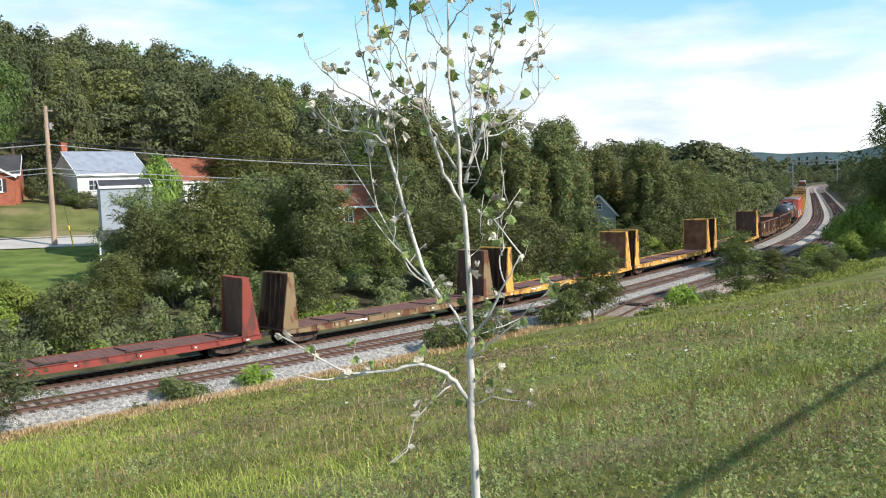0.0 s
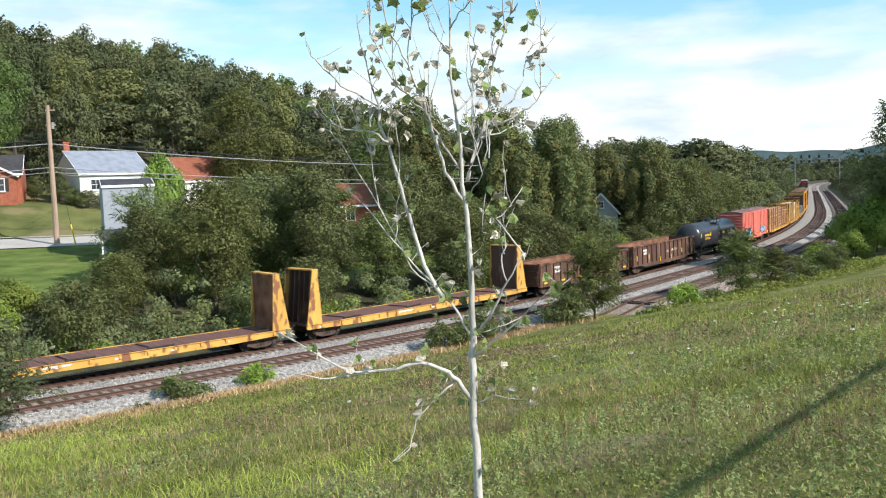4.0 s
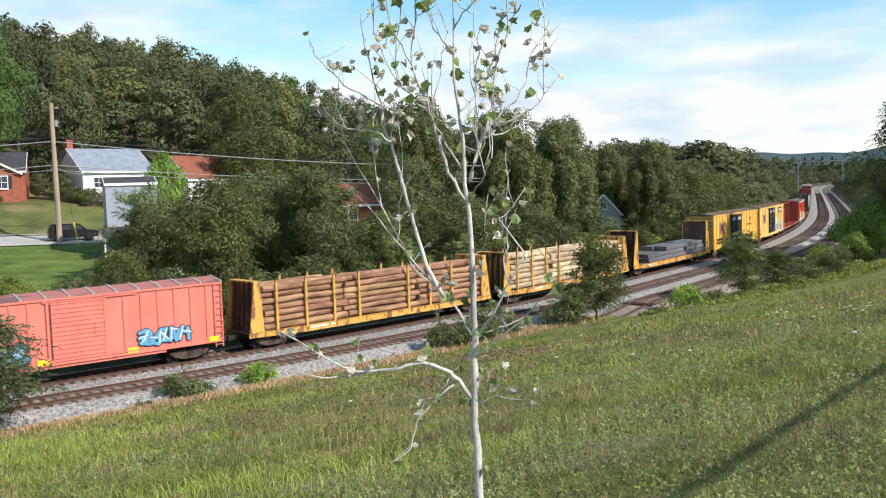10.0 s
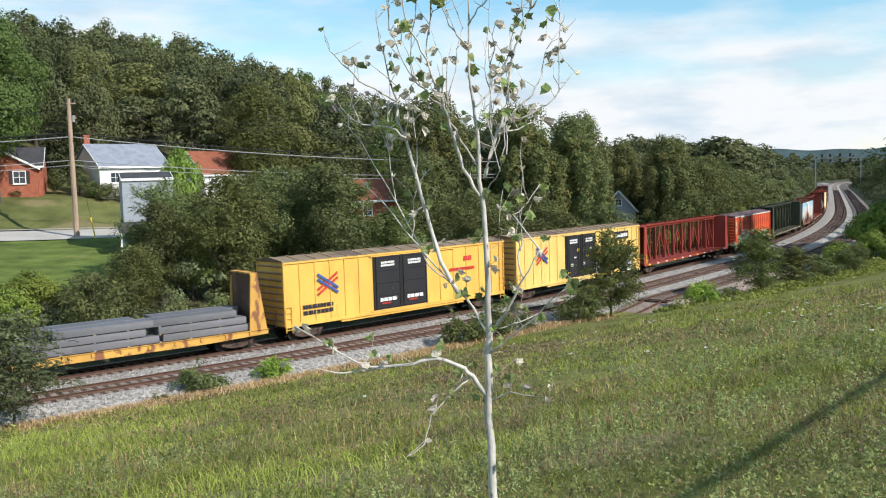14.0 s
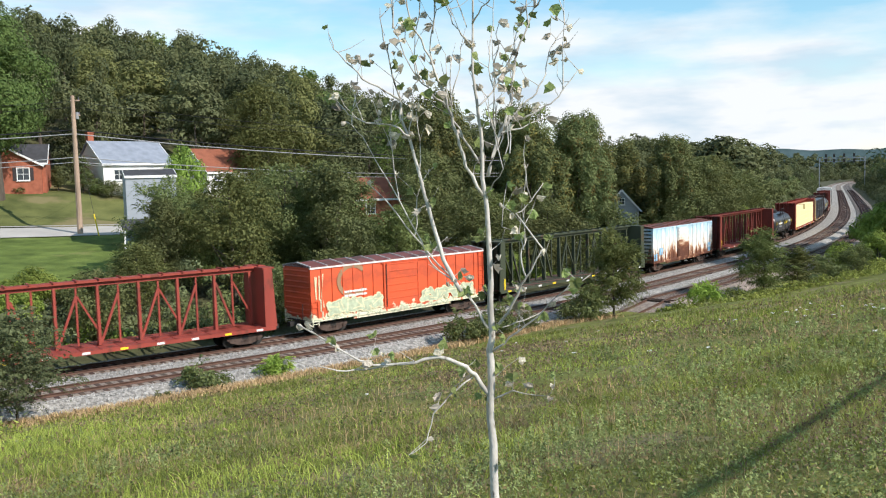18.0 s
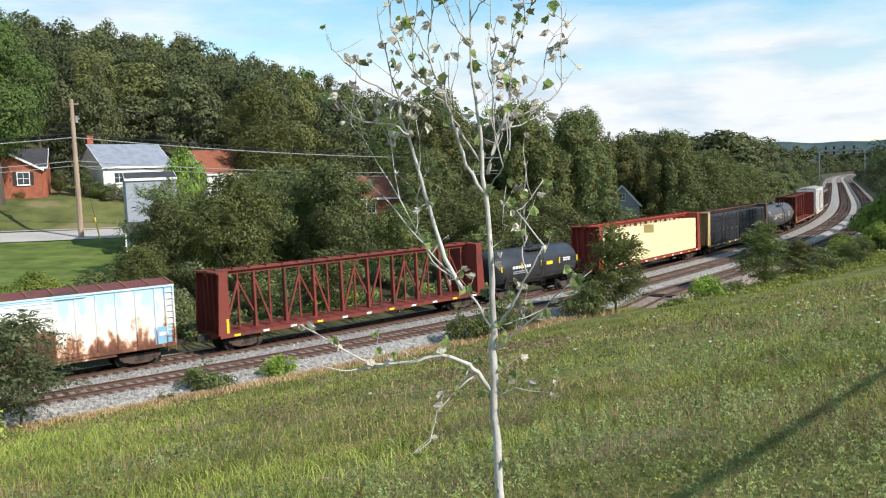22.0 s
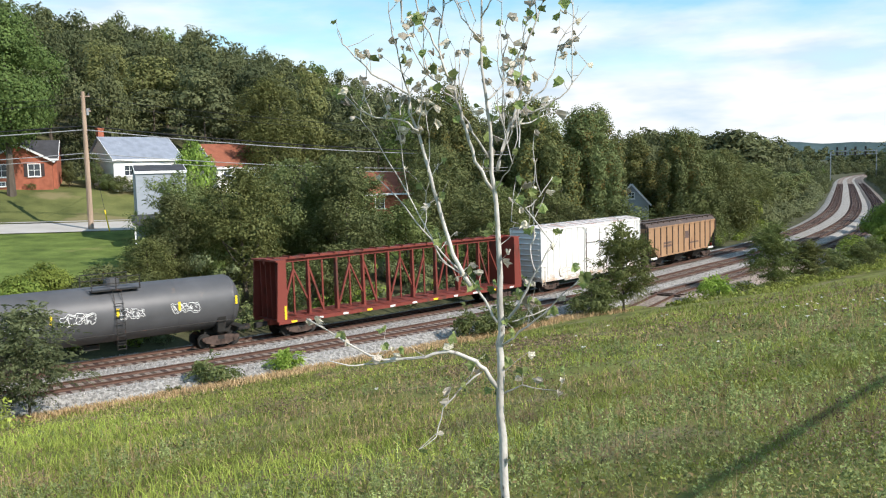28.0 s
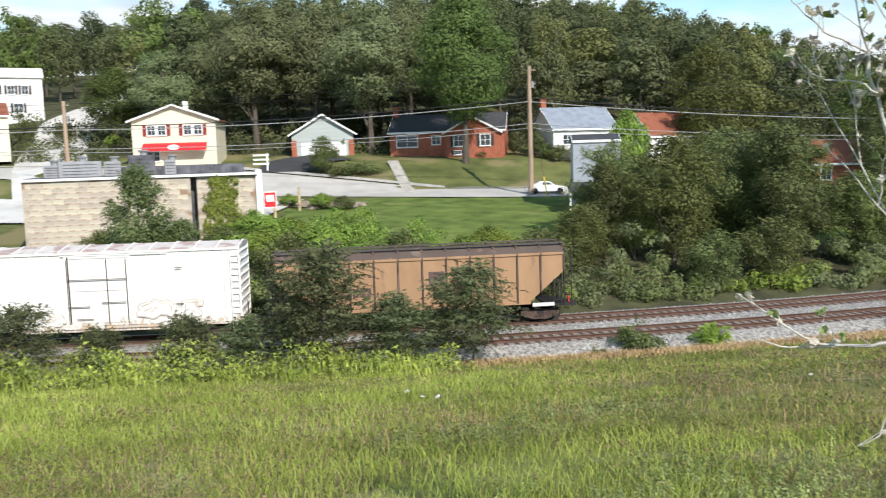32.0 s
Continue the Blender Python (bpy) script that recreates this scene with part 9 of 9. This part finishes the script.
def make_grass():
    rng = np.random.default_rng(77)
    for k, (n, r0, r1, w) in enumerate(((78000, 2.6, 16, 1.3), (100000, 13, 52, 1.2))):
        x, y, r = on_bank(rng, n, r0, r1, w)
        patch = lumps(x, y, 0.16, 3.3) + 0.6 * lumps(x, y, 0.55, 9.1) + 0.5 * lumps(x, y, 1.6, 4.4)
        length = (0.06 + 0.15 * np.clip(patch + 0.30, 0, 1.1)) * np.interp(r, [3, 20, 50], [1, 1.25, 1.5])
        width = np.interp(r, [3, 10, 25, 50], [0.005, 0.010, 0.022, 0.042])
        m = patch + 0.12 * rng.normal(size=len(x)) + np.interp(x, [-12, 2, 10], [-0.12, 0.0, 0.06]) * -1 < 0.15 - np.interp(r, [16, 34], [0.0, 0.22])
        blades("meadow_grass", x[~m], y[~m], length[~m], width[~m], M["blade"], "uneven green meadow grass on the bank", 1 + k, 1.4)
        blades("dry_meadow_grass", x[m], y[m], length[m] * 1.05, width[m], M["blade_brown"], "olive and brownish seeding meadow grass", 11 + k, 1.4)
    # low broad-leaved plants among the grass
    x, y, r = on_bank(rng, 120000, 2.6, 46, 1.25)
    d = lumps(x, y, 0.5, 7.7) + 0.6 * lumps(x, y, 1.9, 1.7)
    keep = d + rng.normal(size=len(x)) * 0.3 > 0.0
    x, y, r, d = x[keep], y[keep], r[keep], d[keep]
    z = height(x, y) + rng.random(len(x)) * (0.06 + 0.2 * np.clip(d, 0, 0.8))
    size = np.interp(r, [3, 10, 25, 46], [0.03, 0.045, 0.085, 0.14])
    pick = rng.random(len(x))
    for lo, hi, m, lab in ((0, 0.22, "leaf_grey", "grey-green broad-leaved meadow plants"), (0.22, 0.75, "blade", "fresh green meadow herbs"), (0.75, 1, "blade_brown", "brown seed heads among the grass")):
        q = (pick >= lo) & (pick < hi)
        tufts("meadow_herbs", x[q], y[q], z[q] + (0.1 if m == "blade_brown" else 0), size[q], M[m], lab, int(hi * 100), "herbs")
    # patches of brown seeding weeds
    x, y, r = on_bank(rng, 150000, 3.5, 44, 1.2)
    d = lumps(x, y, 0.22, 12.5) + 0.8 * lumps(x, y, 0.8, 3.9) + 0.4 * lumps(x, y, 2.4, 7.1) + np.interp(x, [-14, -4, 3], [-0.30, -0.08, 0.04]) + rng.normal(0, 0.10, len(x))
    d = d - np.interp(r, [4, 9, 22, 38], [0.10, 0.0, 0.04, 0.34])
    x, y, r, d = x[d > 0.20], y[d > 0.20], r[d > 0.20], d[d > 0.20]
    z = height(x, y) + 0.08 + 0.26 * rng.random(len(x))
    tufts("seeding_weeds", x, y, z, np.interp(r, [3, 10, 25, 46], [0.016, 0.026, 0.055, 0.10]), M["seed_head"], "patches of brown seeding weeds in the meadow", 31, "weeds")
    # leafy grey-green stems in drifts
    x, y, r = on_bank(rng, 9000, 3.6, 30, 1.0)
    d = lumps(x, y, 0.3, 21.5) + 0.5 * lumps(x, y, 1.2, 8.3) + np.interp(np.degrees(np.arctan2(x, y)), [-50, -10, 8, 26], [-0.30, -0.22, -0.10, 0.30]) - np.interp(r, [4, 12, 30], [-0.12, 0.0, 0.35]) + rng.normal(0, 0.08, len(x))
    x, y, r, d = x[d > 0.16], y[d > 0.16], r[d > 0.16], d[d > 0.16]
    k, per = len(x), 26
    tall = rng.uniform(0.16, 0.42, k)
    up = rng.random((k, per))
    a = rng.uniform(0, 6.283, (k, per))
    reach = 0.07 * (1.1 - up) * rng.random((k, per)) ** 0.5 + 0.01
    z = height(x, y)[:, None] + tall[:, None] * (0.12 + 0.88 * up)
    px, py = x[:, None] + np.cos(a) * reach, y[:, None] + np.sin(a) * reach
    tufts("leafy_stems", px.ravel(), py.ravel(), z.ravel(), np.repeat(np.interp(r, [3, 10, 30], [0.020, 0.034, 0.07]), per), M["stem_leaf"], "drifts of soft grey-green leafy stems in the meadow", 44, "weeds", 0.9)
    # seed stalks
    x, y, r = on_bank(rng, 12000, 4, 42, 1.1, 2)
    keep = lumps(x, y, 0.25, 5.5) > -0.1
    x, y, r = x[keep], y[keep], r[keep]
    blades("seed_stalks", x, y, np.full(len(x), 0.32), np.interp(r, [3, 40], [0.004, 0.02]), M["straw"], "pale dry seed stalks standing in the meadow", 3, 0.6)
    # dry strip along the ballast
    s = rng.uniform(-46, 6, 15000)
    uu = 8.0 + np.abs(rng.normal(0, 0.95, len(s)))
    q, _ = rail_at(s, uu)
    blades("dry_grass_strip", q[:, 0], q[:, 1], np.full(len(s), 0.34), np.full(len(s), 0.05), M["straw"], "straw-coloured dry grass along the ballast edge", 4, 0.9)
    # tall leafy weeds where the bank drops to the track
    n = 40000
    s = rng.uniform(-84, -35, n)
    uu = 8.3 + np.abs(rng.normal(0, 2.8, n))
    q, _ = rail_at(s, uu)
    lump = lumps(q[:, 0], q[:, 1], 0.55, 2.2)
    tall = np.clip(0.9 + 1.3 * lump, 0.25, 2.0) * np.interp(s, [-82, -52, -44, -36], [1.5, 1.4, 1.5, 0.8])
    z = height(q[:, 0], q[:, 1]) + tall * rng.random(n) ** 0.8
    pick = rng.random(n) < 0.7
    tufts("tall_weeds", q[pick, 0], q[pick, 1], z[pick], np.full(pick.sum(), 0.17), M["lush"], "tall yellow-green leafy weeds at the foot of the bank", 5)
    tufts("tall_weeds", q[~pick, 0], q[~pick, 1], z[~pick], np.full((~pick).sum(), 0.16), M["leaf_grey"], "tall grey-green weeds at the foot of the bank", 6)
    x, y, r = on_bank(rng, 90000, 3.2, 44, 1.15)
    wet = 0.9 * lumps(x, y, 0.13, 8.8) + 0.35 * lumps(x, y, 0.7, 2.8) + np.interp(np.degrees(np.arctan2(x, y)), [-60, -36, -12, 4], [0.80, 0.42, 0.06, -0.22]) + rng.normal(0, 0.12, len(x))
    x, y, r, wet = x[wet > 0.08], y[wet > 0.08], r[wet > 0.08], wet[wet > 0.08]
    blades("lush_grass", x, y, (0.11 + 0.24 * np.clip(wet, 0, 1)) * np.interp(r, [3, 12, 40], [0.8, 1.0, 1.1]), np.interp(r, [3, 10, 25, 50], [0.005, 0.011, 0.024, 0.042]), M["lush"], "lush bright yellow-green grass on the bank", 8, 1.1)
    s = rng.uniform(-84, -36, 9000)
    uu = 9 + np.abs(rng.normal(0, 2.4, len(s)))
    q, _ = rail_at(s, uu)
    lump = lumps(q[:, 0], q[:, 1], 0.4, 5.1)
    q, lump = q[lump > -0.05], lump[lump > -0.05]
    blades("goldenrod", q[:, 0], q[:, 1], 0.7 + 1.2 * lump, np.full(len(q), 0.07), M["lush"], "upright yellow-green weeds at the foot of the bank", 21, 0.5, "weeds")
    # rank growth along the edge of the cutting
    n = 12000
    s = rng.uniform(6, 46, n)
    uu = np.interp(s, [6, 10, 18, 24, 46], [12.6, 13, 15, 20, 28]) + np.abs(rng.normal(0, 1.5, n))
    q, _ = rail_at(s, uu)
    lump = lumps(q[:, 0], q[:, 1], 0.5, 6.2)
    z = height(q[:, 0], q[:, 1]) + np.clip(0.5 + 0.9 * lump, 0.1, 1.3) * rng.random(n)
    tufts("edge_weeds", q[:, 0], q[:, 1], z, np.full(n, 0.2), M["blade"], "rank green weeds along the top of the cutting", 9)


def make_flowers():
    rng = random.Random(3)
    spots = [(-9.8 + 0.25 * k, 15.2 + 0.2 * (k % 3)) for k in range(4)] + [(9.6 + rng.uniform(-1.6, 2.6), 25 + rng.uniform(-3, 4)) for _ in range(16)] + [(rng.uniform(-4, 9), rng.uniform(14, 34)) for _ in range(14)]
    for k, (x, y) in enumerate(spots):
        f = thing("wildflower", "white lacy wildflower standing in the meadow", "flower", "wildflowers in the meadow", pose(x, y, ground_z(x, y)))
        h = rng.uniform(0.35, 0.6)
        bm = bmesh.new()
        tube(bm, [(0, 0, 0), (0.02, 0, h)], 0.006, 4)
        part("stem", bm, M["blade"], f)
        bm = bmesh.new()
        for j in range(9):
            a, r = rng.uniform(0, 6.28), rng.uniform(0, 0.055)
            c = Vector((0.02 + r * math.cos(a), r * math.sin(a), h + rng.uniform(0, 0.03)))
            v = [bm.verts.new(c + Vector((0.018 * math.cos(q), 0.018 * math.sin(q), 0.01 * (i % 2)))) for i, q in enumerate(np.linspace(0, 6.28, 6, endpoint=False))]
            bm.faces.new(v)
        part("flower_head", bm, MN["flower"], f)


# Two ground points of the shadow line that the added cable must cast.
CABLE = (1.7, 7.0, 6.3, 13.0)


def make_cable():
    """An unseen overhead cable behind the camera, on two poles, added so that its shadow crosses the bank."""
    a, b = Vector((CABLE[0], CABLE[1], ground_z(*CABLE[:2]))), Vector((CABLE[2], CABLE[3], ground_z(*CABLE[2:])))
    d = (b - a).normalized()
    k = 4.6 / SUN_VEC.z
    p, q = a - d * 22 + SUN_VEC * k, a + d * 26 + SUN_VEC * k
    c = thing("overhead_cable", "unseen black overhead cable added to cast a shadow on the bank", "cable")
    bm = bmesh.new()
    tube(bm, [p, q], 0.042, 8)
    part("strand", bm, MS["wire"], c)
    for e in (p, q):
        make_pole(e.x, e.y, ground_z(e.x, e.y), e.z + 0.4, "unseen wooden pole added to carry the shadow-casting cable", False)


make_sapling()
make_grass()
make_flowers()
make_cable()

# Traffic: vehicle, place on the road at a time, speed, lane, heading back.
TRAFFIC += [
    (make_car("box_truck", "white box truck driving along the road", MS["car_white"], 6.6, "truck"), -3.4, 6.6, 14.0, 1.9, False),
    (make_car("suv", "white sport utility vehicle on the far lane", MS["car_white"], 4.5, "suv"), 1.4, 6.6, -13.5, -1.5, True),
    (make_car("suv", "black sport utility vehicle on the near lane", MS["car_dark"], 4.9, "suv"), -2.3, 9.8, 15.5, 1.9, False),
    (make_car("sedan", "white sedan driving along the road", MS["car_white"], 4.7, "sedan"), -14.6, 31.0, 15.8, 1.9, False),
]


# What moves.
def motions():
    for car, mid, half in CARS:
        walk(car, [(k * 0.5, car_pose(mid, half, k * 0.5)) for k in range(65)])
    for car, r, t0, speed, lane, back in TRAFFIC:
        walk(car, [(k * 0.5, road_pose(r + speed * (k * 0.5 - t0), lane, back)) for k in range(65)])


motions()
